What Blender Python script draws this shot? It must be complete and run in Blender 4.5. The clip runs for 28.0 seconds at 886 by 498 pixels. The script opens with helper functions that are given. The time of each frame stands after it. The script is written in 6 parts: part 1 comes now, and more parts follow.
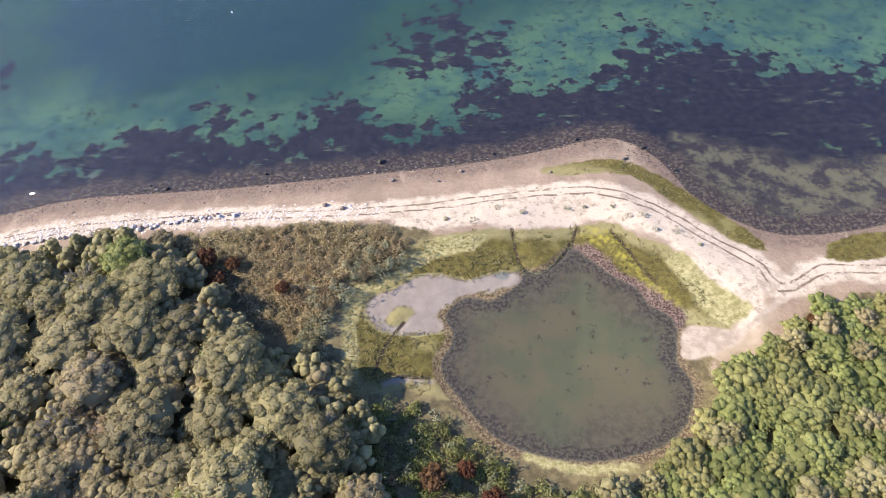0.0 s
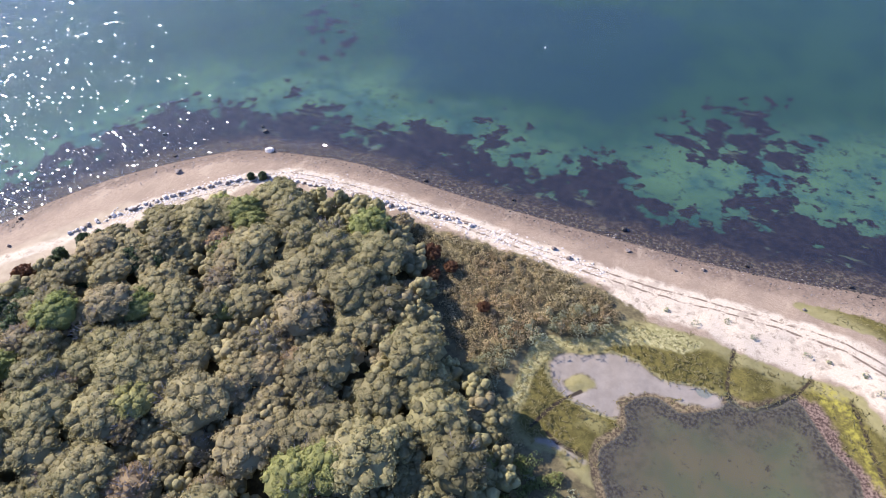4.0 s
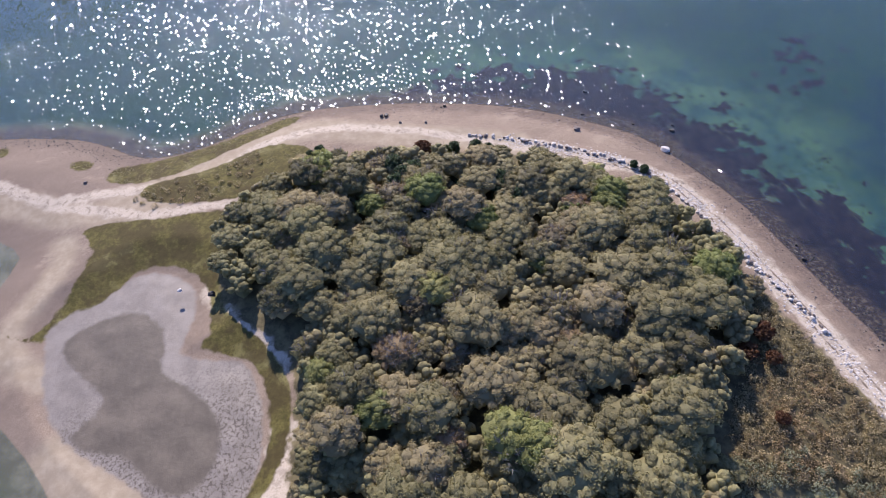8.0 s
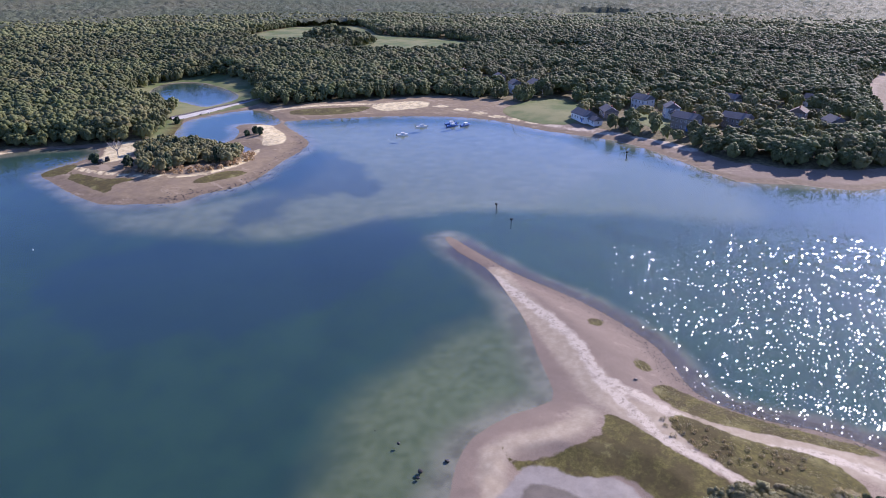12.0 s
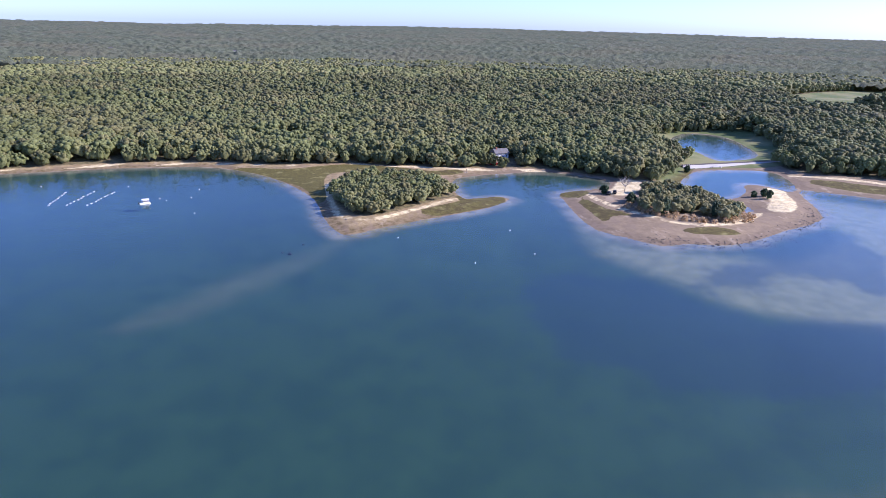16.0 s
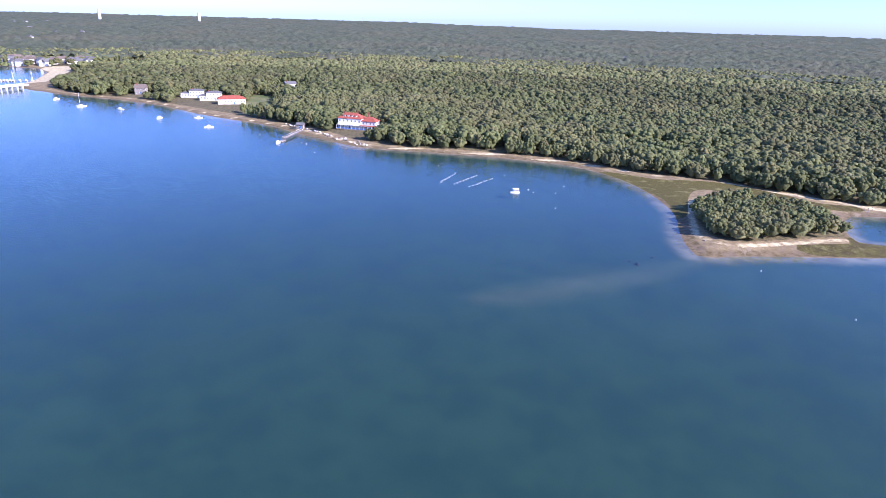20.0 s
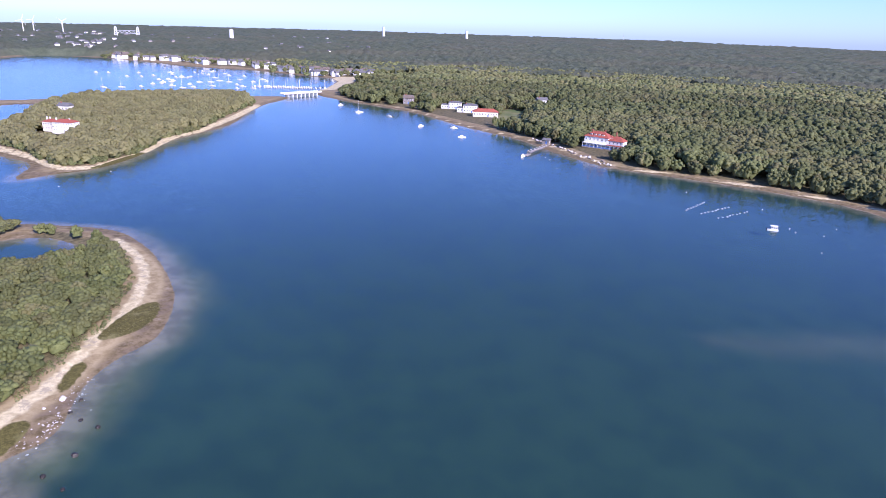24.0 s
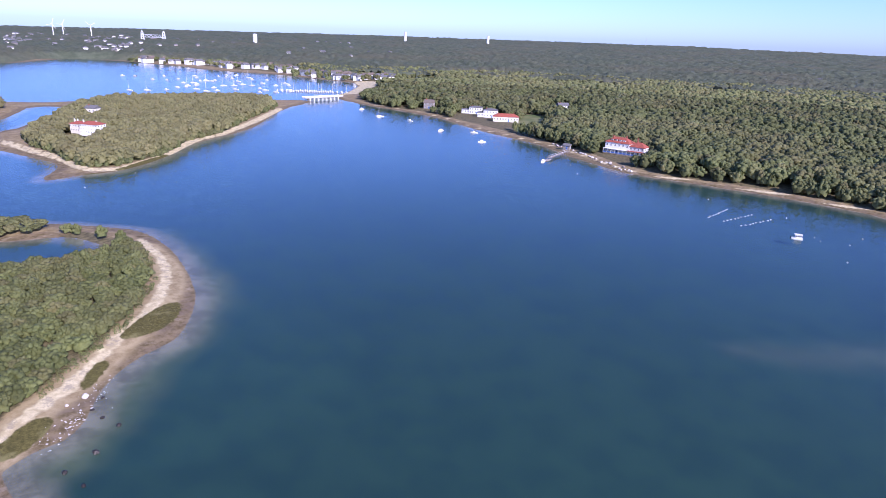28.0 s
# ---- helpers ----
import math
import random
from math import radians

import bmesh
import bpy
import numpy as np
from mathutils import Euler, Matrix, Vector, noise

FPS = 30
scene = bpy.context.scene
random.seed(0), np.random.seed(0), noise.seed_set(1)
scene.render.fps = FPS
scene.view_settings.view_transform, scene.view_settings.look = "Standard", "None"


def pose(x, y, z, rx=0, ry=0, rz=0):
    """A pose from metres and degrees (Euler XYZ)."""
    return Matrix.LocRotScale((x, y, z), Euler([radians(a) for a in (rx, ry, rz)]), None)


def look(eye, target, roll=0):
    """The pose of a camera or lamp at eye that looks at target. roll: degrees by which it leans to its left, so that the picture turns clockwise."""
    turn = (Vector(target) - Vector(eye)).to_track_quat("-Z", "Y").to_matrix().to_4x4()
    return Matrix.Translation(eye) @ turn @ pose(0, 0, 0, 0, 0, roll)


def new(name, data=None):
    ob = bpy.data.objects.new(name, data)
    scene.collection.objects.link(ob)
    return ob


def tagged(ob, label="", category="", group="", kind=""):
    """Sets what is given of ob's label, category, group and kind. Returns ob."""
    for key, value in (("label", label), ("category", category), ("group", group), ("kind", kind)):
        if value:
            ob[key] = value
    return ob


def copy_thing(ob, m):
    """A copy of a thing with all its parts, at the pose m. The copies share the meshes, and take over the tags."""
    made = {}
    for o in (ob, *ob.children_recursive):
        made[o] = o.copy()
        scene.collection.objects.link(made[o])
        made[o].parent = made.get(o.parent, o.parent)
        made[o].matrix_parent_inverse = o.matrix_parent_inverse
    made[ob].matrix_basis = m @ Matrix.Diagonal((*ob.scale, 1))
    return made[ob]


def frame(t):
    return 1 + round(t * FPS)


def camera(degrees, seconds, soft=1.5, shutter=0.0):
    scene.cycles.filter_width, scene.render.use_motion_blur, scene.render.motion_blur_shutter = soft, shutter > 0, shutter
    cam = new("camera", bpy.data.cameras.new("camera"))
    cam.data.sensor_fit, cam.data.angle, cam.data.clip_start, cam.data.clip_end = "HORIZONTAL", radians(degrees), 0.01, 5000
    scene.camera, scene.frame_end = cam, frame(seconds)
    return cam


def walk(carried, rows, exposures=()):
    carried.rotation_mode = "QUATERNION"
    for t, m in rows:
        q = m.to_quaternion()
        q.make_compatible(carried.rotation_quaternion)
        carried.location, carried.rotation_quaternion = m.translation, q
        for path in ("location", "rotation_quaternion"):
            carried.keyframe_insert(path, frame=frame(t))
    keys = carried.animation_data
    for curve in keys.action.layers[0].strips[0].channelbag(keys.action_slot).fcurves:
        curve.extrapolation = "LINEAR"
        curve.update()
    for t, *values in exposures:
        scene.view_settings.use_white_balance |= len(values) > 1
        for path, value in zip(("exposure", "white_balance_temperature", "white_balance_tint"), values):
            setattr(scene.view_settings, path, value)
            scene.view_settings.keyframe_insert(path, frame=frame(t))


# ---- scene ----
cam = camera(70.0, 28.0, soft=0.8)
PATH = [
    (0.0, pose(0, 0, 80, 36.32, 2.36, -3.21)),
    (0.5, pose(0, 0, 80, 36.42, 2.32, -1.63)),
    (1.0, pose(0, 0, 80, 36.53, 2.31, 1.25)),
    (1.5, pose(0, 0, 80, 36.65, 2.36, 4.63)),
    (2.0, pose(0, 0, 80, 36.87, 2.46, 10.00)),
    (2.5, pose(0, 0, 80, 37.04, 2.52, 14.68)),
    (4.5, pose(0, 0, 80, 43.89, 2.87, 32.28)),
    (5.0, pose(0, 0, 80, 45.63, 2.83, 38.50)),
    (5.5, pose(0, 0, 80, 47.29, 2.90, 44.93)),
    (6.0, pose(0, 0, 80, 49.07, 2.83, 51.47)),
    (6.5, pose(0, 0, 80, 50.53, 2.78, 55.71)),
    (7.0, pose(0, 0, 80, 51.73, 2.73, 59.72)),
    (7.5, pose(0, 0, 80, 47.42, 2.63, 63.40)),
    (8.0, pose(0, 0, 80, 42.88, 2.53, 70.49)),
    (8.5, pose(0, 0, 80, 41.76, 2.15, 80.80)),
    (9.0, pose(0, 0, 80, 42.14, 1.64, 92.39)),
    (9.5, pose(0, 0, 80, 42.40, 1.15, 101.58)),
    (10.0, pose(0, 0, 80, 46.36, 0.82, 108.79)),
    (10.5, pose(0, 0, 80, 51.86, 0.51, 114.91)),
    (11.0, pose(0, 0, 80, 57.54, 0.43, 120.44)),
    (11.5, pose(0, 0, 80, 62.14, 0.36, 124.58)),
    (12.0, pose(0, 0, 80, 66.58, 0.11, 128.54)),
    (12.5, pose(0, 0, 80, 70.18, -0.10, 132.14)),
    (13.0, pose(0, 0, 80, 70.73, -0.38, 138.70)),
    (13.5, pose(0, 0, 80, 70.72, -0.66, 145.64)),
    (15.5, pose(0, 0, 80, 70.53, -1.35, 167.97)),
    (16.0, pose(0, 0, 80, 70.55, -1.23, 173.02)),
    (16.5, pose(0, 0, 80, 70.55, -1.40, 177.38)),
    (17.0, pose(0, 0, 80, 70.47, -1.36, -177.95)),
    (17.5, pose(0, 0, 80, 70.46, -1.44, -173.91)),
    (18.0, pose(0, 0, 80, 70.40, -1.36, -169.85)),
    (18.5, pose(0, 0, 80, 70.33, -1.36, -166.10)),
    (19.0, pose(0, 0, 80, 70.31, -1.69, -161.97)),
    (19.5, pose(0, 0, 80, 70.27, -1.91, -158.17)),
    (20.0, pose(0, 0, 80, 70.17, -1.95, -154.10)),
    (20.5, pose(0, 0, 80, 70.09, -2.00, -150.30)),
    (21.0, pose(0, 0, 80, 70.02, -2.00, -146.08)),
    (21.5, pose(0, 0, 80, 69.83, -1.85, -142.23)),
    (22.0, pose(0, 0, 80, 69.80, -1.90, -138.19)),
    (22.5, pose(0, 0, 80, 69.77, -2.00, -134.82)),
    (24.5, pose(0, 0, 80, 70.97, -2.19, -131.94)),
    (25.0, pose(0, 0, 80, 71.00, -2.24, -131.60)),
    (25.5, pose(0, 0, 80, 71.01, -2.21, -131.34)),
    (26.0, pose(0, 0, 80, 71.06, -2.25, -131.10)),
    (26.5, pose(0, 0, 80, 71.10, -2.29, -130.87)),
    (27.0, pose(0, 0, 80, 71.11, -2.27, -130.68)),
    (27.5, pose(0, 0, 80, 71.12, -2.25, -130.49)),
    (28.0, pose(0, 0, 80, 71.18, -2.25, -130.32)),
]
EXPOSURES = [(0.0, 1.38, 6950, 18), (5.0, 1.36, 6350, 19), (7.0, 0.88, 6150, 22), (9.0, 0.78, 6600, 23), (11.0, 0.76, 6150, 25), (13.0, 0.82, 5900, 31), (16.0, 1.1, 5850, 29), (18.0, 1.2, 5750, 29), (20.0, 1.24, 5650, 31), (22.0, 1.12, 5650, 32), (25.0, 0.80, 5650, 34), (28.0, 0.78, 5600, 34)]
walk(cam, PATH, EXPOSURES)

# ---- world and sun ----
SUN_AZ, SUN_EL = radians(-84.5), radians(31.0)
world = bpy.data.worlds.new("world")
scene.world = world
world.use_nodes = True
wn = world.node_tree
sky = wn.nodes.new("ShaderNodeTexSky")
sky.sky_type, sky.sun_disc = "NISHITA", False
sky.sun_elevation, sky.sun_rotation = SUN_EL, SUN_AZ % (2 * math.pi)
sky.air_density, sky.dust_density, sky.ozone_density = 0.8, 0.5, 3.0
wn.nodes["Background"].inputs[1].default_value = 0.142
cool = wn.nodes.new("ShaderNodeMix")
cool.data_type, cool.blend_type = "RGBA", "MULTIPLY"
cool.inputs[0].default_value, cool.inputs[7].default_value = 1.0, (0.56, 0.67, 0.90, 1)
wn.links.new(sky.outputs[0], cool.inputs[6])
wn.links.new(cool.outputs[2], wn.nodes["Background"].inputs[0])
sun = new("sun", bpy.data.lights.new("sun", "SUN"))
sun.data.energy, sun.data.angle, sun.data.color = 4.1, radians(0.53), (1.0, 0.92, 0.80)
to_sun = Vector((math.sin(SUN_AZ) * math.cos(SUN_EL), math.cos(SUN_AZ) * math.cos(SUN_EL), math.sin(SUN_EL)))
sun.matrix_world = look(to_sun * 300, (0, 0, 0))

rng = np.random.default_rng(7)


# ---- materials ----
class Graph:
    """A node material under construction."""

    def __init__(self, name):
        self.mat = bpy.data.materials.new(name)
        self.mat.use_nodes = True
        self.tree = self.mat.node_tree
        self.bsdf = self.tree.nodes["Principled BSDF"]
        self.out = self.tree.nodes["Material Output"]
        self.pos = self.tree.nodes.new("ShaderNodeNewGeometry").outputs["Position"]

    def node(self, kind):
        return self.tree.nodes.new(kind)

    def put(self, socket, value):
        if isinstance(value, bpy.types.NodeSocket):
            self.tree.links.new(value, socket)
        elif isinstance(value, tuple):
            socket.default_value = (*value, 1.0) if len(value) == 3 and socket.type == "RGBA" else value
        else:
            socket.default_value = value

    def noise(self, scale, detail=3.0, rough=0.55, vector=None):
        n = self.node("ShaderNodeTexNoise")
        self.put(n.inputs["Vector"], vector or self.pos)
        n.inputs["Scale"].default_value, n.inputs["Detail"].default_value, n.inputs["Roughness"].default_value = scale, detail, rough
        return n.outputs["Fac"]

    def voronoi(self, scale):
        n = self.node("ShaderNodeTexVoronoi")
        self.put(n.inputs["Vector"], self.pos)
        n.inputs["Scale"].default_value = scale
        return n.outputs["Distance"]

    def stretch(self, x, y, z, turn=0.0):
        n = self.node("ShaderNodeMapping")
        self.put(n.inputs["Vector"], self.pos)
        n.inputs["Scale"].default_value = (x, y, z)
        n.inputs["Rotation"].default_value = (0, 0, turn)
        return n.outputs[0]

    def math(self, op, a, b=0.0):
        n = self.node("ShaderNodeMath")
        n.operation = op
        self.put(n.inputs[0], a), self.put(n.inputs[1], b)
        return n.outputs[0]

    def step(self, v, lo, hi):
        n = self.node("ShaderNodeMapRange")
        n.interpolation_type = "SMOOTHSTEP"
        self.put(n.inputs["Value"], v)
        n.inputs["From Min"].default_value, n.inputs["From Max"].default_value = min(lo, hi), max(lo, hi)
        n.inputs["To Min"].default_value, n.inputs["To Max"].default_value = (0, 1) if lo < hi else (1, 0)
        return n.outputs["Result"]

    def mix(self, fac, a, b):
        n = self.node("ShaderNodeMix")
        n.data_type = "RGBA"
        self.put(n.inputs[0], fac), self.put(n.inputs[6], a), self.put(n.inputs[7], b)
        return n.outputs[2]

    def field(self, name):
        n = self.node("ShaderNodeAttribute")
        n.attribute_name = name
        return n.outputs["Fac"]

    def ragged(self, value, amount, scale, detail=4.0):
        """The value with its contour lines made uneven."""
        return self.math("ADD", value, self.math("MULTIPLY", self.math("SUBTRACT", self.noise(scale, detail), 0.5), amount))

    def bump(self, height, strength, distance):
        n = self.node("ShaderNodeBump")
        self.put(n.inputs["Height"], height)
        n.inputs["Strength"].default_value, n.inputs["Distance"].default_value = strength, distance
        self.tree.links.new(n.outputs[0], self.bsdf.inputs["Normal"])
        return n.outputs[0]

    def done(self, color, rough=0.8, metal=0.0, spec=0.3):
        self.put(self.bsdf.inputs["Base Color"], color)
        self.put(self.bsdf.inputs["Roughness"], rough)
        self.put(self.bsdf.inputs["Metallic"], metal)
        self.put(self.bsdf.inputs["Specular IOR Level"], spec)
        return self.mat


def plain(name, color, rough=0.7, metal=0.0, grain=6.0, vary=0.25, spec=0.3):
    """A painted, stone or timber surface with blotches and fine grain."""
    g = Graph(name)
    dark = tuple(c * (1 - vary) for c in color)
    light = tuple(min(1.0, c * (1 + 0.5 * vary)) for c in color)
    c = g.mix(g.step(g.noise(grain, 5), 0.3, 0.7), dark, light)
    c = g.mix(g.math("MULTIPLY", g.step(g.noise(grain * 0.13, 2), 0.45, 0.75), 0.5), c, dark)
    g.bump(g.noise(grain * 4, 3), 0.2, 0.02)
    return g.done(c, rough, metal, spec)


def foliage(name, dark, light, odd, odd_part=0.12, patch=0.02, spec=0.25, grain=0.75, clump=0.9, relief=0.6, thin_part=0.3):
    """Leaves: a tone for each clump, for each plant, and over wide patches; relief of twigs and leaf clumps."""
    g = Graph(name)
    island = g.node("ShaderNodeNewGeometry").outputs["Random Per Island"]
    plant = g.node("ShaderNodeObjectInfo").outputs["Random"]
    c = g.mix(g.math("ADD", g.math("MULTIPLY", island, 0.45), g.math("MULTIPLY", g.step(g.noise(grain, 4, 0.65), 0.32, 0.68), 0.55)), dark, light)
    c = g.mix(g.math("MULTIPLY", g.step(g.noise(patch, 3), 0.4, 0.7), 0.5), c, odd)
    c = g.mix(g.math("MULTIPLY", g.step(plant, 1 - odd_part, 1 - odd_part + 0.05), 0.7), c, odd)
    c = g.mix(g.math("MULTIPLY", g.field("strange"), 0.75), c, odd)
    tone = g.node("ShaderNodeHueSaturation")
    g.put(tone.inputs["Color"], c)
    g.put(tone.inputs["Value"], g.math("ADD", g.math("ADD", 0.78, g.math("MULTIPLY", plant, 0.4)), g.field("tone")))
    cell = g.math("SUBTRACT", 1.0, g.voronoi(clump))
    g.bump(g.math("ADD", g.math("MULTIPLY", cell, 0.6), g.noise(clump * 2.6, 4, 0.7)), 1.0, relief)
    mat = g.done(tone.outputs[0], 0.62, 0.0, spec)
    thin, both = g.node("ShaderNodeBsdfTranslucent"), g.node("ShaderNodeMixShader")
    both.inputs[0].default_value = thin_part
    g.put(thin.inputs["Color"], tone.outputs[0])
    g.tree.links.new(g.bsdf.outputs[0], both.inputs[1])
    g.tree.links.new(thin.outputs[0], both.inputs[2])
    g.tree.links.new(both.outputs[0], g.out.inputs["Surface"])
    return mat


M_oak = foliage("oak_leaves", (0.225, 0.207, 0.096), (0.42, 0.397, 0.20), (0.385, 0.32, 0.185), 0.2, clump=2.2, relief=0.16, thin_part=0.45)
M_green = foliage("green_leaves", (0.185, 0.222, 0.07), (0.355, 0.40, 0.14), (0.385, 0.35, 0.145), 0.12, 0.05, clump=2.6, relief=0.16, thin_part=0.45)
M_cedar = foliage("cedar_needles", (0.035, 0.065, 0.03), (0.08, 0.13, 0.06), (0.09, 0.12, 0.055), 0.1)
M_rust = foliage("rusty_leaves", (0.10, 0.035, 0.02), (0.19, 0.085, 0.04), (0.14, 0.09, 0.04), 0.2)
M_scrub = foliage("scrub_leaves", (0.22, 0.185, 0.10), (0.46, 0.40, 0.23), (0.38, 0.25, 0.14), 0.2, 0.12, clump=3.0, relief=0.1, thin_part=0.45)
M_grey = foliage("bayberry_leaves", (0.22, 0.24, 0.14), (0.45, 0.47, 0.31), (0.38, 0.38, 0.22), 0.1, 0.1, clump=3.0, relief=0.1, thin_part=0.45)
M_grass = foliage("marsh_grass_blades", (0.16, 0.14, 0.055), (0.27, 0.24, 0.10), (0.28, 0.25, 0.12), 0.1, 0.1)
M_wood = foliage("mainland_leaves", (0.13, 0.152, 0.058), (0.265, 0.29, 0.115), (0.26, 0.235, 0.11), 0.1, 0.012, grain=0.5, clump=0.55, relief=0.5, thin_part=0.45)
M_low = foliage("headland_leaves", (0.115, 0.137, 0.047), (0.245, 0.268, 0.098), (0.24, 0.22, 0.10), 0.1, 0.03, grain=0.8, clump=1.3, relief=0.3, thin_part=0.4)
# bluer and greyer than mainland_leaves: distance haze is put into these leaf colours
M_far = foliage("distant_leaves_hazed", (0.082, 0.102, 0.066), (0.185, 0.208, 0.135), (0.19, 0.175, 0.115), 0.1, 0.004, 0.03, 0.05, clump=0.11, relief=1.2)
M_bark = plain("grey_bark", (0.19, 0.165, 0.135), 0.9, grain=8)
M_bare = plain("bleached_twigs", (0.36, 0.33, 0.29), 0.9, grain=8)
M_rock = plain("granite", (0.25, 0.21, 0.18), 0.85, grain=3, vary=0.5)
M_pale_rock = plain("pale_granite", (0.62, 0.58, 0.53), 0.85, grain=3, vary=0.3)
M_wet_rock = plain("wet_weedy_rock", (0.045, 0.038, 0.032), 0.5, grain=3, vary=0.5)
M_white = plain("white_paint", (0.80, 0.79, 0.76), 0.5, grain=2, vary=0.08)
M_cream = plain("cream_stucco", (0.72, 0.68, 0.58), 0.8, grain=2, vary=0.12)
M_shingle = plain("weathered_shingles", (0.30, 0.27, 0.24), 0.85, grain=4)
M_red_roof = plain("red_roof_tiles", (0.38, 0.105, 0.07), 0.75, grain=3, vary=0.35)
M_grey_roof = plain("grey_roof_shingles", (0.17, 0.165, 0.165), 0.85, grain=3, vary=0.3)
M_brown_roof = plain("brown_roof_shingles", (0.20, 0.16, 0.13), 0.85, grain=3, vary=0.3)
M_brick = plain("chimney_brick", (0.36, 0.14, 0.09), 0.85, grain=5)
M_blue_trim = plain("blue_paint", (0.10, 0.20, 0.48), 0.5, grain=2)
M_red_paint = plain("red_car_paint", (0.45, 0.03, 0.02), 0.3, grain=1, vary=0.1)
M_timber = plain("grey_timber", (0.33, 0.29, 0.25), 0.85, grain=5)
M_dark = plain("black_rubber", (0.02, 0.02, 0.02), 0.6)
M_steel = plain("painted_steel", (0.55, 0.57, 0.60), 0.45, 0.3, grain=2, vary=0.1)
M_concrete = plain("concrete", (0.48, 0.46, 0.43), 0.85, grain=3)
M_buoy = plain("white_plastic", (0.85, 0.85, 0.83), 0.4, grain=2, vary=0.05)
g = Graph("window_glass")
M_glass = g.done(g.mix(g.noise(0.6, 2), (0.015, 0.02, 0.025), (0.05, 0.06, 0.07)), 0.08, 0.0, 0.6)


# ---- the plan: shores and covers as rounded outlines, in metres ----
def smooth_line(points, closed=True, fine=4.0):
    """A rounded line through the points."""
    p = np.array(points, float)
    n = len(p)
    idx = np.arange(n)
    prv = p[(idx - 1) % n] if closed else p[np.maximum(idx - 1, 0)]
    nxt = p[(idx + 1) % n] if closed else p[np.minimum(idx + 1, n - 1)]
    d1, d2 = np.linalg.norm(p - prv, axis=1), np.linalg.norm(nxt - p, axis=1)
    way = nxt - prv
    way /= np.linalg.norm(way, axis=1)[:, None] + 1e-9
    tan = way * np.minimum(np.where(d1 > 0, d1, d2), np.where(d2 > 0, d2, d1))[:, None]
    out = []
    for i in range(n if closed else n - 1):
        a, b, ta, tb = p[i], p[(i + 1) % n], tan[i], tan[(i + 1) % n]
        k = int(min(12, max(2, np.linalg.norm(b - a) / fine)))
        for u in np.arange(k) / k:
            out.append((2 * u**3 - 3 * u**2 + 1) * a + (u**3 - 2 * u**2 + u) * ta + (3 * u**2 - 2 * u**3) * b + (u**3 - u**2) * tb)
    if not closed:
        out.append(p[-1])
    return np.array(out)


def line_distance(xy, line, closed, reach):
    """The distance of each place to a line and, for a closed one, whether it lies inside; places beyond reach stay at reach."""
    lo, hi = line.min(0) - reach, line.max(0) + reach
    pick = np.where(((xy > lo) & (xy < hi)).all(1))[0]
    dist, inside = np.full(len(xy), float(reach)), np.zeros(len(xy), bool)
    a = line
    b = np.roll(line, -1, 0) if closed else line[1:]
    a = a[: len(b)]
    for s in range(0, len(pick), 60000):
        q = pick[s : s + 60000]
        x, y = xy[q, 0], xy[q, 1]
        best, ins = np.full(len(q), reach * reach * 1.0), np.zeros(len(q), bool)
        for (ax, ay), (bx, by) in zip(a, b):
            ex, ey = bx - ax, by - ay
            u = np.clip(((x - ax) * ex + (y - ay) * ey) / (ex * ex + ey * ey + 1e-9), 0, 1)
            np.minimum(best, (x - ax - u * ex) ** 2 + (y - ay - u * ey) ** 2, out=best)
            if closed and ay != by:
                ins ^= ((ay > y) != (by > y)) & (x < ax + (y - ay) * ex / ey)
        dist[q], inside[q] = np.sqrt(best), ins
    return dist, inside


def region(xy, outline, reach=60.0, fine=4.0):
    """Metres inside an outline (negative outside)."""
    d, ins = line_distance(xy, smooth_line(outline, True, fine), True, reach)
    return np.where(ins, d, -d)


def band(xy, points, half, reach=40.0):
    """Metres inside a band along a line."""
    return half - line_distance(xy, smooth_line(points, False), False, reach)[0]


HOME = [(-154, -121), (-144, -90), (-139, -62), (-130, -40), (-118, -27), (-117, -15), (-121, -2), (-121, 10), (-115, 30), (-104, 51), (-87, 68), (-76, 72),
        (-61, 75), (-37, 75), (-12, 76), (6, 77), (20, 79), (31, 81), (38, 75), (41, 67), (46, 61), (53, 57), (64, 57), (90, 60), (150, 55), (240, 30), (320, 10),
        (300, -28), (282, -50), (262, -66), (235, -69), (208, -66), (186, -61), (171, -54), (160, -46), (156, -37), (150, -29), (142, -23), (134, -19), (129, -14),
        (125, -3), (95, -8), (40, -26), (0, -33)]
HOME_WEST = [(-29, -37), (-38, -39), (-46, -40), (-55, -44), (-63, -49), (-70, -53), (-78, -55), (-88, -53), (-97, -49), (-103, -53), (-111, -61), (-121, -70),
             (-131, -82), (-141, -96), (-146, -111)]
VILLA_ISLE = [(560, 20), (500, -35), (447, -57), (412, -66), (377, -52), (380, -70), (381, -88), (396, -110), (420, -133), (449, -156), (474, -189), (506, -227), (570, -275),
              (620, -318), (664, -368), (690, -335), (735, -260), (745, -180), (742, -120), (760, -40), (640, 10)]
MAIN_EAST = [(5600, 700), (1385, -150), (1525, -301), (1340, -421), (1176, -458), (1060, -525), (960, -548), (870, -563), (770, -492), (705, -425), (672, -412), (606, -408),
             (542, -413), (485, -412), (405, -392), (332, -383), (288, -366), (257, -357), (226, -350), (197, -357), (141, -371), (95, -375), (70, -364), (50, -346),
             (34, -322), (23, -297), (18, -270), (9, -244)]
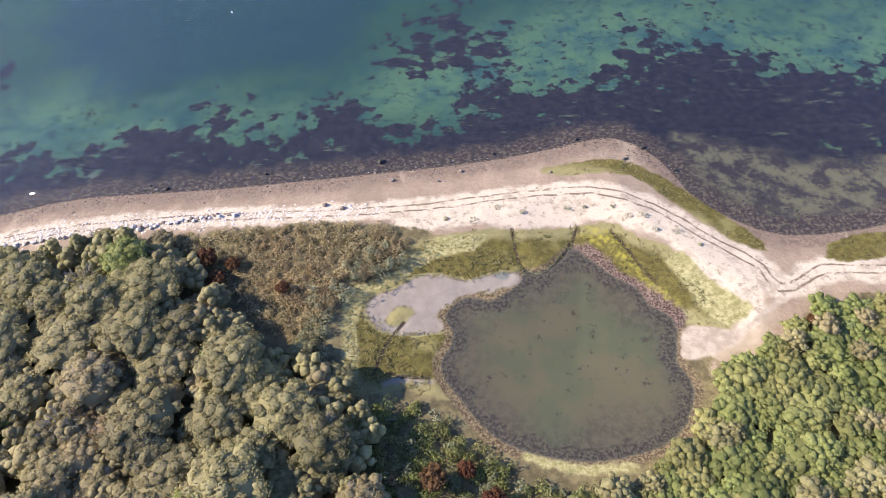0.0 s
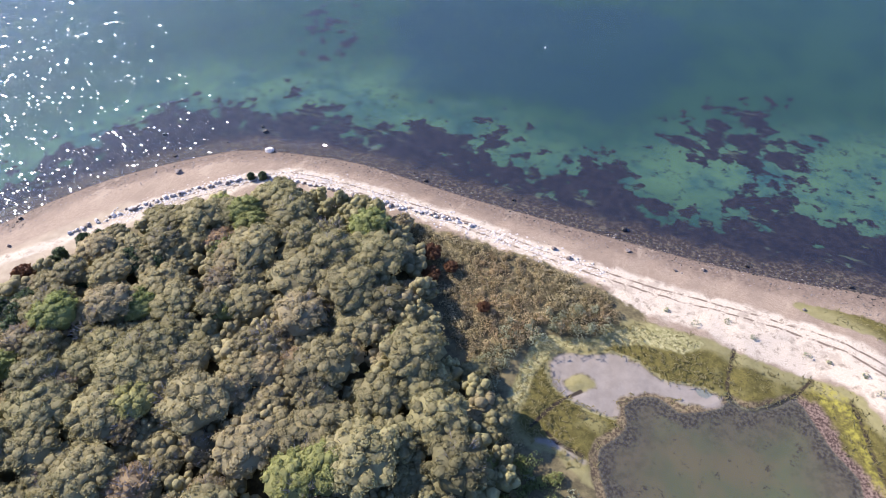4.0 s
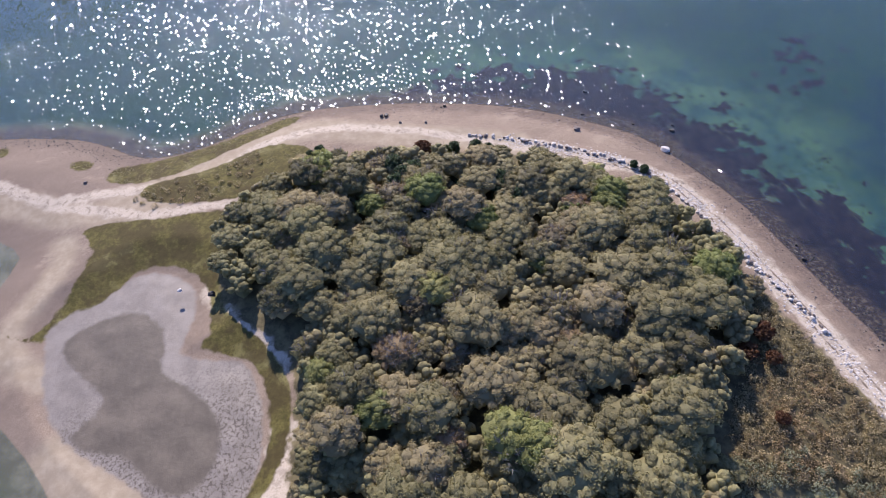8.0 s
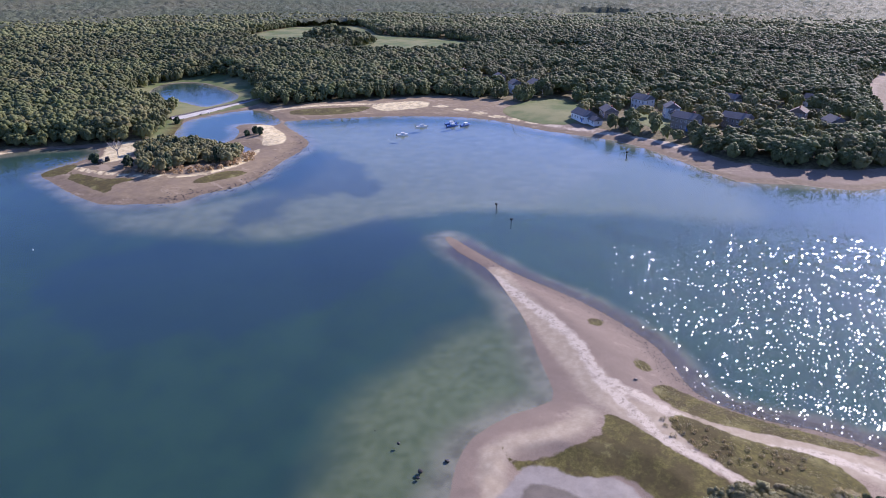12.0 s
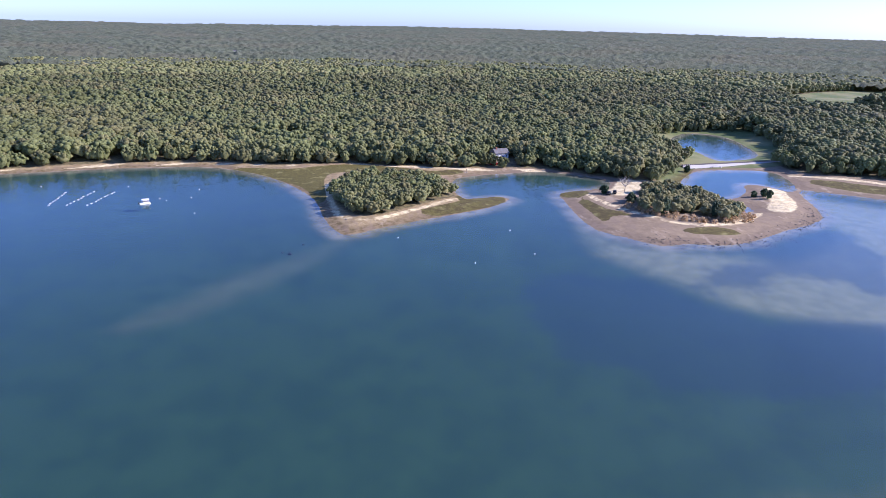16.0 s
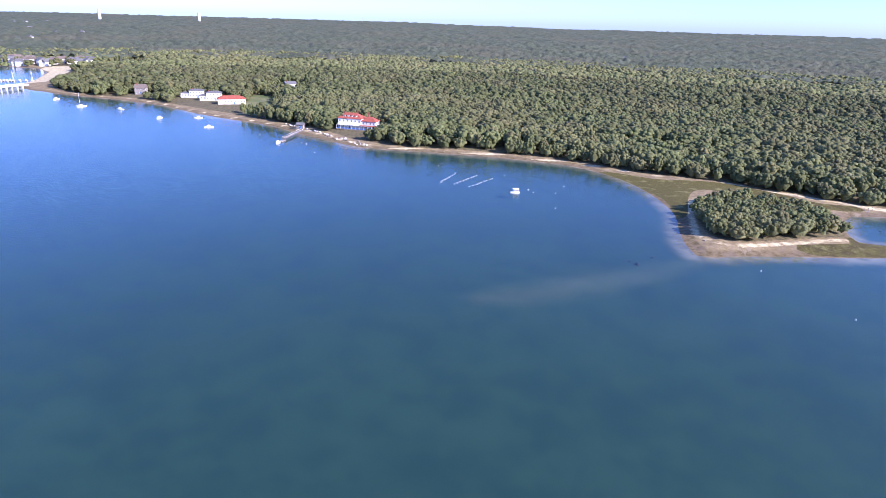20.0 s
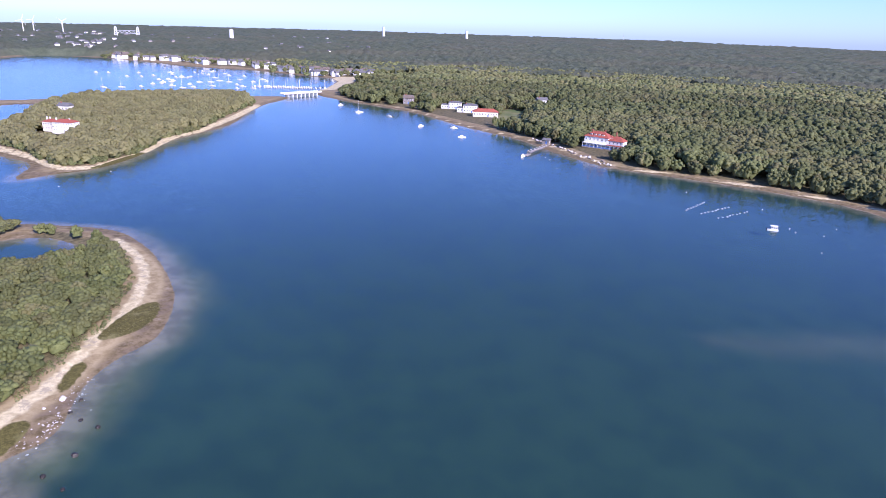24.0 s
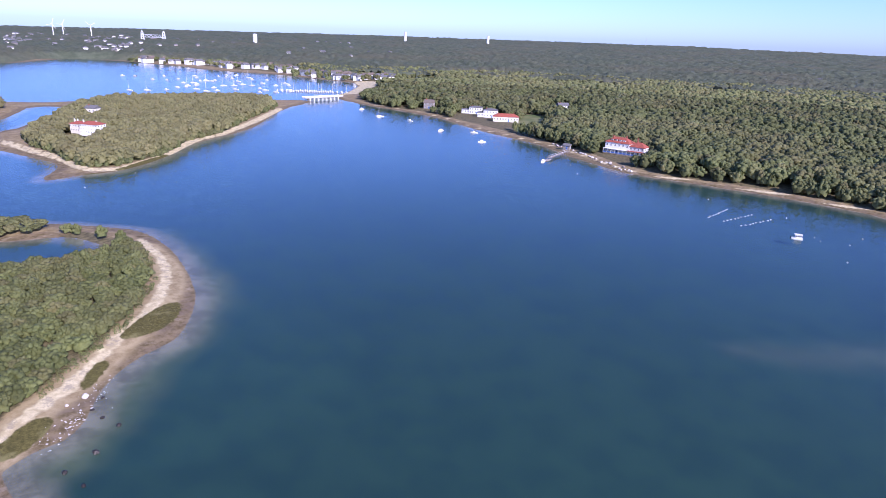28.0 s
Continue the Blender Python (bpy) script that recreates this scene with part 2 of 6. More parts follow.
MAIN_MID = [(-4, -251), (-21, -261), (-42, -272), (-60, -283), (-71, -296), (-64, -301), (-49, -297), (-46, -318), (-51, -342), (-83, -353), (-107, -356), (-130, -342),
            (-136, -326), (-120, -313), (-100, -307), (-98, -292), (-96, -270), (-97, -245), (-106, -234), (-116, -223), (-128, -225), (-143, -222), (-158, -227), (-181, -240), (-209, -255), (-223, -286),
            (-233, -308), (-245, -303), (-275, -280)]
MAIN_WEST = [(-300, -252), (-315, -215), (-310, -175), (-312, -130), (-294, -92), (-277, -62), (-288, -42), (-293, -22), (-310, -8), (-335, 28), (-350, 60), (-360, 42), (-366, 18), (-384, 0), (-412, -11), (-460, -20), (-640, -40), (-900, 20), (-5600, 300),
             (-5600, -5600), (5600, -5600)]
POND = [(0.6, 44.3), (-0.4, 46.2), (0.8, 48.5), (3.4, 49.8), (6.4, 48.8), (8.2, 49.6), (11.1, 51.6), (12.2, 53.2), (14.3, 52.7), (16.2, 53.8), (18.6, 55.7), (20.2, 57.2), (21.7, 55.9), (23.5, 53.7), (25.5, 51.4),
        (28.4, 49.2), (29.3, 46.2), (32, 44.1), (32.1, 41.3), (30.8, 37.1), (31.6, 35.3), (32, 32.8), (29.8, 28.4), (26, 25.8), (20.6, 24.6), (15.5, 24.5), (10.2, 25.7), (6, 27.6), (3, 30.6), (0.9, 33.9), (-1.1, 37), (-1.4, 39.5), (0.2, 42)]
HEAD_POND = [(300, 0), (275, -22), (272, -36), (267, -44), (256, -49), (246, -51), (240, -44), (240, -33), (243, -24), (250, -8), (280, 10)]
POND_ONE = [(-241, -474), (-270, -499), (-289, -478), (-279, -424), (-264, -396), (-232, -386), (-232, -408), (-230, -424), (-220, -430)]
POND_TWO = [(-168, -316), (-199, -355), (-227, -359), (-247, -350), (-238, -316), (-226, -303), (-222, -312), (-212, -323), (-204, -308), (-188, -292), (-174, -294)]
WEST_HARBOUR = [(-352, 50), (-362, 22), (-384, 0), (-412, -11), (-460, -20), (-640, -40), (-900, 60), (-700, 160)]
CREEK = [(560, 10), (535, -30), (556, -54), (569, -68), (605, -86), (668, -118), (694, -125), (708, -104), (694, -92), (664, -82), (614, -60), (590, -40)]
TIDE_POOL = [(-174, -280), (-185, -277), (-183, -268), (-173, -266), (-170, -272)]
MARSH_POOL = [(-640, -368), (-672, -362), (-650, -340), (-608, -332)]
FAR_POOL = [(-570, -676), (-600, -640), (-560, -615), (-528, -606), (-545, -640)]


def value_noise(xy, size, seed):
    """Smooth random values from 0 to 1 over a grid of that size."""
    q = xy / size
    cell = np.floor(q).astype(np.int64)
    f = q - cell
    f = f * f * (3 - 2 * f)

    def at(i, j):
        h = (cell[:, 0] + i) * 374761393 + (cell[:, 1] + j) * 668265263 + seed * 974634777
        h = (h ^ (h >> 13)) * 1274126177 & 0x7FFFFFFF
        return ((h ^ (h >> 16)) & 0xFFFF) / 65535.0

    return (at(0, 0) * (1 - f[:, 0]) + at(1, 0) * f[:, 0]) * (1 - f[:, 1]) + (at(0, 1) * (1 - f[:, 0]) + at(1, 1) * f[:, 0]) * f[:, 1]


def shore_field(xy):
    """Metres inland from the water's edge; negative over water."""
    d = region(xy, HOME + HOME_WEST, 400)
    d = np.maximum(d, region(xy, VILLA_ISLE, 300))
    d = np.maximum(d, region(xy, MAIN_EAST + MAIN_MID + MAIN_WEST, 900, 12))
    for pond, reach in ((POND, 60), (HEAD_POND, 60), (POND_ONE, 60), (POND_TWO, 60), (WEST_HARBOUR, 300), (CREEK, 100), (TIDE_POOL, 30), (MARSH_POOL, 60), (FAR_POOL, 60)):
        d = np.minimum(d, -region(xy, pond, reach, 3 if pond is POND else 6))
    return d


RIDGE_AZ = np.radians([60, 94, 110, 131, 150, 165, 182, 190, 210, 222, 240, 259, 300])
RIDGE_Z = np.array([5, 12, 38, 66, 80, 72, 92, 92, 72, 64, 24, 4, 2])


def land_height(xy, shore):
    """The ground's height: beaches that rise to banks, a bed that falls away, and a wooded ridge at the horizon."""
    r, az = np.hypot(xy[:, 0], xy[:, 1]), np.arctan2(xy[:, 0], xy[:, 1]) % (2 * math.pi)
    z = np.where(shore > 0, np.minimum(0.11 * shore, 0.9 + 0.025 * np.minimum(shore, 60)), np.maximum(0.07 * shore, -3.5))
    ridge = np.interp(az, RIDGE_AZ, RIDGE_Z)
    s = np.clip((r - 900) / 3800, 0, 1)
    z = z + np.where(shore > 0, (ridge - 8) * s**1.6 * np.clip(shore / 50, 0, 1), 0)
    rise = np.clip((shore - 12) / 48, 0, 1)
    z = z + rise * 6 * value_noise(xy, 170, 3) * (r > 250)
    return z

# covers of the ground
HOME_VEG = [(-101, 2), (-101, 12), (-98, 23), (-93, 35), (-85, 47), (-70, 61), (-54, 64), (-35, 65), (-17, 65), (-4, 63), (3, 59), (16, 58), (22, 60), (27, 59), (34, 50), (37, 42), (34, 34), (36, 35.5), (44, 37), (53, 44),
            (64, 45), (100, 44), (150, 42), (240, 16), (272, -45), (257, -55), (246, -60), (224, -58), (207, -54), (183, -42), (168, -30), (158, -21), (149, -12), (141, -4), (110, 8), (60, -6),
            (20, -18), (-18, -22), (-30, -14), (-39, -11), (-50, -8), (-59, -8), (-67, -13), (-76, -17), (-84, -16), (-95, -12)]
VILLA_VEG = [(530, -74), (498, -62), (440, -72), (393, -79), (399, -101), (424, -131), (456, -153), (489, -195), (542, -237), (627, -306), (690, -310), (705, -250), (705, -185), (668, -136), (605, -104), (565, -88)]
MAIN_VEG_EAST = [(5600, 500), (1700, -260), (1480, -420), (1180, -490), (1060, -560), (940, -575), (840, -590), (720, -470), (640, -425), (576, -418), (519, -427), (453, -416), (381, -403), (336, -395),
                 (289, -385), (240, -366), (205, -364), (168, -376), (137, -382), (90, -385), (50, -372), (10, -374), (-40, -364), (-79, -364), (-108, -362), (-138, -340)]
MAIN_VEG_WEST = [(-160, -325), (-180, -345), (-206, -392), (-225, -470), (-300, -500), (-300, -430), (-262, -372), (-262, -342), (-310, -308), (-345, -285), (-362, -225), (-330, -168), (-327, -144),
                 (-322, -119), (-318, -98), (-300, -70), (-308, -40), (-322, -22), (-345, -8), (-366, -6), (-384, -12), (-420, -24), (-640, -56), (-950, 0), (-5600, 270), (-5600, -5600), (5600, -5600)]
ISLET_VEG = [(15, -306), (6, -330), (-22, -334), (-40, -316), (-45, -302), (-22, -280), (1, -266), (11, -284)]
POINT_VEG = [(-146, -306), (-136, -288), (-124, -264), (-130, -256), (-139, -260), (-151, -258), (-155, -250), (-167, -254), (-175, -268), (-172, -282), (-167, -297), (-157, -307)]
WHITE_SAND = [(-7, 61.2), (-2, 61.9), (6.2, 62.3), (12.4, 61.2), (19.6, 61.1), (26.9, 61.6), (30.6, 58.5), (34.7, 57), (36.5, 52.6), (38.2, 48.4), (40.1, 43.9), (40.6, 40.6), (43, 42), (45.5, 45), (46.3, 48), (45.2, 51.8), (42, 55.3), (38.3, 60.6), (33.9, 64.5), (28.1, 67.5), (20.9, 69), (11.4, 68.2), (1.9, 66.8), (-7.4, 65.9)]
DITCHES = [[(11.1, 61.5), (11.2, 57.4), (11.9, 54.1), (14.3, 52.6), (17.2, 54.7), (20, 58.3), (21.6, 61.2)], [(-6.4, 46.2), (-8.4, 43.6), (-9.9, 40.2), (-10.8, 38.1)], [(-8.5, 38.3), (-6.5, 37.5), (-3.1, 37.3)], [(26.3, 59.9), (27.8, 57.2), (29.4, 53.2), (31.1, 50)]]
ISLAND_MARSH = [(-9, 47), (-7.4, 48.8), (-5, 48.6), (-4.6, 47.6), (-6.5, 45.8), (-8.4, 45.4)]
EAST_FLATS = [(42.9, 81), (51.7, 77.6), (60.7, 75.3), (75, 72), (100, 70), (100, 58), (69.6, 56), (54.7, 56), (47.6, 56), (40, 65.7), (40, 73.4)]
DRY_BANDS = [(3.6, [(-140, -92), (-137, -88), (-130, -78), (-123, -66), (-114, -54), (-109, -47), (-104, -40), (-102, -32), (-99, -25)]), (4.0, [(-104, -31), (-106, -20), (-109, -10), (-113, 0), (-113, 8), (-107, 18), (-101, 28), (-92, 44)]), (4.0, [(-25, -25), (-33, -28.6), (-40, -31.5), (-48, -35.8), (-54, -40)]), (2.4, [(-68, -43), (-76, -49), (-84, -46), (-91, -41), (-97, -41)]), (0.55, [(-0.1, 34.6), (3.3, 30.2), (10, 25.2), (15.2, 23), (21.7, 23.6), (28.3, 27.2), (31.8, 30.4), (33.9, 34.3)]), (2.2, [(32.5, 39), (36, 39.2), (40, 39.4), (44, 43)]), (4.6, [(130, -3), (140, -9), (149, -20), (160, -30), (170, -38), (182, -49), (196, -57), (214, -62), (240, -63)])]
STRAW = [[(-15.3, 51.5), (-12.3, 53.1), (-8.6, 54.6), (-5.4, 57.4), (-0.8, 60.2), (7.0, 60.7), (4.8, 57.7), (-0.3, 57.0), (-3.5, 55.7), (-6.1, 53.7), (-11.0, 51.9), (-12.5, 49.2), (-13.3, 45.1), (-12.6, 40.6), (-13.6, 35.8), (-14.7, 35.9), (-15.3, 44.6)],
         [(33.5, 53.3), (36.3, 54.6), (38.7, 49.9), (41.6, 46.2), (43.5, 44.0), (39.3, 41.6), (36.8, 43.8), (35.3, 48.8)], [(8, 25.2), (15, 22.8), (22, 22.8), (22, 24), (15, 24.2), (9, 26.2)]]
SMALL_POOL = [(-9.5, 36.8), (-8.1, 37.6), (-5.0, 37.4), (-2.7, 36.6), (-3.1, 36.2), (-5.9, 36.7), (-8.7, 36.4)]
SAND_BAR = [(32.8, 41.5), (34.6, 42.3), (37.8, 41.4), (40.5, 40.9), (44.2, 43.2), (47.3, 45.4), (48.6, 44.9), (43.8, 42.3), (39.9, 39.0), (36.6, 37.7), (32.5, 37.0), (31.7, 38.4)]
MARSHES = {
    "pond_marsh": [(-15, 48), (-14, 51), (-11.4, 53), (-7.5, 55), (-6.2, 57.5), (-3.4, 60.3), (1.6, 61), (8, 61.6), (10.6, 61.1), (19.6, 61.1), (25, 61.5), (27.6, 61), (30.5, 57.9), (34.4, 55.9), (35.8, 51.6), (37.4, 48.4), (39.1, 43.5), (39.3, 41), (36.9, 41.7), (33.6, 43), (30, 46), (22, 50), (10, 46), (4, 38), (0, 33.5), (-6.2, 35.7), (-12.3, 34.9), (-14.7, 37), (-15.2, 42.3)],
    "north_strip": [(17, 74), (31, 75), (40, 68), (48, 58), (49, 54), (44, 57), (38, 64), (32, 71), (21, 72)],
    "east_patch": [(57, 52), (62, 56), (72, 56), (72, 52), (64, 51)],
    "spit_strip": [(-116, -33), (-116, -24), (-117, -13), (-119, -2), (-120, 6), (-116, 0), (-113, -10), (-110, -18), (-109, -28), (-112, -34)],
    "tuft_one": [(-133, -55), (-130, -54), (-129, -57), (-132, -58)],
    "tuft_two": [(-121, -38), (-118, -37), (-118, -40), (-121, -41)],
    "west_marsh": [(-77.7, -48.1), (-75.7, -43.9), (-77.8, -40.4), (-81.2, -32.8), (-85.3, -29.4), (-84.6, -23), (-77.4, -17.9), (-67, -18.6), (-65.1, -20.2), (-60, -13.2), (-53.7, -11.7), (-45.9, -12.6), (-41.4, -15.3), (-37.2, -19.3), (-35.9, -22.2),
                   (-36.3, -17.7), (-39.6, -13.5), (-45.1, -9.9), (-53.8, -8.1), (-62.4, -10.7), (-70.8, -15.2), (-83.2, -15.5), (-92.7, -10.9), (-96, -22.3), (-99, -34), (-98.5, -38.1), (-92.5, -36.2), (-82.9, -40.6), (-77, -45.3), (-79.1, -49)],
    "lagoon_grass": [(-35.2, -31.2), (-34.9, -28.1), (-33.9, -24), (-31, -22), (-30.2, -24), (-32.3, -28.2)],
    "point_low": [(-103, -288), (-108, -291), (-112, -272), (-120, -262), (-117, -259), (-110, -261), (-104, -253), (-103, -271)],
    "bank_grass": [(-105, -28), (-108, -14), (-111, -2), (-105, 6), (-99, 0), (-97, -12)],
    "head_grass": [(167, -34), (175, -41), (182, -50), (183, -55), (174, -52), (167, -45), (165, -38)],
    "head_sedge": [(148, -21), (154, -24), (158, -29), (152, -27), (146, -22)],
    "head_foot": [(134, -4), (139, -11), (137, -14), (131, -10), (128, -3)],
    "main_marsh": [(75, -366), (40, -362), (6, -371), (-36, -355), (-58, -357), (-45, -346), (-20, -341), (14, -350), (21, -335), (18, -300), (22, -290), (31, -321), (52, -346)],
    "islet_tail": [(-46, -303), (-68, -299), (-64, -286), (-44, -274), (-30, -268), (-24, -274), (-45, -290)],
    "point_foot": [(-100, -308), (-115, -311), (-109, -296), (-99, -298)],
    "point_bank": [(-132, -240), (-151, -241), (-156, -234), (-149, -232), (-135, -234)],
    "point_tip": [(-120, -313), (-133, -322), (-131, -330), (-118, -320)],
    "pond_bank": [(-172, -322), (-195, -352), (-208, -392), (-198, -372), (-168, -330)],
    "west_lawn": [(-338, -221), (-392, -205), (-332, -166), (-320, -186)],
    "flat_grass": [(-250, -325), (-275, -310), (-292, -296), (-288, -288), (-262, -300)],
    "villa_tongue": [(378, -54), (384, -86), (398, -104), (420, -130), (412, -128), (384, -98), (376, -60)],
    "pond_meadow": [(-160, -322), (-205, -395), (-222, -500), (-310, -512), (-302, -420), (-264, -365), (-225, -362), (-195, -358)],
    "great_marsh": [(-558, -791), (-770, -851), (-672, -647), (-683, -534), (-633, -445), (-528, -420), (-445, -425), (-406, -460), (-485, -640)],
    "greens": [(-1142, -678), (-1260, -700), (-1380, -690), (-1330, -560), (-1120, -552)],
    "lawn": [(400, -430), (462, -510), (432, -512), (356, -416), (372, -404)],
    "house_lawn": [(-366, -150), (-385, -130), (-350, -104), (-336, -118)],
}
WHITE_BANDS = [
    (2.2, [(-90, 47), (-80, 58), (-72, 66), (-54, 68), (-35, 68), (-17, 67), (-2, 67), (11, 68), (25, 68), (34, 64), (41, 57), (47, 51), (48, 47), (52, 48), (56, 50), (66, 49), (100, 50)]),
    (1.5, [(-138, -92), (-130.5, -76), (-120, -56), (-109.5, -44.6), (-108, -34), (-105, -21), (-103.5, -15)]),
    (1.2, [(-108, -44), (-103, -35), (-98, -26), (-97, -16), (-95, -10)]),
    (1.3, [(-104, -15), (-109.6, -8), (-112.6, 1.5), (-111.3, 13), (-107, 22), (-102.4, 29), (-92, 42.3), (-86.6, 49)]),
    (1.5, [(-92, -31), (-91, -29.5)]),
    (2.0, [(-76, -17), (-67, -14), (-58, -8)]),
    (2.4, [(-46, -10), (-38, -13), (-28, -18), (-15, -25)]),
    (1.7, [(130, -2), (137, -6), (143, -12), (149, -19), (157, -26), (168, -35), (178, -44), (192, -53), (210, -60), (229, -63), (250, -63)]),
    (3.5, [(508, -50), (460, -62), (424, -72), (390, -76), (388, -94), (415, -127), (455, -156), (482, -191), (530, -237), (618, -309)]),
    (2.4, [(620, -412), (540, -420), (480, -416), (404, -396), (332, -388), (288, -376), (228, -356), (190, -364), (141, -377), (90, -380), (40, -370)]),
    (2.5, [(6, -372), (-40, -361), (-80, -359), (-108, -359)]),
    (1.5, [(20, -327), (15, -290), (5, -262), (-22, -275), (-48, -299)]),
    (1.8, [(-113, -310), (-112, -300), (-114, -284), (-121, -264), (-132, -249), (-144, -244), (-164, -248), (-183, -264)]),
    (6.0, [(-196, -268), (-206, -280), (-212, -296), (-218, -306)]),
    (7.0, [(-129, -301), (-138, -312), (-144, -324)]),
    (3.0, [(-250, -338), (-284, -314), (-300, -292)]),
    (10.0, [(-300, -285), (-316, -275)]),
    (3.0, [(-322, -262), (-323, -230), (-320, -168), (-322, -138), (-322, -117), (-312, -92), (-326, -60)]),
    (26.0, [(880, -590), (830, -575), (780, -535), (745, -495), (722, -462)]),
]
NORTH_LINE = [(-150, -104), (-143, -84), (-138, -60), (-128, -38), (-117, -26), (-117, -14), (-121, 0), (-120, 12), (-113, 33), (-103, 51), (-86, 68), (-60, 75), (-12, 76), (20, 79), (32, 81), (40, 68), (53, 57), (64, 57), (90, 60)]
MUD = [(-77.1, -43.2), (-80, -39.9), (-80.8, -34.8), (-84.6, -29.3), (-83.1, -23.8), (-77.4, -19.9), (-70.7, -21), (-65.7, -23.1), (-62.2, -18), (-60, -14.1), (-54.7, -12.7), (-49.7, -13), (-44.1, -14), (-39.7, -16.6), (-36.3, -22.2), (-37, -27), (-40.2, -30.1), (-43.7, -28.5), (-49.2, -33.2), (-56.2, -39.4), (-64.1, -42.6), (-72.9, -43.1)]
LOBE = [(-11.8, 49.5), (-10.5, 51.2), (-7.5, 52), (-5.4, 53.3), (-2.3, 54), (1.1, 53.3), (4, 52.4), (6.9, 53.5), (11.2, 53.4), (11.3, 51.6), (8.1, 50.7), (5.9, 50.4), (2.5, 50.1), (-0.1, 48.6), (-1.4, 46.8), (-0.7, 44.6), (-3.6, 44.1), (-6.4, 44.2), (-8.4, 44.7), (-10.5, 45.8), (-11.6, 47.6)]
MUD_DARK = [(-74.3, -40.5), (-76.5, -35.9), (-76.6, -29.9), (-73.2, -26.3), (-68.1, -25.2), (-63.2, -26), (-59.8, -23.1), (-54.5, -19.6), (-50.5, -18.6), (-45.7, -19.9), (-42.8, -23.1), (-43.8, -26.5), (-47.4, -29.3), (-51.2, -31.9), (-54.1, -37.1), (-56.8, -38.7), (-59, -35.6), (-61.9, -34.5), (-69.1, -39.1)]
YELLOW = [(21.3, 61), (24.1, 61.3), (26.5, 59.9), (27.8, 57.6), (29.4, 53.2), (31.1, 50), (33, 47.8), (34.2, 45.6), (31.9, 46.4), (29.9, 48.6), (27.4, 52.3), (24.8, 56.2), (21.8, 58.7)]
DEAD_MARSH = [(18.6, 55.7), (19.8, 57.5), (22.5, 57.8), (24.7, 55.7), (26.6, 52.2), (29.5, 50.1), (32.2, 47.9), (34, 43.9), (31.8, 41.8), (29.1, 45.2), (27.1, 47.3), (24.5, 50.5), (21.8, 53.8)]
WEEDS = {
    "north_weed": [(-124, 40), (-121, 58), (-112, 74), (-97, 84), (-80, 88), (-72, 87.6), (-66, 86.5), (-65, 92.9), (-56, 95), (-39, 92.6), (-28, 92), (-18, 92.8), (-7, 93.3), (8, 93.5), (15, 97.5), (21, 97), (27, 103), (38, 102), (43, 111), (52, 112), (65, 110), (71, 102), (77, 98), (100, 96), (130, 70),
                   (100, 64), (60, 64), (46, 60), (38, 68), (28, 70), (8, 66), (-30, 64), (-62, 64), (-80, 58), (-96, 44), (-106, 30)],
    "north_patch": [(-7, 103), (0, 115), (6, 123), (17, 117), (23, 107), (20, 100), (13, 99), (8, 108), (1, 104)],
    "outer_patch": [(-100, 118), (-98, 130), (-92, 126), (-94, 116)],
}
MEADOWS = {
    "deep_meadow": [(-84, 128), (-75, 108), (-58, 103), (-50, 107), (-33, 109), (-17, 113), (-14, 131), (-20, 160), (-84, 150)],
    "bank_weed": [(-137, -205), (-173, -230), (-207, -236), (-194, -194), (-188, -182), (-172, -175), (-166, -190), (-143, -190), (-115, -181), (-106, -188), (-122, -199)],
    "south_weed": [(-51, -190), (-66, -205), (-84, -202), (-99, -193), (-109, -178), (-122, -163), (-160, -150), (-130, -120), (-80, -126), (-60, -138), (-49, -151), (-46, -168)],
    "flat_weed": [(-145, -210), (-172, -229), (-206, -236), (-202, -210), (-188, -187), (-172, -190), (-150, -192)],
}
SHOALS = {
    "lagoon_shoal": [(-140, -98), (-123, -80), (-106, -85), (-92, -86), (-78, -85), (-66, -83), (-58, -75), (-43, -68), (-25, -62), (0, -58), (30, -48), (60, -36), (20, -30), (-30, -36), (-70, -50), (-100, -48), (-125, -70)],
    "point_shoal": [(-95, -262), (-92, -245), (-110, -226), (-140, -214), (-165, -212), (-200, -235), (-225, -290), (-255, -280), (-297, -228), (-304, -177), (-290, -123), (-270, -60), (-240, -45), (-215, -90), (-178, -136),
                    (-140, -155), (-118, -172), (-104, -192), (-88, -222)],
}
LIGHT_BAR = [(72, -172), (61, -190), (50, -206), (40, -216), (24, -226), (10, -242), (4, -240), (22, -212), (39, -192), (57, -174)]
NORTH_SHOAL = [(-130, 40), (-125, 75), (-112, 92), (-85, 104), (-66, 112), (-63, 98), (-20, 98), (0, 112), (40, 128), (80, 120), (120, 100), (70, 90), (20, 90), (-80, 84), (-110, 70)]
SHOALS.update({"east_flat": [(40, 66), (48, 74), (62, 74), (84, 76), (90, 62), (64, 58), (50, 58)], "head_shoal": [(118, -5), (122, -20), (134, -30), (150, -44), (162, -58), (185, -72), (210, -77), (240, -78), (262, -74), (235, -66), (200, -60), (165, -45), (140, -20)]})

# ---- the ground: one sheet from under the camera to the horizon ----
def sheet(name, verts, nu, nv, closed):
    """A grid mesh of nu x nv places, closed round in its first direction or open."""
    i, j = np.meshgrid(np.arange(nu if closed else nu - 1), np.arange(nv - 1), indexing="ij")
    a, b = i * nv + j, ((i + 1) % nu) * nv + j
    quads = np.stack([a, b, b + 1, a + 1], -1).reshape(-1, 4)
    return solid(name, verts, quads)


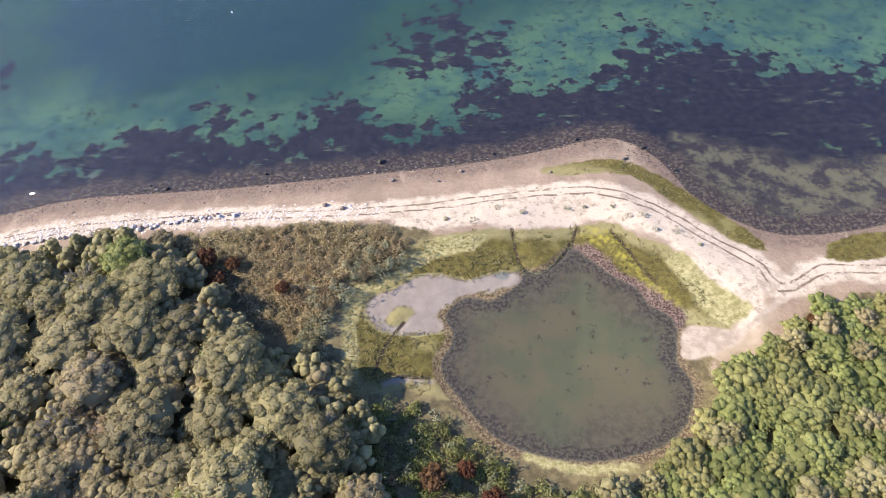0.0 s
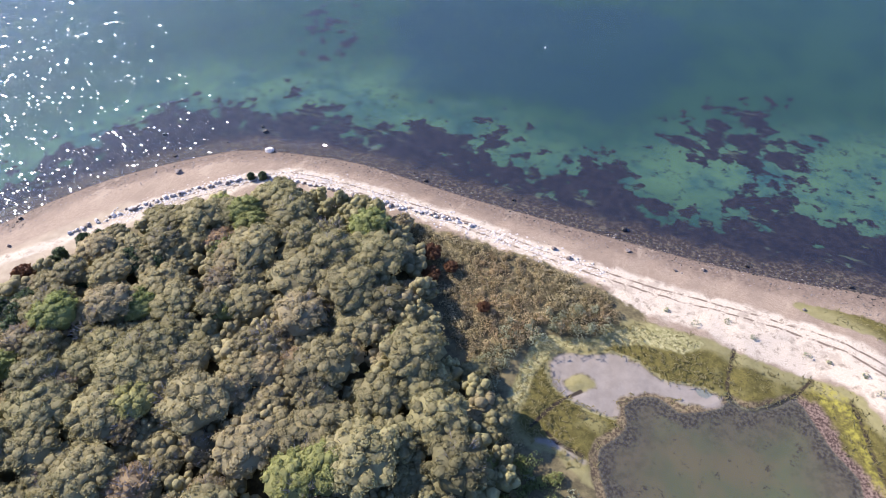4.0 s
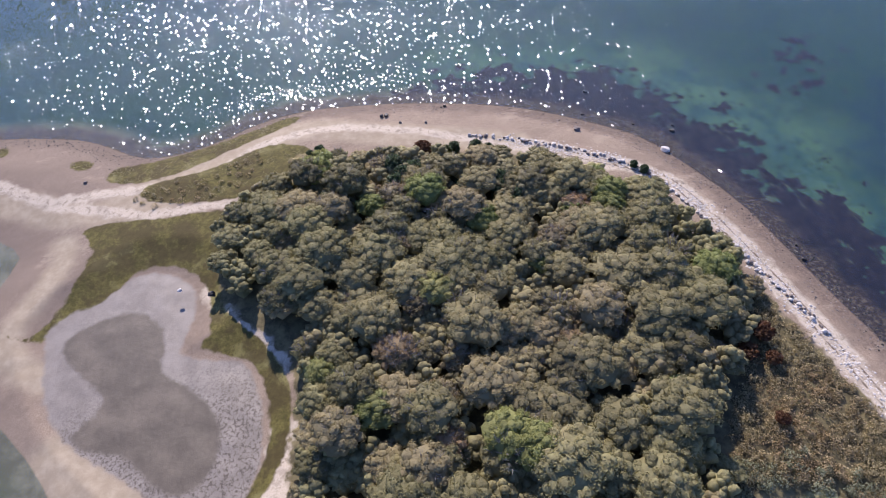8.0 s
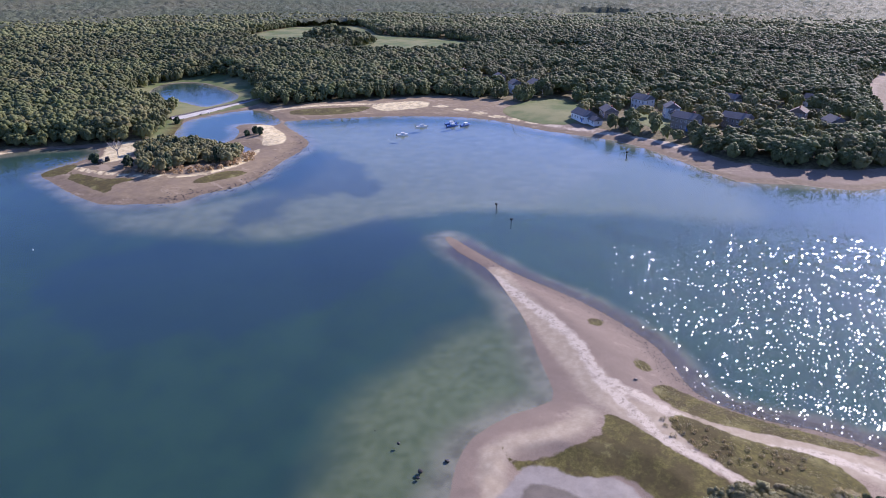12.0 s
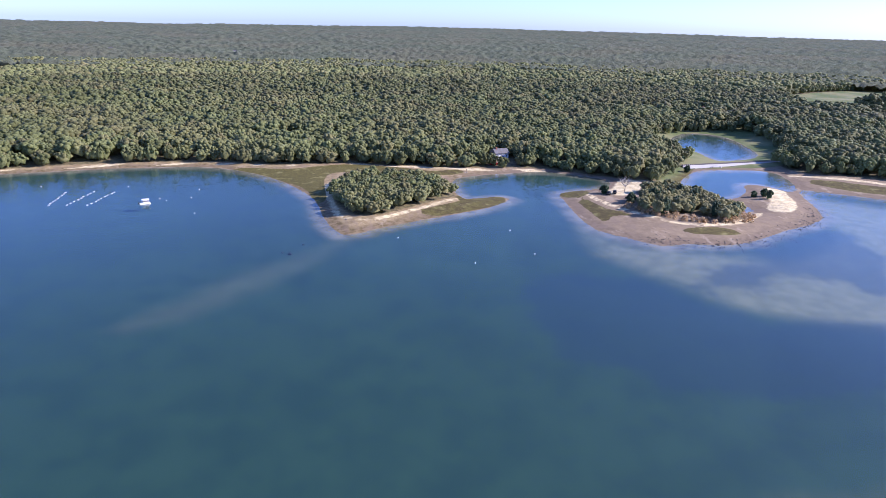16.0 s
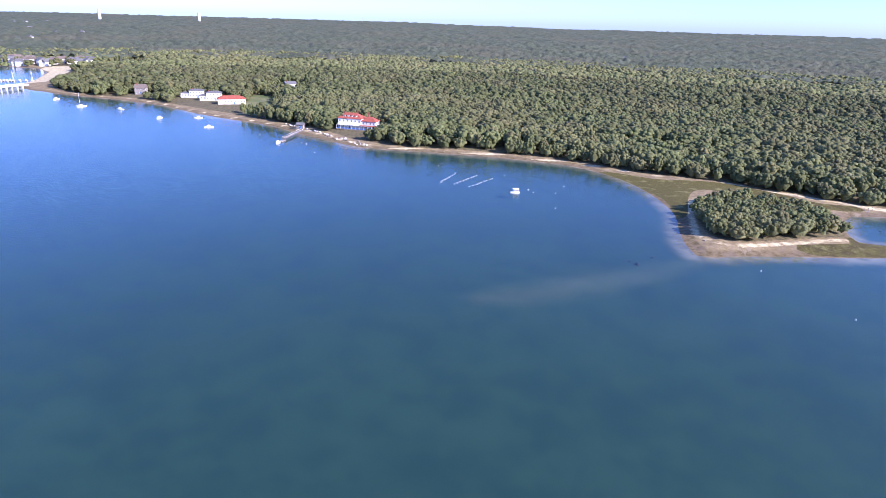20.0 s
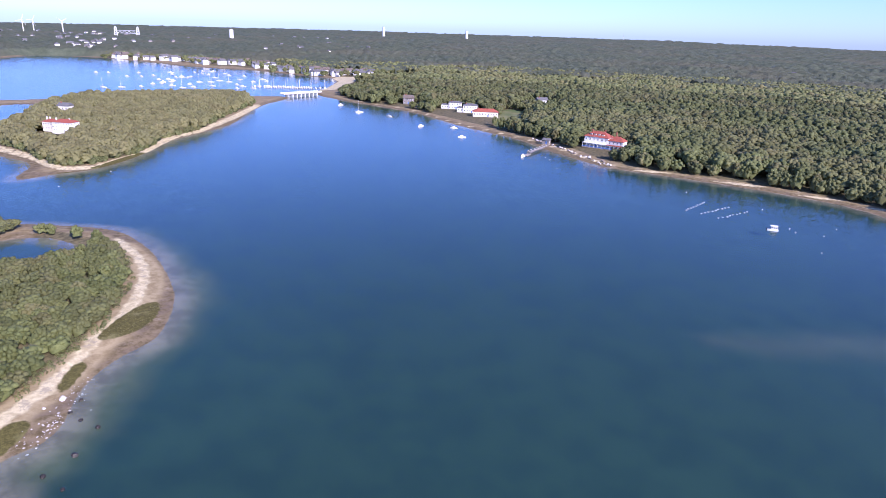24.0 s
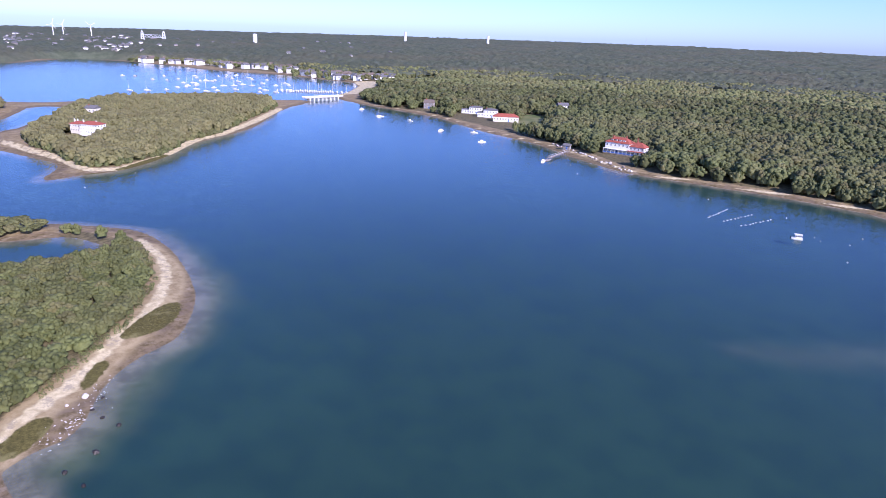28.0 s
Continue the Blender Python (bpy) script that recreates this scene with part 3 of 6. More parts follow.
def solid(name, verts, faces):
    """A mesh from arrays of places and of faces with the same number of corners."""
    me = bpy.data.meshes.new(name)
    n, k = faces.shape
    me.vertices.add(len(verts)), me.loops.add(n * k), me.polygons.add(n)
    me.vertices.foreach_set("co", np.asarray(verts, np.float32).ravel())
    me.loops.foreach_set("vertex_index", np.asarray(faces, np.int32).ravel())
    me.polygons.foreach_set("loop_start", np.arange(0, n * k, k, dtype=np.int32))
    me.polygons.foreach_set("use_smooth", np.ones(n, bool))
    me.update(calc_edges=True)
    return me


phi = np.append(0.0001, np.arange(0.01, 1.5555, 0.0041))
ring = np.append(80 * np.tan(phi), 5400.0)
NU, NV = 860, len(ring)
az_grid = np.arange(NU) / NU * 2 * math.pi
xy = np.stack([np.sin(az_grid)[:, None] * ring, np.cos(az_grid)[:, None] * ring], -1).reshape(-1, 2)
shore = shore_field(xy)
veg = np.maximum.reduce([region(xy, HOME_VEG, 60), region(xy, VILLA_VEG, 60), region(xy, MAIN_VEG_EAST + MAIN_VEG_WEST, 200, 12), region(xy, ISLET_VEG, 40), region(xy, POINT_VEG, 40)])
marsh = np.maximum.reduce([region(xy, m, 40, 3) for m in MARSHES.values()])
white = np.maximum.reduce([np.minimum(band(xy, line, abs(half)), 0.05 if half < 0 else 9.0) for half, line in WHITE_BANDS])
white = np.maximum(white, region(xy, WHITE_SAND, 20, 3))
marsh = np.where(region(xy, LOBE, 20, 3) > -0.6, np.maximum(-region(xy, LOBE, 20, 3), region(xy, ISLAND_MARSH, 20, 2)), marsh)
mud_f = np.minimum(np.maximum.reduce([region(xy, MUD, 40, 3), region(xy, LOBE, 40, 3), region(xy, SMALL_POOL, 20, 1)]), -region(xy, ISLAND_MARSH, 40, 2))
ditch = np.maximum.reduce([band(xy, line, 0.22, 8) for line in DITCHES])
weed = np.maximum.reduce([region(xy, m, 40) for m in WEEDS.values()])
meadow = np.maximum.reduce([region(xy, m, 60) for m in MEADOWS.values()])
away = np.hypot(xy[:, 0], xy[:, 1])
tide = np.where((away > 215) | (xy[:, 0] > 110), shore, 60.0)
shoal = np.maximum.reduce([region(xy, m, 60) for m in SHOALS.values()])
fields = {"shore": shore, "veg": veg, "marsh": marsh, "white": white, "weed": weed, "meadow": meadow, "tide": tide, "gravel": band(xy, NORTH_LINE, 12.0), "bar": region(xy, LIGHT_BAR, 40), "track": 3 - line_distance(xy, smooth_line(WHITE_BANDS[0][1], False), False, 3)[0], "teal": region(xy, NORTH_SHOAL, 80), "shoal": shoal, "mud": mud_f, "ditch": ditch, "dry": np.maximum.reduce([band(xy, line, half, 20) for half, line in DRY_BANDS]), "flats": region(xy, EAST_FLATS, 40), "lawns": np.maximum.reduce([region(xy, MARSHES[k], 40) for k in ("greens", "lawn", "house_lawn", "west_lawn", "great_marsh", "pond_meadow")]), "mud_dark": region(xy, MUD_DARK, 40, 3),
          "straw": np.maximum.reduce([region(xy, m, 20, 3) for m in STRAW]), "sand_bar": region(xy, SAND_BAR, 20, 2), "yellow": region(xy, YELLOW, 20, 3), "dead": region(xy, DEAD_MARSH, 20, 3), "pond": region(xy, POND, 40, 3)}
height = land_height(xy, shore)
height = np.minimum(height, 0.12 + 0.10 * np.maximum(-fields["mud"], 0) ** 1.3)
height = np.where(ditch > -0.6, np.minimum(height, height - 0.1 * np.clip(1 + ditch, 0, 1)), height)
height += np.where(shore > 1, 0.12 * (value_noise(xy, 2.3, 5) - 0.5) + 0.3 * (value_noise(xy, 9, 6) - 0.5) * np.clip(veg / 4, 0, 1), 0)
ground = new("ground", sheet("ground", np.column_stack([xy, height]), NU, NV, True))
for key, values in fields.items():
    ground.data.attributes.new(key, "FLOAT", "POINT").data.foreach_set("value", values.astype(np.float32))
tagged(ground, "sandy shore, marsh and woodland ground with shallow sea bed", "ground", kind="structure")

g = Graph("shore_ground")
shore_f, veg_f, marsh_f, white_f = g.field("shore"), g.field("veg"), g.field("marsh"), g.field("white")
weed_f, shoal_f, pond_f = g.field("weed"), g.field("shoal"), g.field("pond")
fine, grit = g.noise(7, 4, 0.65), g.noise(1.3, 5, 0.65)
sand = g.mix(g.step(fine, 0.35, 0.7), (0.235, 0.178, 0.125), (0.375, 0.297, 0.22))
sand = g.mix(g.math("MULTIPLY", g.step(grit, 0.5, 0.72), 0.55), sand, (0.19, 0.14, 0.10))
pale = g.mix(g.step(fine, 0.3, 0.7), (0.44, 0.37, 0.275), (0.59, 0.515, 0.405))
pale = g.mix(g.step(g.noise(0.9, 6, 0.75), 0.53, 0.64), pale, (0.27, 0.225, 0.165))
where = g.node("ShaderNodeSeparateXYZ")
g.tree.links.new(g.pos, where.inputs[0])
golden = g.math("MAXIMUM", g.step(where.outputs[0], 100, 125), g.step(where.outputs[1], -170, -200))
pale = g.mix(golden, pale, g.mix(g.step(g.noise(0.35, 6, 0.7), 0.38, 0.66), (0.70, 0.60, 0.36), (0.47, 0.38, 0.21)))
sand = g.mix(golden, sand, g.mix(g.step(g.noise(0.3, 6, 0.7), 0.36, 0.66), (0.33, 0.255, 0.135), (0.21, 0.155, 0.075)))
wet = g.mix(g.step(g.noise(2.2, 5, 0.7), 0.4, 0.65), (0.08, 0.055, 0.042), (0.24, 0.17, 0.125))
land = g.mix(g.math("MULTIPLY", g.step(g.ragged(shore_f, 4.0, 0.5, 5), 4.6, 0.8), g.step(g.field("gravel"), -2, 3)), sand, wet)
land = g.mix(g.math("MULTIPLY", g.step(g.ragged(shore_f, 2.5, 0.3, 5), 5.0, 0.2), 0.5), land, (0.21, 0.165, 0.125))
weedy = g.mix(g.step(g.noise(0.35, 5, 0.7), 0.35, 0.65), (0.115, 0.085, 0.035), (0.24, 0.18, 0.10))
land = g.mix(g.step(g.ragged(g.field("tide"), 5, 0.12, 5), 7.0, 4.0), land, weedy)
spit = g.math("MULTIPLY", g.step(where.outputs[1], 0, -30), g.step(where.outputs[0], -50, -90))
land = g.mix(g.math("MULTIPLY", spit, 0.5), land, (0.185, 0.142, 0.112))
flow = g.noise(0.16, 8, 0.72, g.stretch(1.0, 0.45, 1.0, 0.55))
land = g.mix(g.math("MULTIPLY", g.step(flow, 0.48, 0.60), 0.5), land, (0.20, 0.152, 0.112))
land = g.mix(g.math("MULTIPLY", g.step(flow, 0.44, 0.36), 0.45), land, (0.40, 0.325, 0.235))
dry = g.mix(g.step(g.noise(0.5, 5, 0.65), 0.35, 0.7), (0.33, 0.27, 0.185), (0.425, 0.356, 0.255))
dry = g.mix(golden, dry, g.mix(g.step(g.noise(0.22, 6, 0.7), 0.36, 0.66), (0.46, 0.365, 0.20), (0.28, 0.21, 0.105)))
land = g.mix(g.math("MULTIPLY", g.step(g.ragged(g.field("dry"), 3.0, 0.22, 5), -1.4, 1.6), 0.9), land, dry)
pale = g.mix(g.math("MULTIPLY", g.step(g.noise(0.33, 8, 0.78), 0.5, 0.6), 0.6), pale, (0.30, 0.25, 0.19))
land = g.mix(g.step(g.ragged(white_f, 3.4, 0.4, 6), -0.6, 0.7), land, pale)
wrack = g.ragged(g.field("track"), 0.9, 0.25, 5)
lines = g.math("MULTIPLY", g.step(wrack, 2.05, 2.2), g.step(wrack, 2.55, 2.4))
land = g.mix(g.math("MULTIPLY", lines, g.step(g.noise(0.6, 5, 0.7), 0.38, 0.55)), land, (0.17, 0.13, 0.095))
floor = g.mix(g.step(g.noise(0.5, 5, 0.7), 0.35, 0.65), (0.085, 0.072, 0.038), (0.19, 0.16, 0.08))
land = g.mix(g.step(g.ragged(veg_f, 4.5, 0.45, 6), -0.4, 0.6), land, floor)
blades = g.mix(g.step(g.noise(1.1, 6, 0.75), 0.35, 0.68), (0.07, 0.062, 0.016), (0.15, 0.13, 0.036))
blades = g.mix(g.step(g.noise(0.16, 3), 0.54, 0.7), blades, (0.205, 0.185, 0.07))
blades = g.mix(g.step(g.noise(2.6, 4, 0.7), 0.56, 0.68), blades, (0.075, 0.06, 0.022))
blades = g.mix(g.math("MULTIPLY", g.math("MULTIPLY", g.step(where.outputs[0], 0, -20), g.step(where.outputs[1], 5, -8)), g.math("MULTIPLY", g.step(g.noise(0.22, 6, 0.7), 0.44, 0.58), 0.75)), blades, (0.062, 0.046, 0.017))
rim = g.math("MULTIPLY", g.step(g.ragged(marsh_f, 3.0, 0.35, 4), 2.6, 1.0), g.math("MULTIPLY", g.step(pond_f, -19, -16), 0.7))
blades = g.mix(rim, blades, g.mix(grit, (0.22, 0.20, 0.085), (0.35, 0.32, 0.165)))
blades = g.mix(g.step(g.ragged(g.field("lawns"), 8, 0.1, 4), -3, 3), blades, g.mix(g.step(g.noise(0.03, 4, 0.6), 0.4, 0.62), (0.10, 0.135, 0.045), (0.20, 0.20, 0.09)))
land = g.mix(g.step(g.ragged(marsh_f, 1.6, 0.6, 5), -0.25, 0.35), land, blades)
stubble = g.mix(g.step(g.noise(2.4, 5, 0.7), 0.4, 0.62), (0.07, 0.05, 0.032), (0.215, 0.17, 0.095))
land = g.mix(g.step(g.ragged(pond_f, 1.2, 0.6, 4), -1.5, -0.9), land, stubble)
straw = g.mix(g.step(g.noise(1.5, 6, 0.75), 0.36, 0.66), (0.20, 0.19, 0.075), (0.40, 0.37, 0.19))
land = g.mix(g.step(g.ragged(g.field("straw"), 1.6, 0.7, 5), -0.3, 0.4), land, straw)
land = g.mix(g.step(g.ragged(g.field("sand_bar"), 0.8, 0.8, 4), -0.3, 0.3), land, g.mix(g.step(g.noise(0.7, 5, 0.7), 0.35, 0.65), (0.42, 0.36, 0.28), (0.29, 0.24, 0.18)))
mud = g.mix(g.step(g.noise(0.22, 6, 0.7), 0.3, 0.7), (0.215, 0.188, 0.155), (0.29, 0.258, 0.218))
mud = g.mix(g.math("MULTIPLY", g.step(g.noise(2.2, 6, 0.8), 0.47, 0.6), g.math("MULTIPLY", g.step(where.outputs[1], 0, -6), g.step(g.ragged(where.outputs[0], 14, 0.12, 4), -66, -52))), mud, (0.10, 0.082, 0.062))
land = g.mix(g.step(g.ragged(g.field("mud"), 1.8, 0.5), -0.4, 0.4), land, mud)
land = g.mix(g.step(g.ragged(g.field("mud_dark"), 1.6, 0.5), -0.5, 0.5), land, g.mix(g.step(g.noise(0.18, 4, 0.6), 0.35, 0.7), (0.115, 0.097, 0.072), (0.165, 0.138, 0.103)))
land = g.mix(g.step(g.ragged(g.field("dead"), 2.0, 0.7, 5), -0.4, 0.5), land, g.mix(g.step(g.noise(3.5, 4, 0.7), 0.42, 0.6), (0.055, 0.035, 0.028), (0.20, 0.145, 0.115)))
land = g.mix(g.math("MULTIPLY", g.step(g.ragged(g.field("yellow"), 2.2, 0.4), -0.4, 0.8), g.step(g.noise(0.9, 5, 0.7), 0.40, 0.66)), land, (0.31, 0.28, 0.05))
land = g.mix(g.step(g.ragged(g.field("ditch"), 0.5, 0.8, 4), -0.18, 0.1), land, (0.04, 0.03, 0.02))
# the bed under the water
off = g.math("MULTIPLY", shore_f, -1.0)
bed = g.mix(g.step(g.noise(0.09, 5, 0.6), 0.35, 0.7), (0.023, 0.060, 0.043), (0.015, 0.046, 0.039))
lit = g.mix(g.step(g.noise(0.35, 5, 0.6), 0.3, 0.7), (0.098, 0.112, 0.05), (0.15, 0.155, 0.078))
lit = g.mix(g.step(where.outputs[1], -105, -125), lit, g.mix(g.step(g.noise(0.2, 5, 0.6), 0.3, 0.7), (0.135, 0.136, 0.078), (0.195, 0.186, 0.112)))
teal = g.mix(g.step(g.noise(0.11, 6, 0.7), 0.4, 0.66), (0.076, 0.135, 0.078), (0.026, 0.072, 0.074))
bed = g.mix(g.step(g.ragged(g.field("teal"), 26, 0.035, 5), -14, 12), bed, teal)
bed = g.mix(g.math("MULTIPLY", g.step(g.field("teal"), -30, 0), g.math("MULTIPLY", g.step(g.noise(0.5, 7, 0.75), 0.53, 0.62), 0.85)), bed, (0.022, 0.042, 0.046))
bed = g.mix(g.step(g.ragged(shoal_f, 12, 0.05, 5), -6, 10), bed, lit)
bed = g.mix(g.math("MULTIPLY", g.step(g.ragged(g.field("bar"), 9, 0.08, 5), -5, 7), 0.26), bed, lit)
bed = g.mix(g.math("MULTIPLY", g.step(g.ragged(g.ragged(g.field("meadow"), 26, 0.05, 7), 12, 0.3, 5), -4, 6), 0.68), bed, (0.013, 0.038, 0.055))
bed = g.mix(g.step(g.ragged(off, 6, 0.08, 4), 9, 0.5), bed, g.mix(g.step(g.noise(0.12, 6, 0.65), 0.4, 0.6), (0.16, 0.132, 0.088), (0.27, 0.225, 0.155)))
kelp = g.mix(g.step(g.noise(0.8, 6, 0.75), 0.35, 0.7), (0.011, 0.010, 0.020), (0.036, 0.027, 0.034))
kelp = g.mix(g.math("MULTIPLY", g.step(g.noise(0.3, 7, 0.72, g.stretch(0.55, 1.5, 1.0)), 0.585, 0.66), 0.8), kelp, (0.082, 0.092, 0.06))
patchy = g.ragged(g.ragged(g.math("MULTIPLY", weed_f, 0.075), 4.2, 0.06, 9), 4.6, 0.3, 10)
bed = g.mix(g.step(patchy, -0.1, 0.22), bed, kelp)
flat_bed = g.mix(g.step(g.noise(0.3, 7, 0.72), 0.42, 0.6), (0.045, 0.031, 0.034), (0.15, 0.122, 0.075))
bed = g.mix(g.math("MULTIPLY", g.step(g.ragged(g.field("flats"), 12, 0.12, 6), -1.5, 2.5), 0.95), bed, flat_bed)
fringe = g.mix(g.step(g.noise(1.8, 5, 0.75), 0.45, 0.62), (0.045, 0.028, 0.027), (0.16, 0.11, 0.08))
bed = g.mix(g.math("MULTIPLY", g.math("MULTIPLY", g.step(g.ragged(off, 6.5, 0.25, 6), 6.0, 2.5), g.step(g.field("gravel"), -2, 4)), 0.9), bed, fringe)
silt = g.mix(g.step(g.noise(0.11, 5, 0.6), 0.4, 0.62), (0.132, 0.098, 0.055), (0.10, 0.094, 0.05))
silt = g.mix(g.math("MULTIPLY", g.step(g.noise(0.55, 8, 0.78), 0.56, 0.66), g.step(g.noise(0.12, 3), 0.34, 0.5)), silt, (0.045, 0.03, 0.024))
silt = g.mix(g.math("MULTIPLY", g.step(g.ragged(pond_f, 14, 0.12, 6), 8, 1), 0.6), silt, g.mix(g.step(g.noise(0.9, 7, 0.75), 0.42, 0.6), (0.115, 0.082, 0.058), (0.058, 0.04, 0.031)))
bed = g.mix(g.step(pond_f, -1, 0.5), bed, g.mix(g.math("MULTIPLY", g.step(g.ragged(g.ragged(pond_f, 6, 0.35, 7), 3, 1.6, 4), 2.6, 1.2), 0.85), silt, g.mix(g.step(g.noise(2.2, 5, 0.7), 0.42, 0.6), (0.035, 0.024, 0.02), (0.115, 0.085, 0.06))))
color = g.mix(g.step(g.ragged(shore_f, 0.5, 1.2), -0.25, 0.25), bed, land)
g.bump(g.math("ADD", g.noise(5, 4, 0.7), g.math("MULTIPLY", grit, 1.5)), 0.3, 0.07)
damp = g.math("SUBTRACT", 0.9, g.math("MULTIPLY", g.step(g.field("mud"), -0.5, 0.5), 0.45))
ground.data.materials.append(g.done(color, damp, 0.0, 0.25))

# ---- the water ----
g = Graph("sea_water")
chop = g.math("ADD", g.noise(1.3, 2, 0.5), g.math("MULTIPLY", g.noise(3.6, 1, 0.5), 0.16))
swell = g.noise(0.12, 2, 0.5, g.stretch(1.0, 0.35, 1.0, 0.4))
rolling = g.bump(g.math("ADD", chop, g.math("MULTIPLY", swell, 0.6)), 1.0, 0.012)


def wavelets(scale):
    """A random tilt for each small facet of the ruffled surface."""
    cells = g.node("ShaderNodeTexVoronoi")
    g.put(cells.inputs["Vector"], g.stretch(0.5, 1.2, 1.0, 0.12))
    cells.inputs["Scale"].default_value = scale
    centred = g.node("ShaderNodeVectorMath")
    centred.operation = "SUBTRACT"
    g.tree.links.new(cells.outputs["Color"], centred.inputs[0])
    centred.inputs[1].default_value = (0.5, 0.5, 0.5)
    return centred.outputs[0]


tilt = g.node("ShaderNodeVectorMath")
tilt.operation = "ADD"
reach = g.node("ShaderNodeVectorMath")
reach.operation = "LENGTH"
g.tree.links.new(g.pos, reach.inputs[0])
place = g.node("ShaderNodeSeparateXYZ")
g.tree.links.new(g.pos, place.inputs[0])
windward = g.step(g.math("SUBTRACT", g.math("MULTIPLY", place.outputs[1], 0.55), place.outputs[0]), 80, 118)
windward = g.math("MULTIPLY", windward, g.step(g.ragged(reach.outputs["Value"], 60, 0.02, 4), 255, 190))
open_sea = g.math("GREATER_THAN", g.ragged(reach.outputs["Value"], 90, 0.05, 4), 200)
nearer, wider, ruffle = g.node("ShaderNodeMix"), g.node("ShaderNodeMix"), g.node("ShaderNodeVectorMath")
for knot, small, large in ((nearer, 2.1, 1.25), (wider, 2.9, 1.75)):
    knot.data_type = "VECTOR"
    g.put(knot.inputs[0], open_sea)
    g.tree.links.new(wavelets(small), knot.inputs[4])
    g.tree.links.new(wavelets(large), knot.inputs[5])
g.tree.links.new(nearer.outputs[1], tilt.inputs[0])
g.tree.links.new(wider.outputs[1], tilt.inputs[1])
# calm streaks lie between the ruffled stretches
ruffle.operation = "SCALE"
calm = g.math("SUBTRACT", 1.0, g.step(g.ragged(g.field("slick"), 0.3, 0.1, 4), 0.2, 0.8))
g.put(ruffle.inputs["Scale"], g.math("MULTIPLY", g.math("ADD", 0.45, g.math("MULTIPLY", calm, 0.55)), g.math("ADD", 0.07, g.math("MULTIPLY", windward, 0.41))))
g.tree.links.new(tilt.outputs[0], ruffle.inputs[0])
flat = g.node("ShaderNodeVectorMath")
flat.operation = "MULTIPLY"
g.tree.links.new(ruffle.outputs[0], flat.inputs[0])
flat.inputs[1].default_value = (1.0, 1.0, 0.0)
summed = g.node("ShaderNodeVectorMath")
summed.operation = "ADD"
g.tree.links.new(flat.outputs[0], summed.inputs[0])
g.tree.links.new(rolling, summed.inputs[1])
unit = g.node("ShaderNodeVectorMath")
unit.operation = "NORMALIZE"
g.tree.links.new(summed.outputs[0], unit.inputs[0])
bumped = unit.outputs[0]
gloss = g.node("ShaderNodeBsdfGlossy")
gloss.distribution = "BECKMANN"
gloss.inputs["Roughness"].default_value = 0.14
gloss.inputs["Color"].default_value = (0.88, 0.91, 1.0, 1)
g.tree.links.new(bumped, gloss.inputs["Normal"])
clear = g.node("ShaderNodeBsdfTransparent")
clear.inputs["Color"].default_value = (0.86, 0.95, 0.96, 1)
facing = g.node("ShaderNodeLayerWeight")
facing.inputs["Blend"].default_value = 0.5
fresnel = g.math("ADD", 0.025, g.math("MULTIPLY", g.math("POWER", facing.outputs["Facing"], 5.0), 0.86))
both = g.node("ShaderNodeMixShader")
g.tree.links.new(fresnel, both.inputs[0])
g.tree.links.new(clear.outputs[0], both.inputs[1])
g.tree.links.new(gloss.outputs[0], both.inputs[2])
g.tree.links.new(both.outputs[0], g.out.inputs["Surface"])
g.tree.nodes.remove(g.bsdf)
M_water = g.mat
SLICK = [(-136, -54), (-129, -40), (-129, -26), (-130.5, -6), (-130, 8), (-127.5, 22), (-125, 38), (-122, 54), (-117, 70)]
wr = np.concatenate([[0.0, 50, 80, 100], np.arange(104, 162, 2.0), np.geomspace(166, 5300, 40)])
wa = np.arange(360) / 360 * 2 * math.pi
wv = np.stack([np.sin(wa)[:, None] * wr, np.cos(wa)[:, None] * wr, 0 * wa[:, None] + 0 * wr], -1).reshape(-1, 3)
water = new("water", sheet("water", wv, 360, len(wr), True))
slick = 1 - line_distance(wv[:, :2], smooth_line(SLICK, False), False, 30)[0] / 4.5
water.data.attributes.new("slick", "FLOAT", "POINT").data.foreach_set("value", np.clip(slick, 0, 1).astype(np.float32))
water.data.materials.append(M_water)
tagged(water, "clear tidal sea water ruffled by a light breeze", "water", kind="structure")


# ---- shared builders ----
def height_at(x, y):
    """The ground's height at a place."""
    q = np.array([[x, y]], float)
    return float(land_height(q, shore_field(q))[0])


def part(name, bm, material, parent=None, label=""):
    """Links a bmesh as one mesh object under a thing or a part."""
    me = bpy.data.meshes.new(name)
    bm.to_mesh(me)
    bm.free()
    me.materials.append(material)
    ob = new(name, me)
    if parent:
        ob.parent = parent
    if label:
        ob["label"] = label
    return ob


def box(bm, x, y, z, sx, sy, sz, bevel=0.0, turn=0.0):
    """A box with its base's centre at x, y, z."""
    made = bmesh.ops.create_cube(bm, size=1, matrix=pose(x, y, z + sz / 2, 0, 0, turn) @ Matrix.Diagonal((sx, sy, sz, 1)))
    if bevel:
        edges = list({e for v in made["verts"] for e in v.link_edges})
        bmesh.ops.bevel(bm, geom=edges, offset=bevel, segments=1, affect="EDGES")
    return bm


def rod(bm, a, b, ra, rb, sides=6):
    """A tapered rod from a to b."""
    a, b = Vector(a), Vector(b)
    turn = (b - a).to_track_quat("Z", "Y").to_matrix().to_4x4()
    bmesh.ops.create_cone(bm, cap_ends=True, segments=sides, radius1=ra, radius2=rb, depth=(b - a).length, matrix=Matrix.Translation((a + b) / 2) @ turn)
    return bm


def base(name, x, y, z, turn, label, category, group="", kind=""):
    """The Empty at the foot of a thing."""
    ob = new(name)
    ob.matrix_basis = pose(x, y, z, 0, 0, turn)
    return tagged(ob, label, category, group, kind)


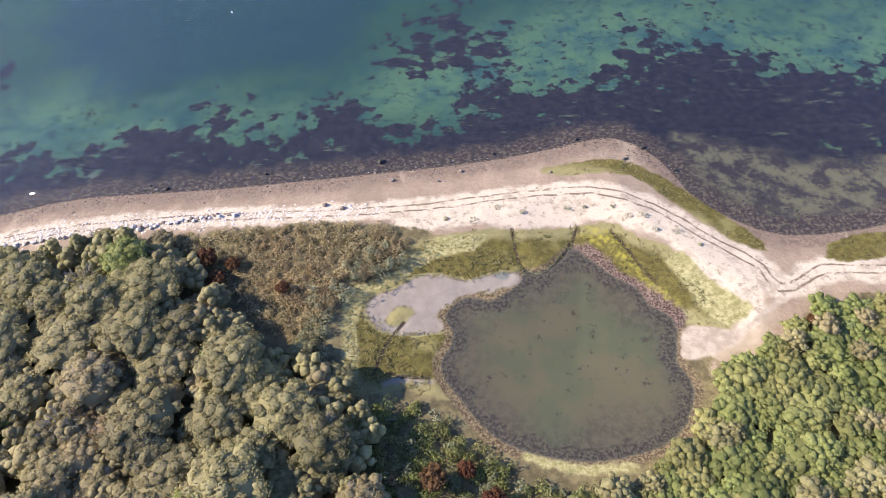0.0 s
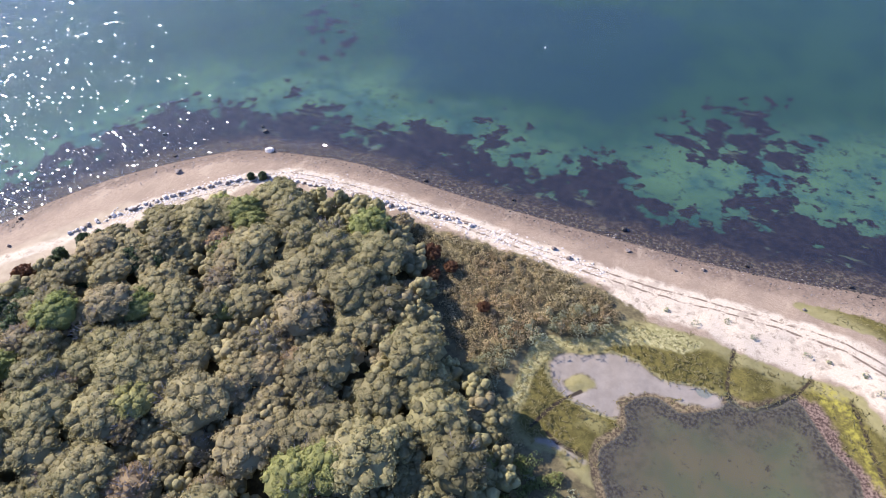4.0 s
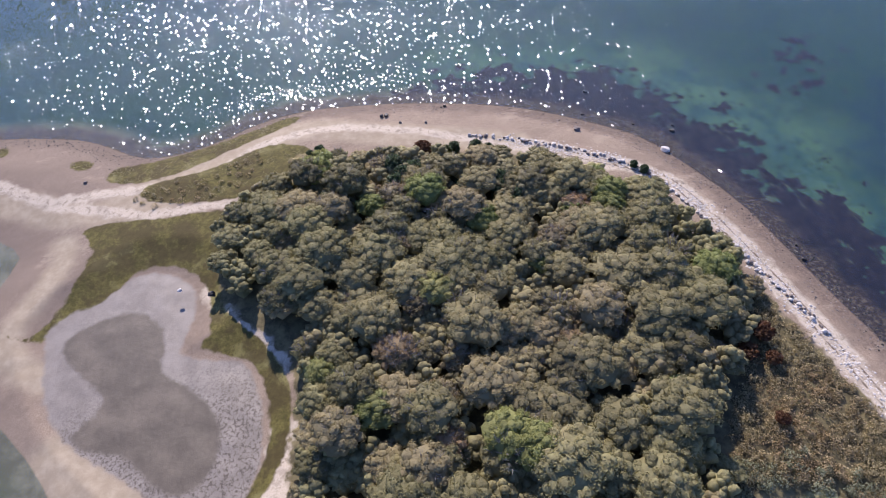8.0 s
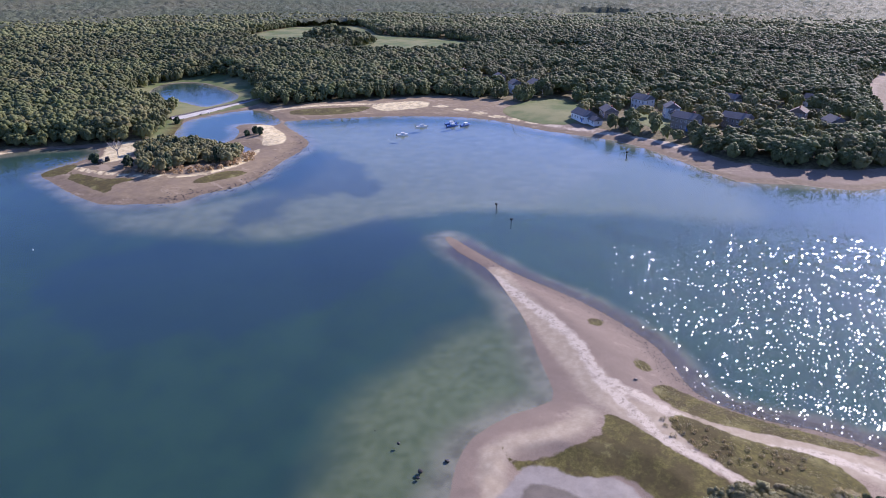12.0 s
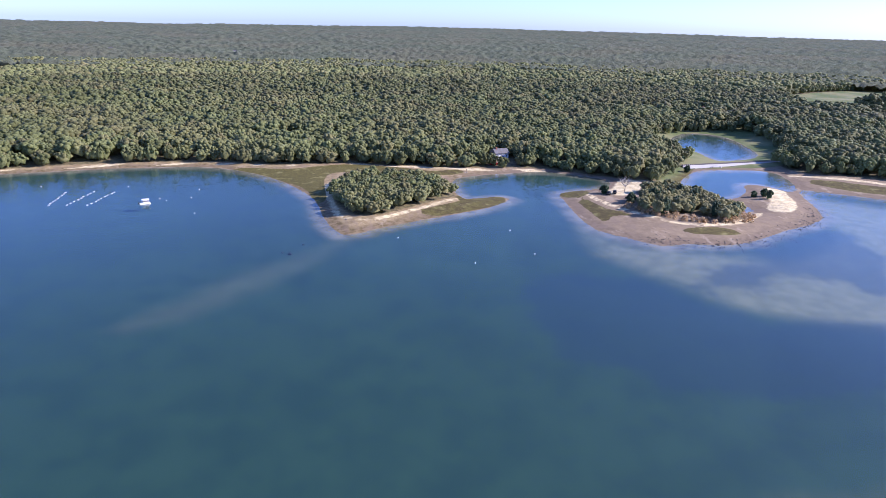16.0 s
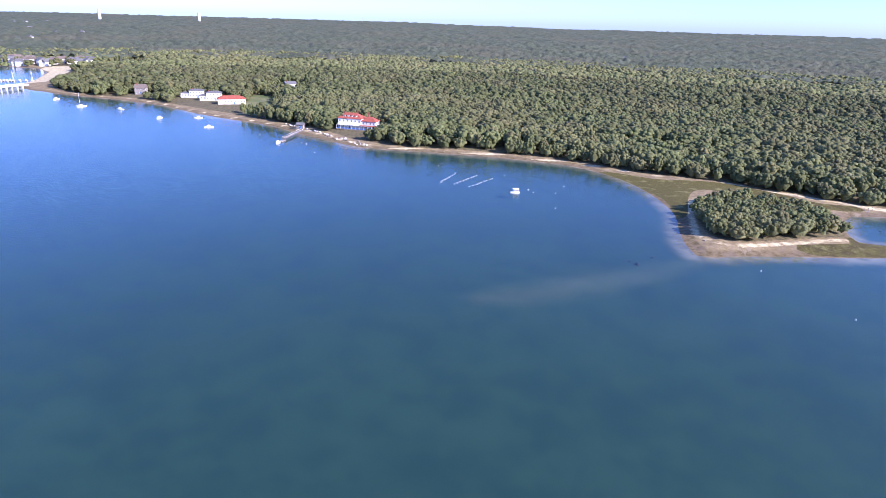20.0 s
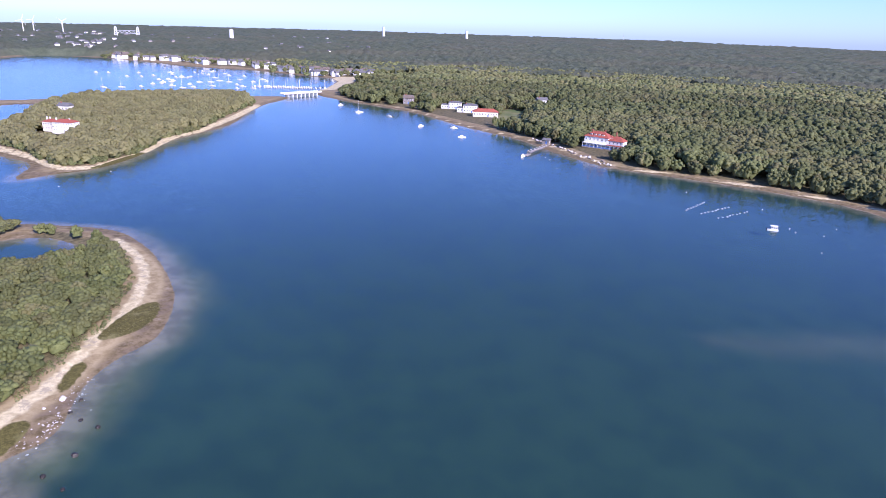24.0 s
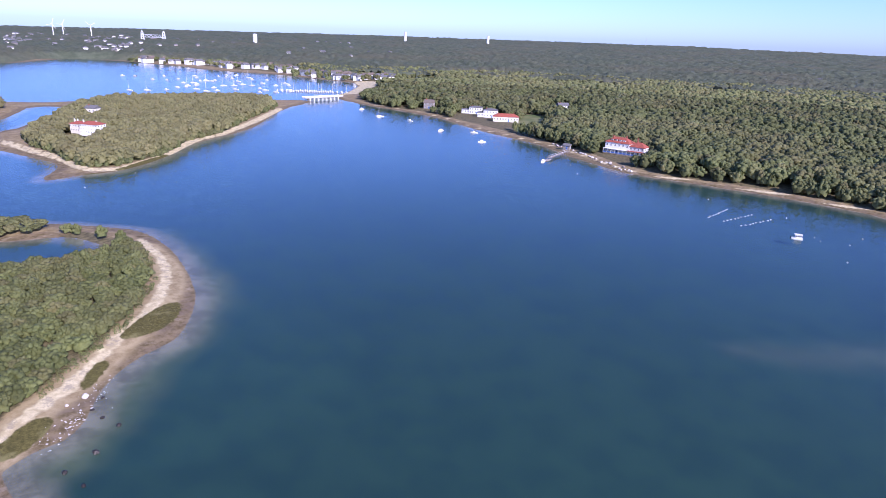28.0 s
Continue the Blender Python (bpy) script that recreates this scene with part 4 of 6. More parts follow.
# ---- trees ----
def foot_of(p):
    return land_height(p, shore_field(p))


def billow(seed, detail, clumps):
    """A crown of radius about one: leaf clumps of many sizes heaped over a dome, with a heart under them."""
    r = random.Random(seed)
    bm = bmesh.new()
    size = 1.02 / math.sqrt(clumps)
    lumps = [(Vector((0, 0, -0.04)), 0.84, 0.84)]
    for k in range(clumps):
        far = math.sqrt((k + r.random()) / clumps)
        a = 2.4 * k + r.uniform(-0.5, 0.5)
        up = math.sqrt(max(0.0, 1 - 0.9 * far * far)) * r.uniform(0.72, 1.0) - 0.12 * far
        lumps.append((Vector((math.cos(a) * far * 0.84, math.sin(a) * far * 0.84, up * 0.78)), size * r.uniform(0.7, 1.35), r.uniform(0.62, 0.95)))
    for c, ball, flat in lumps:
        made = bmesh.ops.create_icosphere(bm, subdivisions=detail, radius=1, matrix=Euler((r.uniform(0, 6), r.uniform(0, 6), r.uniform(0, 6))).to_matrix().to_4x4())
        for v in made["verts"]:
            k = ball * r.uniform(0.78, 1.2)
            v.co = c + Vector((v.co.x * k, v.co.y * k, v.co.z * k * flat))
        bottom = [f for f in {f for v in made["verts"] for f in v.link_faces} if f.calc_center_median().z < c.z - ball * flat * 0.45]
        bmesh.ops.delete(bm, geom=bottom, context="FACES")
    bm.normal_update()
    bm.verts.index_update()
    verts = np.array([v.co for v in bm.verts])
    faces = np.array([[v.index for v in f.verts] for f in bm.faces])
    mid = np.array([f.calc_center_median() for f in bm.faces])
    out = np.array([f.normal for f in bm.faces])
    bm.free()
    return verts, faces, mid, out


def canopy_mesh(name, places, foot, width, tall, seed, detail=1, clumps=14, leaves=0, size=0.4, heart=0.62, lift=0.14, vary=(0.62, 1.25)):
    """Crowns with a skin of leaf clumps, in one mesh: crown centres at heart of the height, leaves standing off the skin."""
    r = np.random.default_rng(seed)
    n = len(places)
    shapes = [billow(seed * 13 + i, detail, clumps) for i in range(min(7, n))]
    which = r.integers(0, len(shapes), n)
    turn = r.uniform(0, 6.283, n)
    half = width * 0.5 * r.uniform(*vary, n)
    high = tall * r.uniform(0.78, 1.15, n) * (0.85 + 0.3 * value_noise(places, 45, seed))
    tone, strange = r.uniform(-0.2, 0.24, n), (r.random(n) > 0.86) * r.uniform(0.4, 1.0, n)
    vs, fs, tones, odds, count = [], [], [], [], 0
    for i, (sv, sf, mid, out) in enumerate(shapes):
        q = np.where(which == i)[0]
        if not len(q):
            continue
        ca, sa = np.cos(turn[q])[:, None], np.sin(turn[q])[:, None]

        def placed(p):
            x, y = p[..., 0] * ca - p[..., 1] * sa, p[..., 0] * sa + p[..., 1] * ca
            z = foot[q, None] + high[q, None] * (heart + (1 - heart) * p[..., 2])
            return np.stack([places[q, 0, None] + x * half[q, None], places[q, 1, None] + y * half[q, None], z], -1)

        v = placed(np.broadcast_to(sv, (len(q), *sv.shape)))
        vs.append(v.reshape(-1, 3))
        fs.append((sf[None] + (np.arange(len(q)) * len(sv))[:, None, None] + count).reshape(-1, 3))
        count += len(q) * len(sv)
        k = len(sv)
        if leaves:
            pick = r.integers(0, len(mid), (len(q), leaves))
            c = placed(mid[pick] * r.uniform(0.94, 1.0 + lift, (len(q), leaves, 1)))
            o = out[pick]
            o = np.stack([o[..., 0] * ca - o[..., 1] * sa, o[..., 0] * sa + o[..., 1] * ca, o[..., 2]], -1) + r.normal(size=o.shape) * 0.42
            o /= np.linalg.norm(o, axis=-1)[..., None]
            u = np.cross(o, r.normal(size=o.shape))
            u /= np.linalg.norm(u, axis=-1)[..., None]
            w = np.cross(o, u)
            sz = size * r.uniform(0.55, 1.25, (len(q), leaves, 1))
            tri = np.stack([c - u * sz, c + u * sz * 0.6 - w * sz * 0.8, c + u * sz * 0.5 + w * sz * 0.8], 2).reshape(-1, 3)
            vs.append(tri)
            fs.append(np.arange(len(tri)).reshape(-1, 3) + count)
            count += len(tri)
        for store, values in ((tones, tone), (odds, strange)):
            store.append(np.repeat(values[q], k))
            if leaves:
                store.append(np.repeat(values[q], leaves * 3))
    me = solid(name, np.concatenate(vs), np.concatenate(fs))
    me.attributes.new("tone", "FLOAT", "POINT").data.foreach_set("value", np.concatenate(tones).astype(np.float32))
    me.attributes.new("strange", "FLOAT", "POINT").data.foreach_set("value", np.concatenate(odds).astype(np.float32))
    return me


def canopy(name, places, width, tall, material, label, seed, category="woodland", sink=0.3, **shape):
    """A wood or scrub of many crowns as one thing that nobody could count."""
    ob = new(name, canopy_mesh(name, places, foot_of(places) - sink, width, tall, seed, **shape))
    ob.data.materials.append(material)
    return tagged(ob, label, category, kind="stuff")


def trunk_mesh(bm, seed, tall, width, limbs=5, thick=0.14):
    r = random.Random(seed)
    rod(bm, (0, 0, -0.4), (0, 0, tall * 0.45), thick, thick * 0.7)
    for k in range(limbs):
        a = k * 6.28 / limbs + r.uniform(-0.5, 0.5)
        d = width * r.uniform(0.22, 0.40)
        mid = (math.cos(a) * d * 0.45, math.sin(a) * d * 0.45, tall * r.uniform(0.5, 0.6))
        rod(bm, (0, 0, tall * r.uniform(0.25, 0.42)), mid, thick * 0.6, thick * 0.4, 5)
        rod(bm, mid, (math.cos(a) * d, math.sin(a) * d, tall * r.uniform(0.72, 0.9)), thick * 0.4, thick * 0.12, 4)
    return bm


def tree(seed, width, tall, leaf_mat, leaves=900, size=0.30, label="", cone=False, bare=0):
    """One tree: a tapered trunk with limbs, its crown and, on old ones, bare bleached twigs."""
    ob = base("tree", 0, 0, 0, 0, label, "tree", "trees of the island wood")
    part("trunk", trunk_mesh(bmesh.new(), seed, tall, width), M_bark, ob)
    here = np.zeros((1, 2))
    if cone:
        crown = new("crown", canopy_mesh("crown", here, np.zeros(1), width, tall, seed, 2, 22, leaves, size, 0.3, 0.2, (1, 1)))
    else:
        crown = new("crown", canopy_mesh("crown", here, np.zeros(1), width, tall, seed, 2, 44, leaves, size, 0.64, 0.12, (1, 1)))
    crown.data.materials.append(leaf_mat)
    crown.parent = ob
    if bare:
        bm = bmesh.new()
        r = random.Random(seed)
        for k in range(bare):
            a, d = r.uniform(0, 6.28), width * r.uniform(0.1, 0.42)
            foot = (math.cos(a) * d * 0.7, math.sin(a) * d * 0.7, tall * 0.62)
            tip = (math.cos(a) * d, math.sin(a) * d, tall * r.uniform(0.92, 1.06) - d * 0.3)
            rod(bm, foot, tip, 0.05, 0.02, 3)
            for j in range(3):
                b = a + r.uniform(-1.2, 1.2)
                rod(bm, [f + (t - f) * 0.6 for f, t in zip(foot, tip)], (tip[0] + math.cos(b) * 0.6, tip[1] + math.sin(b) * 0.6, tip[2] + r.uniform(-0.2, 0.3)), 0.03, 0.012, 3)
        tagged(part("twig_tangle", bm, M_bare, ob, "bleached leafless twigs"), kind="stuff")
    return ob


def scatter(outlines, gap, seed, inset=0.0, reach=60, fine=6.0, stray=0.36):
    """Places spread unevenly, about gap apart, inside an outline."""
    r = np.random.default_rng(seed)
    p = np.array(outlines, float)
    lo, hi = p.min(0), p.max(0)
    gx, gy = np.meshgrid(np.arange(lo[0], hi[0], gap), np.arange(lo[1], hi[1], gap * 0.87), indexing="ij")
    gx = gx + (np.arange(gx.shape[1]) % 2)[None] * gap * 0.5
    q = np.stack([gx, gy], -1).reshape(-1, 2) + r.uniform(-stray, stray, (gx.size, 2)) * gap
    return q[region(q, outlines, reach, fine) > inset]


WOODS = [(-100, 2), (-100.5, 12), (-97, 22), (-92, 34), (-84, 46.5), (-70, 60.5), (-56, 64), (-44, 63.5), (-36, 57), (-29, 49), (-23, 43), (-15, 38), (-9, 30), (-8, 20), (-14, 6), (-22, -8), (-39, -10), (-50, -7), (-59, -7), (-67, -11),
         (-76, -15), (-86, -16), (-95, -9)]
kinds = [
    (8.8, 6.8, M_oak, 3200, 0.16, "olive-green oak with a full rounded crown", False, 0),
    (7.8, 6.4, M_oak, 2800, 0.16, "grey-green scrub oak in the dense wood", False, 12),
    (10.0, 7.2, M_oak, 3800, 0.16, "broad oak with a pale olive crown", False, 0),
    (7.2, 6.0, M_oak, 3200, 0.16, "thin scrub oak with bleached bare twigs", False, 26),
    (7.4, 6.2, M_green, 2800, 0.16, "fresh green leafy tree among grey oaks", False, 0),
    (6.2, 5.4, M_scrub, 2600, 0.16, "brown half-bare tree in the wood", False, 34),
]
models = [tree(20 + i, *k[:5], label=k[5], cone=k[6], bare=k[7]) for i, k in enumerate(kinds)]
places = scatter(WOODS, 5.2, 11, 0.4, stray=0.5)
mix_of = rng.choice(len(models), len(places), p=[0.3, 0.22, 0.2, 0.12, 0.07, 0.09])
ground_z = land_height(places, shore_field(places))
edge = region(places, WOODS, 60)
for (x, y), k, z, e in zip(places, mix_of, ground_z, edge):
    s = rng.uniform(0.62, 1.12) * (0.6 if e < 2.5 else 0.8 if e < 6 else 1.0)
    t = copy_thing(models[k], pose(x, y, z - 0.1, 0, 0, rng.uniform(0, 360)))
    t.scale = (s, s, s * rng.uniform(0.9, 1.12))
for k, m in enumerate(models):
    x, y = [(-60, 20), (-40, 30), (-70, 10), (-50, 8), (-30, 20), (-62, 38)][k]
    m.matrix_basis = pose(x, y, height_at(x, y), 0, 0, 40 * k)


# ---- joined woodland ----
def near(p, r0, r1):
    r, a = np.hypot(p[:, 0], p[:, 1]), np.degrees(np.arctan2(p[:, 0], p[:, 1])) % 360
    return p[(r >= r0) & (r < r1) & (a > 90) & (a < 272)]


TOWN_SHORE = smooth_line([(1400, -395), (1340, -421), (1305, -453), (1237, -487), (1176, -492), (1125, -545), (990, -545), (909, -560), (870, -590), (860, -650)], False, 6.0)
CLEARINGS = [(300, -381, 3), (295, -374, 3), (250, -383, 12), (246, -374, 10), (259, -396, 14), (256, -386, 11), (428, -444, 17), (420, -432, 14), (485, -460, 13), (478, -450, 12), (458, -455, 12), (463, -573, 13), (455, -562, 12), (542, -443, 10), (472, -442, 15), (448, -438, 12), (440, -424, 14), (525, -437, 9), (450, -556, 13), (444, -545, 10), (700, -440, 30), (770, -510, 34), (538, -436, 8), (-85, -386, 10),
             (-84, -376, 9), (-337, -163, 15), (-354, -157, 13), (-391, -151, 12), (-380, -143, 12), (-375, -127, 12), (-347, -110, 14), (-369, -91, 14), (-355, -88, 10), (-392, -246, 11), (-382, -240, 10),
             (-403, -237, 11), (-413, -274, 9), (-404, -268, 9), (-315, -585, 15), (-308, -572, 13), (740, -470, 40), (-340, -90, 12), (415, -425, 16), (402, -410, 16), (440, -430, 15), (425, -412, 14), (470, -440, 15), (455, -425, 14), (442, -412, 12), (-404, -66, 9), (-393, -64, 9), (-387, -46, 9), (-376, -45, 9), (-454, -67, 9), (-443, -65, 9)]


def wooded(p):
    """Whether trees of the mainland stand there: not in fields, marshes, lawns, by houses or near water."""
    keep = (shore_field(p) > 5) & (region(p, MAINLAND, 10, 12) > 0.5)
    for x, y, r in CLEARINGS:
        keep &= (p[:, 0] - x) ** 2 + (p[:, 1] - y) ** 2 > (r + 4 * (x > 0)) ** 2
    keep &= (region(p, MARSHES["great_marsh"], 40, 12) < 0.5) | (value_noise(p, 75, 21) > 0.62)
    keep &= line_distance(p, TOWN_SHORE, False, 80)[0] > 55
    for name in ("greens", "lawn", "house_lawn", "west_lawn", "pond_bank", "main_marsh"):
        keep &= region(p, MARSHES[name], 40) < 0.5
    return keep


MAINLAND = MAIN_VEG_EAST + MAIN_VEG_WEST
core = [(-1300, 60), (-1300, -1300), (1300, -1300), (1300, 60)]
p = scatter(core, 6.2, 31, reach=10, stray=0.7)
p = near(p, 240, 1290)
p = p[wooded(p)]
r = np.hypot(p[:, 0], p[:, 1])
village = region(p, [(-330, -60), (-320, -170), (-360, -215), (-400, -260), (-360, -345), (-440, -330), (-520, -150), (-430, -40)], 20) > 0
keep = ~village | (rng.random(len(p)) < 0.45)
p, r = p[keep], r[keep]
seen_side = -p / r[:, None] * 9.0
fringe_tree = ~wooded(p + seen_side) | ~wooded(p + seen_side[:, ::-1] * (1, -1)) | ~wooded(p - seen_side[:, ::-1] * (1, -1))
a_edge, a = p[fringe_tree], p[(r < 640) & ~fringe_tree]
b, c = p[(r >= 640) & (r < 930) & ~fringe_tree], p[(r >= 930) & ~fringe_tree]
b = b[rng.random(len(b)) < 0.75]
c = c[rng.random(len(c)) < 0.45]
p = scatter(VILLA_VEG, 6.5, 33)
p = p[np.hypot(p[:, 0] - 500, p[:, 1] + 101) > 18]
p = p[np.minimum(np.hypot(p[:, 0] - 486, p[:, 1] + 96) - 5, np.hypot(p[:, 0] - 468, p[:, 1] + 92)) > 10]
isle = np.concatenate([p, scatter([(640, -58), (672, -68), (720, -72), (740, -30), (650, -10)], 6.5, 34)])

# the wood's roof from inland to the horizon
fr = np.geomspace(1120, 4950, 170)
fa = np.radians(np.arange(91, 272, 0.21))
fxy = np.stack([np.sin(fa)[:, None] * fr, np.cos(fa)[:, None] * fr], -1).reshape(-1, 2)
fs = shore_field(fxy)
fz = land_height(fxy, fs) + (4 + 7.0 * rng.random(len(fxy)) ** 1.5 + 5 * value_noise(fxy, 60, 9) + 5 * value_noise(fxy, 330, 10) * np.clip((np.hypot(fxy[:, 0], fxy[:, 1]) - 1200) / 800, 0, 1)) * np.clip((fs - 8) / 20, 0, 1) - 1.5 * (fs < 8)
fz = np.where((region(fxy, MARSHES["greens"], 30) > 0) | (line_distance(fxy, TOWN_SHORE, False, 80)[0] < 55), -2.0, fz)
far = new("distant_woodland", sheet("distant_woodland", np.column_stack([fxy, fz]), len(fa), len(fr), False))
# the ridge's haze is painted in its leaf colours
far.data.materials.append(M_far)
tagged(far, "wooded ridge rolling away to the horizon", "woodland", kind="stuff")

# ---- scrub, thickets and the headland's wood ----
HEAD_WOOD = [(272, -44), (257, -54), (246, -59), (224, -57), (207, -53), (183, -41), (168, -29), (158, -20), (149, -11), (141, -3), (150, 20), (200, 26), (228, 8), (238, -12), (236, -40), (244, -54), (262, -50), (274, -40)]
HEAD_BACK = [(276, -20), (284, -40), (300, -26), (318, -4), (300, 20), (290, 6)]
THICKET = [(34.5, 31), (37, 35), (42, 37), (50, 42), (60, 44), (80, 44), (80, 8), (40, 2), (12, 4), (10, 18), (18, 20), (28, 24)]
def thicket(name, places, width, tall, leaves, size, material, label, seed, category="shrubs", lobes=1, lift=0.0):
    """Many leafy bushes or low trees in one mesh, each of small leaf clumps over a few lobes."""
    r = np.random.default_rng(seed)
    z = foot_of(places)
    n = len(places)
    way = r.normal(size=(n, leaves, 3))
    way[..., 2] = np.abs(way[..., 2])
    way /= np.linalg.norm(way, axis=-1)[..., None]
    scale = r.uniform(0.6, 1.15, (n, 1, 1))
    lobe = r.normal(size=(n, lobes, 3)) * (width * 0.2, width * 0.2, tall * 0.06) * (lobes > 1)
    lobe = np.take_along_axis(lobe, np.repeat(r.integers(0, lobes, (n, leaves))[..., None], 3, -1), 1)
    part_size = 0.72 if lobes > 1 else 1.0
    c = np.concatenate([places, z[:, None]], 1)[:, None] + lobe * scale + way * scale * r.uniform(0.7, 1.0, (n, leaves, 1)) * (width / 2 * part_size, width / 2 * part_size, tall * (1 - lift)) + np.array((0, 0, tall * lift)) * scale
    normal = way + r.normal(size=way.shape) * 0.4
    normal /= np.linalg.norm(normal, axis=-1)[..., None]
    u = np.cross(normal, r.normal(size=way.shape))
    u /= np.linalg.norm(u, axis=-1)[..., None]
    v = np.cross(normal, u)
    s = size * r.uniform(0.6, 1.3, (n, leaves, 1))
    quad = np.stack([c - u * s, c - v * s * 0.7, c + u * s, c + v * s * 0.7], 2).reshape(-1, 3)
    ob = new(name, solid(name, quad, np.arange(len(quad)).reshape(-1, 4)))
    tone = np.repeat(r.uniform(-0.17, 0.2, n), leaves * 4)
    ob.data.attributes.new("tone", "FLOAT", "POINT").data.foreach_set("value", tone.astype(np.float32))
    ob.data.materials.append(material)
    return tagged(ob, label, category, kind="stuff")


def split(p, share, seed):
    pick = np.random.default_rng(seed).random(len(p)) < share
    return p[pick], p[~pick]


canopy("headland_wood", scatter(HEAD_WOOD, 3.7, 51, stray=0.55), 5.6, 5.0, M_low, "dense green low wood covering the headland", 54, leaves=110, size=0.19, clumps=13, heart=0.42, lift=0.16)
canopy("back_wood", scatter(HEAD_BACK, 4.2, 52), 5.8, 4.4, M_low, "olive wood on the far bank of the headland pond", 56, leaves=30, size=0.28, clumps=12)
reach_a = np.hypot(a[:, 0], a[:, 1])
canopy("shore_woodland", a[reach_a < 450], 10.6, 11.5, M_wood, "dense green mainland wood along the beach", 41, leaves=30, size=0.42, clumps=14, heart=0.55)
canopy("middle_woodland", a[reach_a >= 450], 10.8, 11.5, M_wood, "dense green wood of oak and pine behind the beach", 45, clumps=9)
canopy("island_woodland", isle, 9.4, 9.0, M_wood, "green wood on the villa's island", 43, leaves=24, size=0.42, clumps=13, heart=0.48)
isle_edge = scatter(VILLA_VEG, 4.2, 36, -1.0)
isle_edge = isle_edge[region(isle_edge, VILLA_VEG, 40, 6) < 5]
canopy("isle_shrubs", isle_edge, 5.2, 4.6, M_wood, "green shrubs round the edge of the villa's island", 60, clumps=8, heart=0.3)
under = scatter(WOODS, 3.3, 37, 1.2, stray=0.5)
canopy("understory", under, 4.6, 4.4, M_oak, "olive underwood between the island's oaks", 68, clumps=10, heart=0.5, leaves=60, size=0.15, vary=(0.6, 1.1))
canopy("wood_edge", a_edge, 8.2, 9.5, M_wood, "leafy edge of the mainland wood down to the ground", 49, leaves=40, size=0.45, heart=0.42, clumps=18)
canopy("inland_woodland", b, 10.6, 11.5, M_wood, "wide green oak and pine wood inland", 42, clumps=5)
canopy("upland_woodland", c, 12.5, 11.5, M_wood, "green oak and pine wood farther inland", 50, clumps=3)
green, olive = split(scatter(ISLET_VEG, 4.4, 34), 0.5, 3)
canopy("islet_wood", green, 6.8, 7.5, M_wood, "green round-topped wood on a sandy islet", 44, leaves=50, size=0.36, heart=0.5)
canopy("islet_oaks", olive, 6.8, 7.5, M_low, "olive oaks on a sandy islet", 46, leaves=50, size=0.36, heart=0.5)
dark, green = split(scatter(POINT_VEG, 4.6, 35), 0.3, 4)
canopy("point_cedars", dark, 5.0, 7.6, M_cedar, "dark cedars on the sandy point", 47, leaves=60, size=0.36, heart=0.4)
canopy("point_wood", green, 6.4, 6.2, M_wood, "green trees on the sandy point", 48, leaves=50, size=0.36, heart=0.5)
green, olive = split(scatter(THICKET, 2.7, 53), 0.88, 2)
canopy("green_thicket", green, 5.2, 2.8, M_green, "fresh green thicket beside the sandy track", 57, detail=1, leaves=420, size=0.13, clumps=22, heart=0.55, lift=0.25)
canopy("olive_thicket", olive, 4.4, 3.2, M_oak, "olive bushes in the green thicket", 58, detail=1, leaves=420, size=0.13, clumps=22, heart=0.55, lift=0.25)
thicket("middle_scrub", scatter([(-16, -14), (-6, 12), (10, 3), (40, 1), (82, 6), (84, 40), (118, 36), (116, 6), (60, -4), (20, -14)], 4.6, 99), 5.0, 3.0, 60, 0.36, M_wood, "green scrub over the middle of the island", 98)
cedar = tree(80, 3.4, 4.6, M_cedar, 900, 0.2, "small dark cedar at the wood's edge", True)
rust = tree(81, 3.6, 2.6, M_rust, 700, 0.2, "low rusty-red bush beside the wood")
for x, y, s in ((-82, 33, 1.2), (-84, 29, 1.0), (-80, 36, 1.3), (-76, 40, 1.1), (-78, 35, 1.2), (-74, 43, 1.0), (-81, 30, 1.2), (-75, 37, 1.2), (-103, 5, 0.55), (-103.5, 7, 0.65), (-102.5, 3, 0.5), (-93, 30, 0.8), (-94, 32, 0.7), (-92.5, 36, 0.8), (-91, 38, 0.7), (-92, 19, 1.2), (-88, 20, 1.3), (-89, 22, 1.2), (-86, 18, 1.3), (-85, 21, 1.2), (-75, 63, 0.5), (-77, 62, 0.45)):
    t = copy_thing(cedar, pose(x, y, height_at(x, y) - 0.1, 0, 0, rng.uniform(0, 360)))
    t.scale = (s, s, s)
    t["group"] = "cedars"
for x, y, s in ((-95.5, 26, 1.0), (-94, 28, 0.8), (-34, 54, 0.9), (-32, 57, 0.7), (-3, 23, 1.0), (4, 20, 0.9), (1, 24, 0.7), (-24, 52, 0.6), (50, 41, 0.5)):
    t = copy_thing(rust, pose(x, y, height_at(x, y) - 0.1, 0, 0, rng.uniform(0, 360)))
    t.scale = (s, s, s)
    t["group"] = "rusty bushes"
cedar.matrix_basis, rust.matrix_basis = pose(-83, 36, height_at(-83, 36)), pose(-36, 58, height_at(-36, 58))


SCRUB = [(-56, 63), (-35, 64.5), (-17, 64.5), (-6, 62), (-7, 56), (-14, 53), (-17, 48), (-17, 38), (-13, 34), (-8, 22), (-9, 30), (-15, 38), (-23, 43), (-29, 49), (-36, 57), (-44, 62)]
GREY_RIM = [(-10, 60), (-6, 56), (-13, 53), (-17, 48), (-18, 37), (-21, 40), (-22, 48), (-18, 53)]
SOUTH_RIM = [(-12, 34), (-6, 33), (0, 30), (8, 23), (17, 21), (28, 23), (34, 28), (28, 20), (10, 14), (-8, 16)]
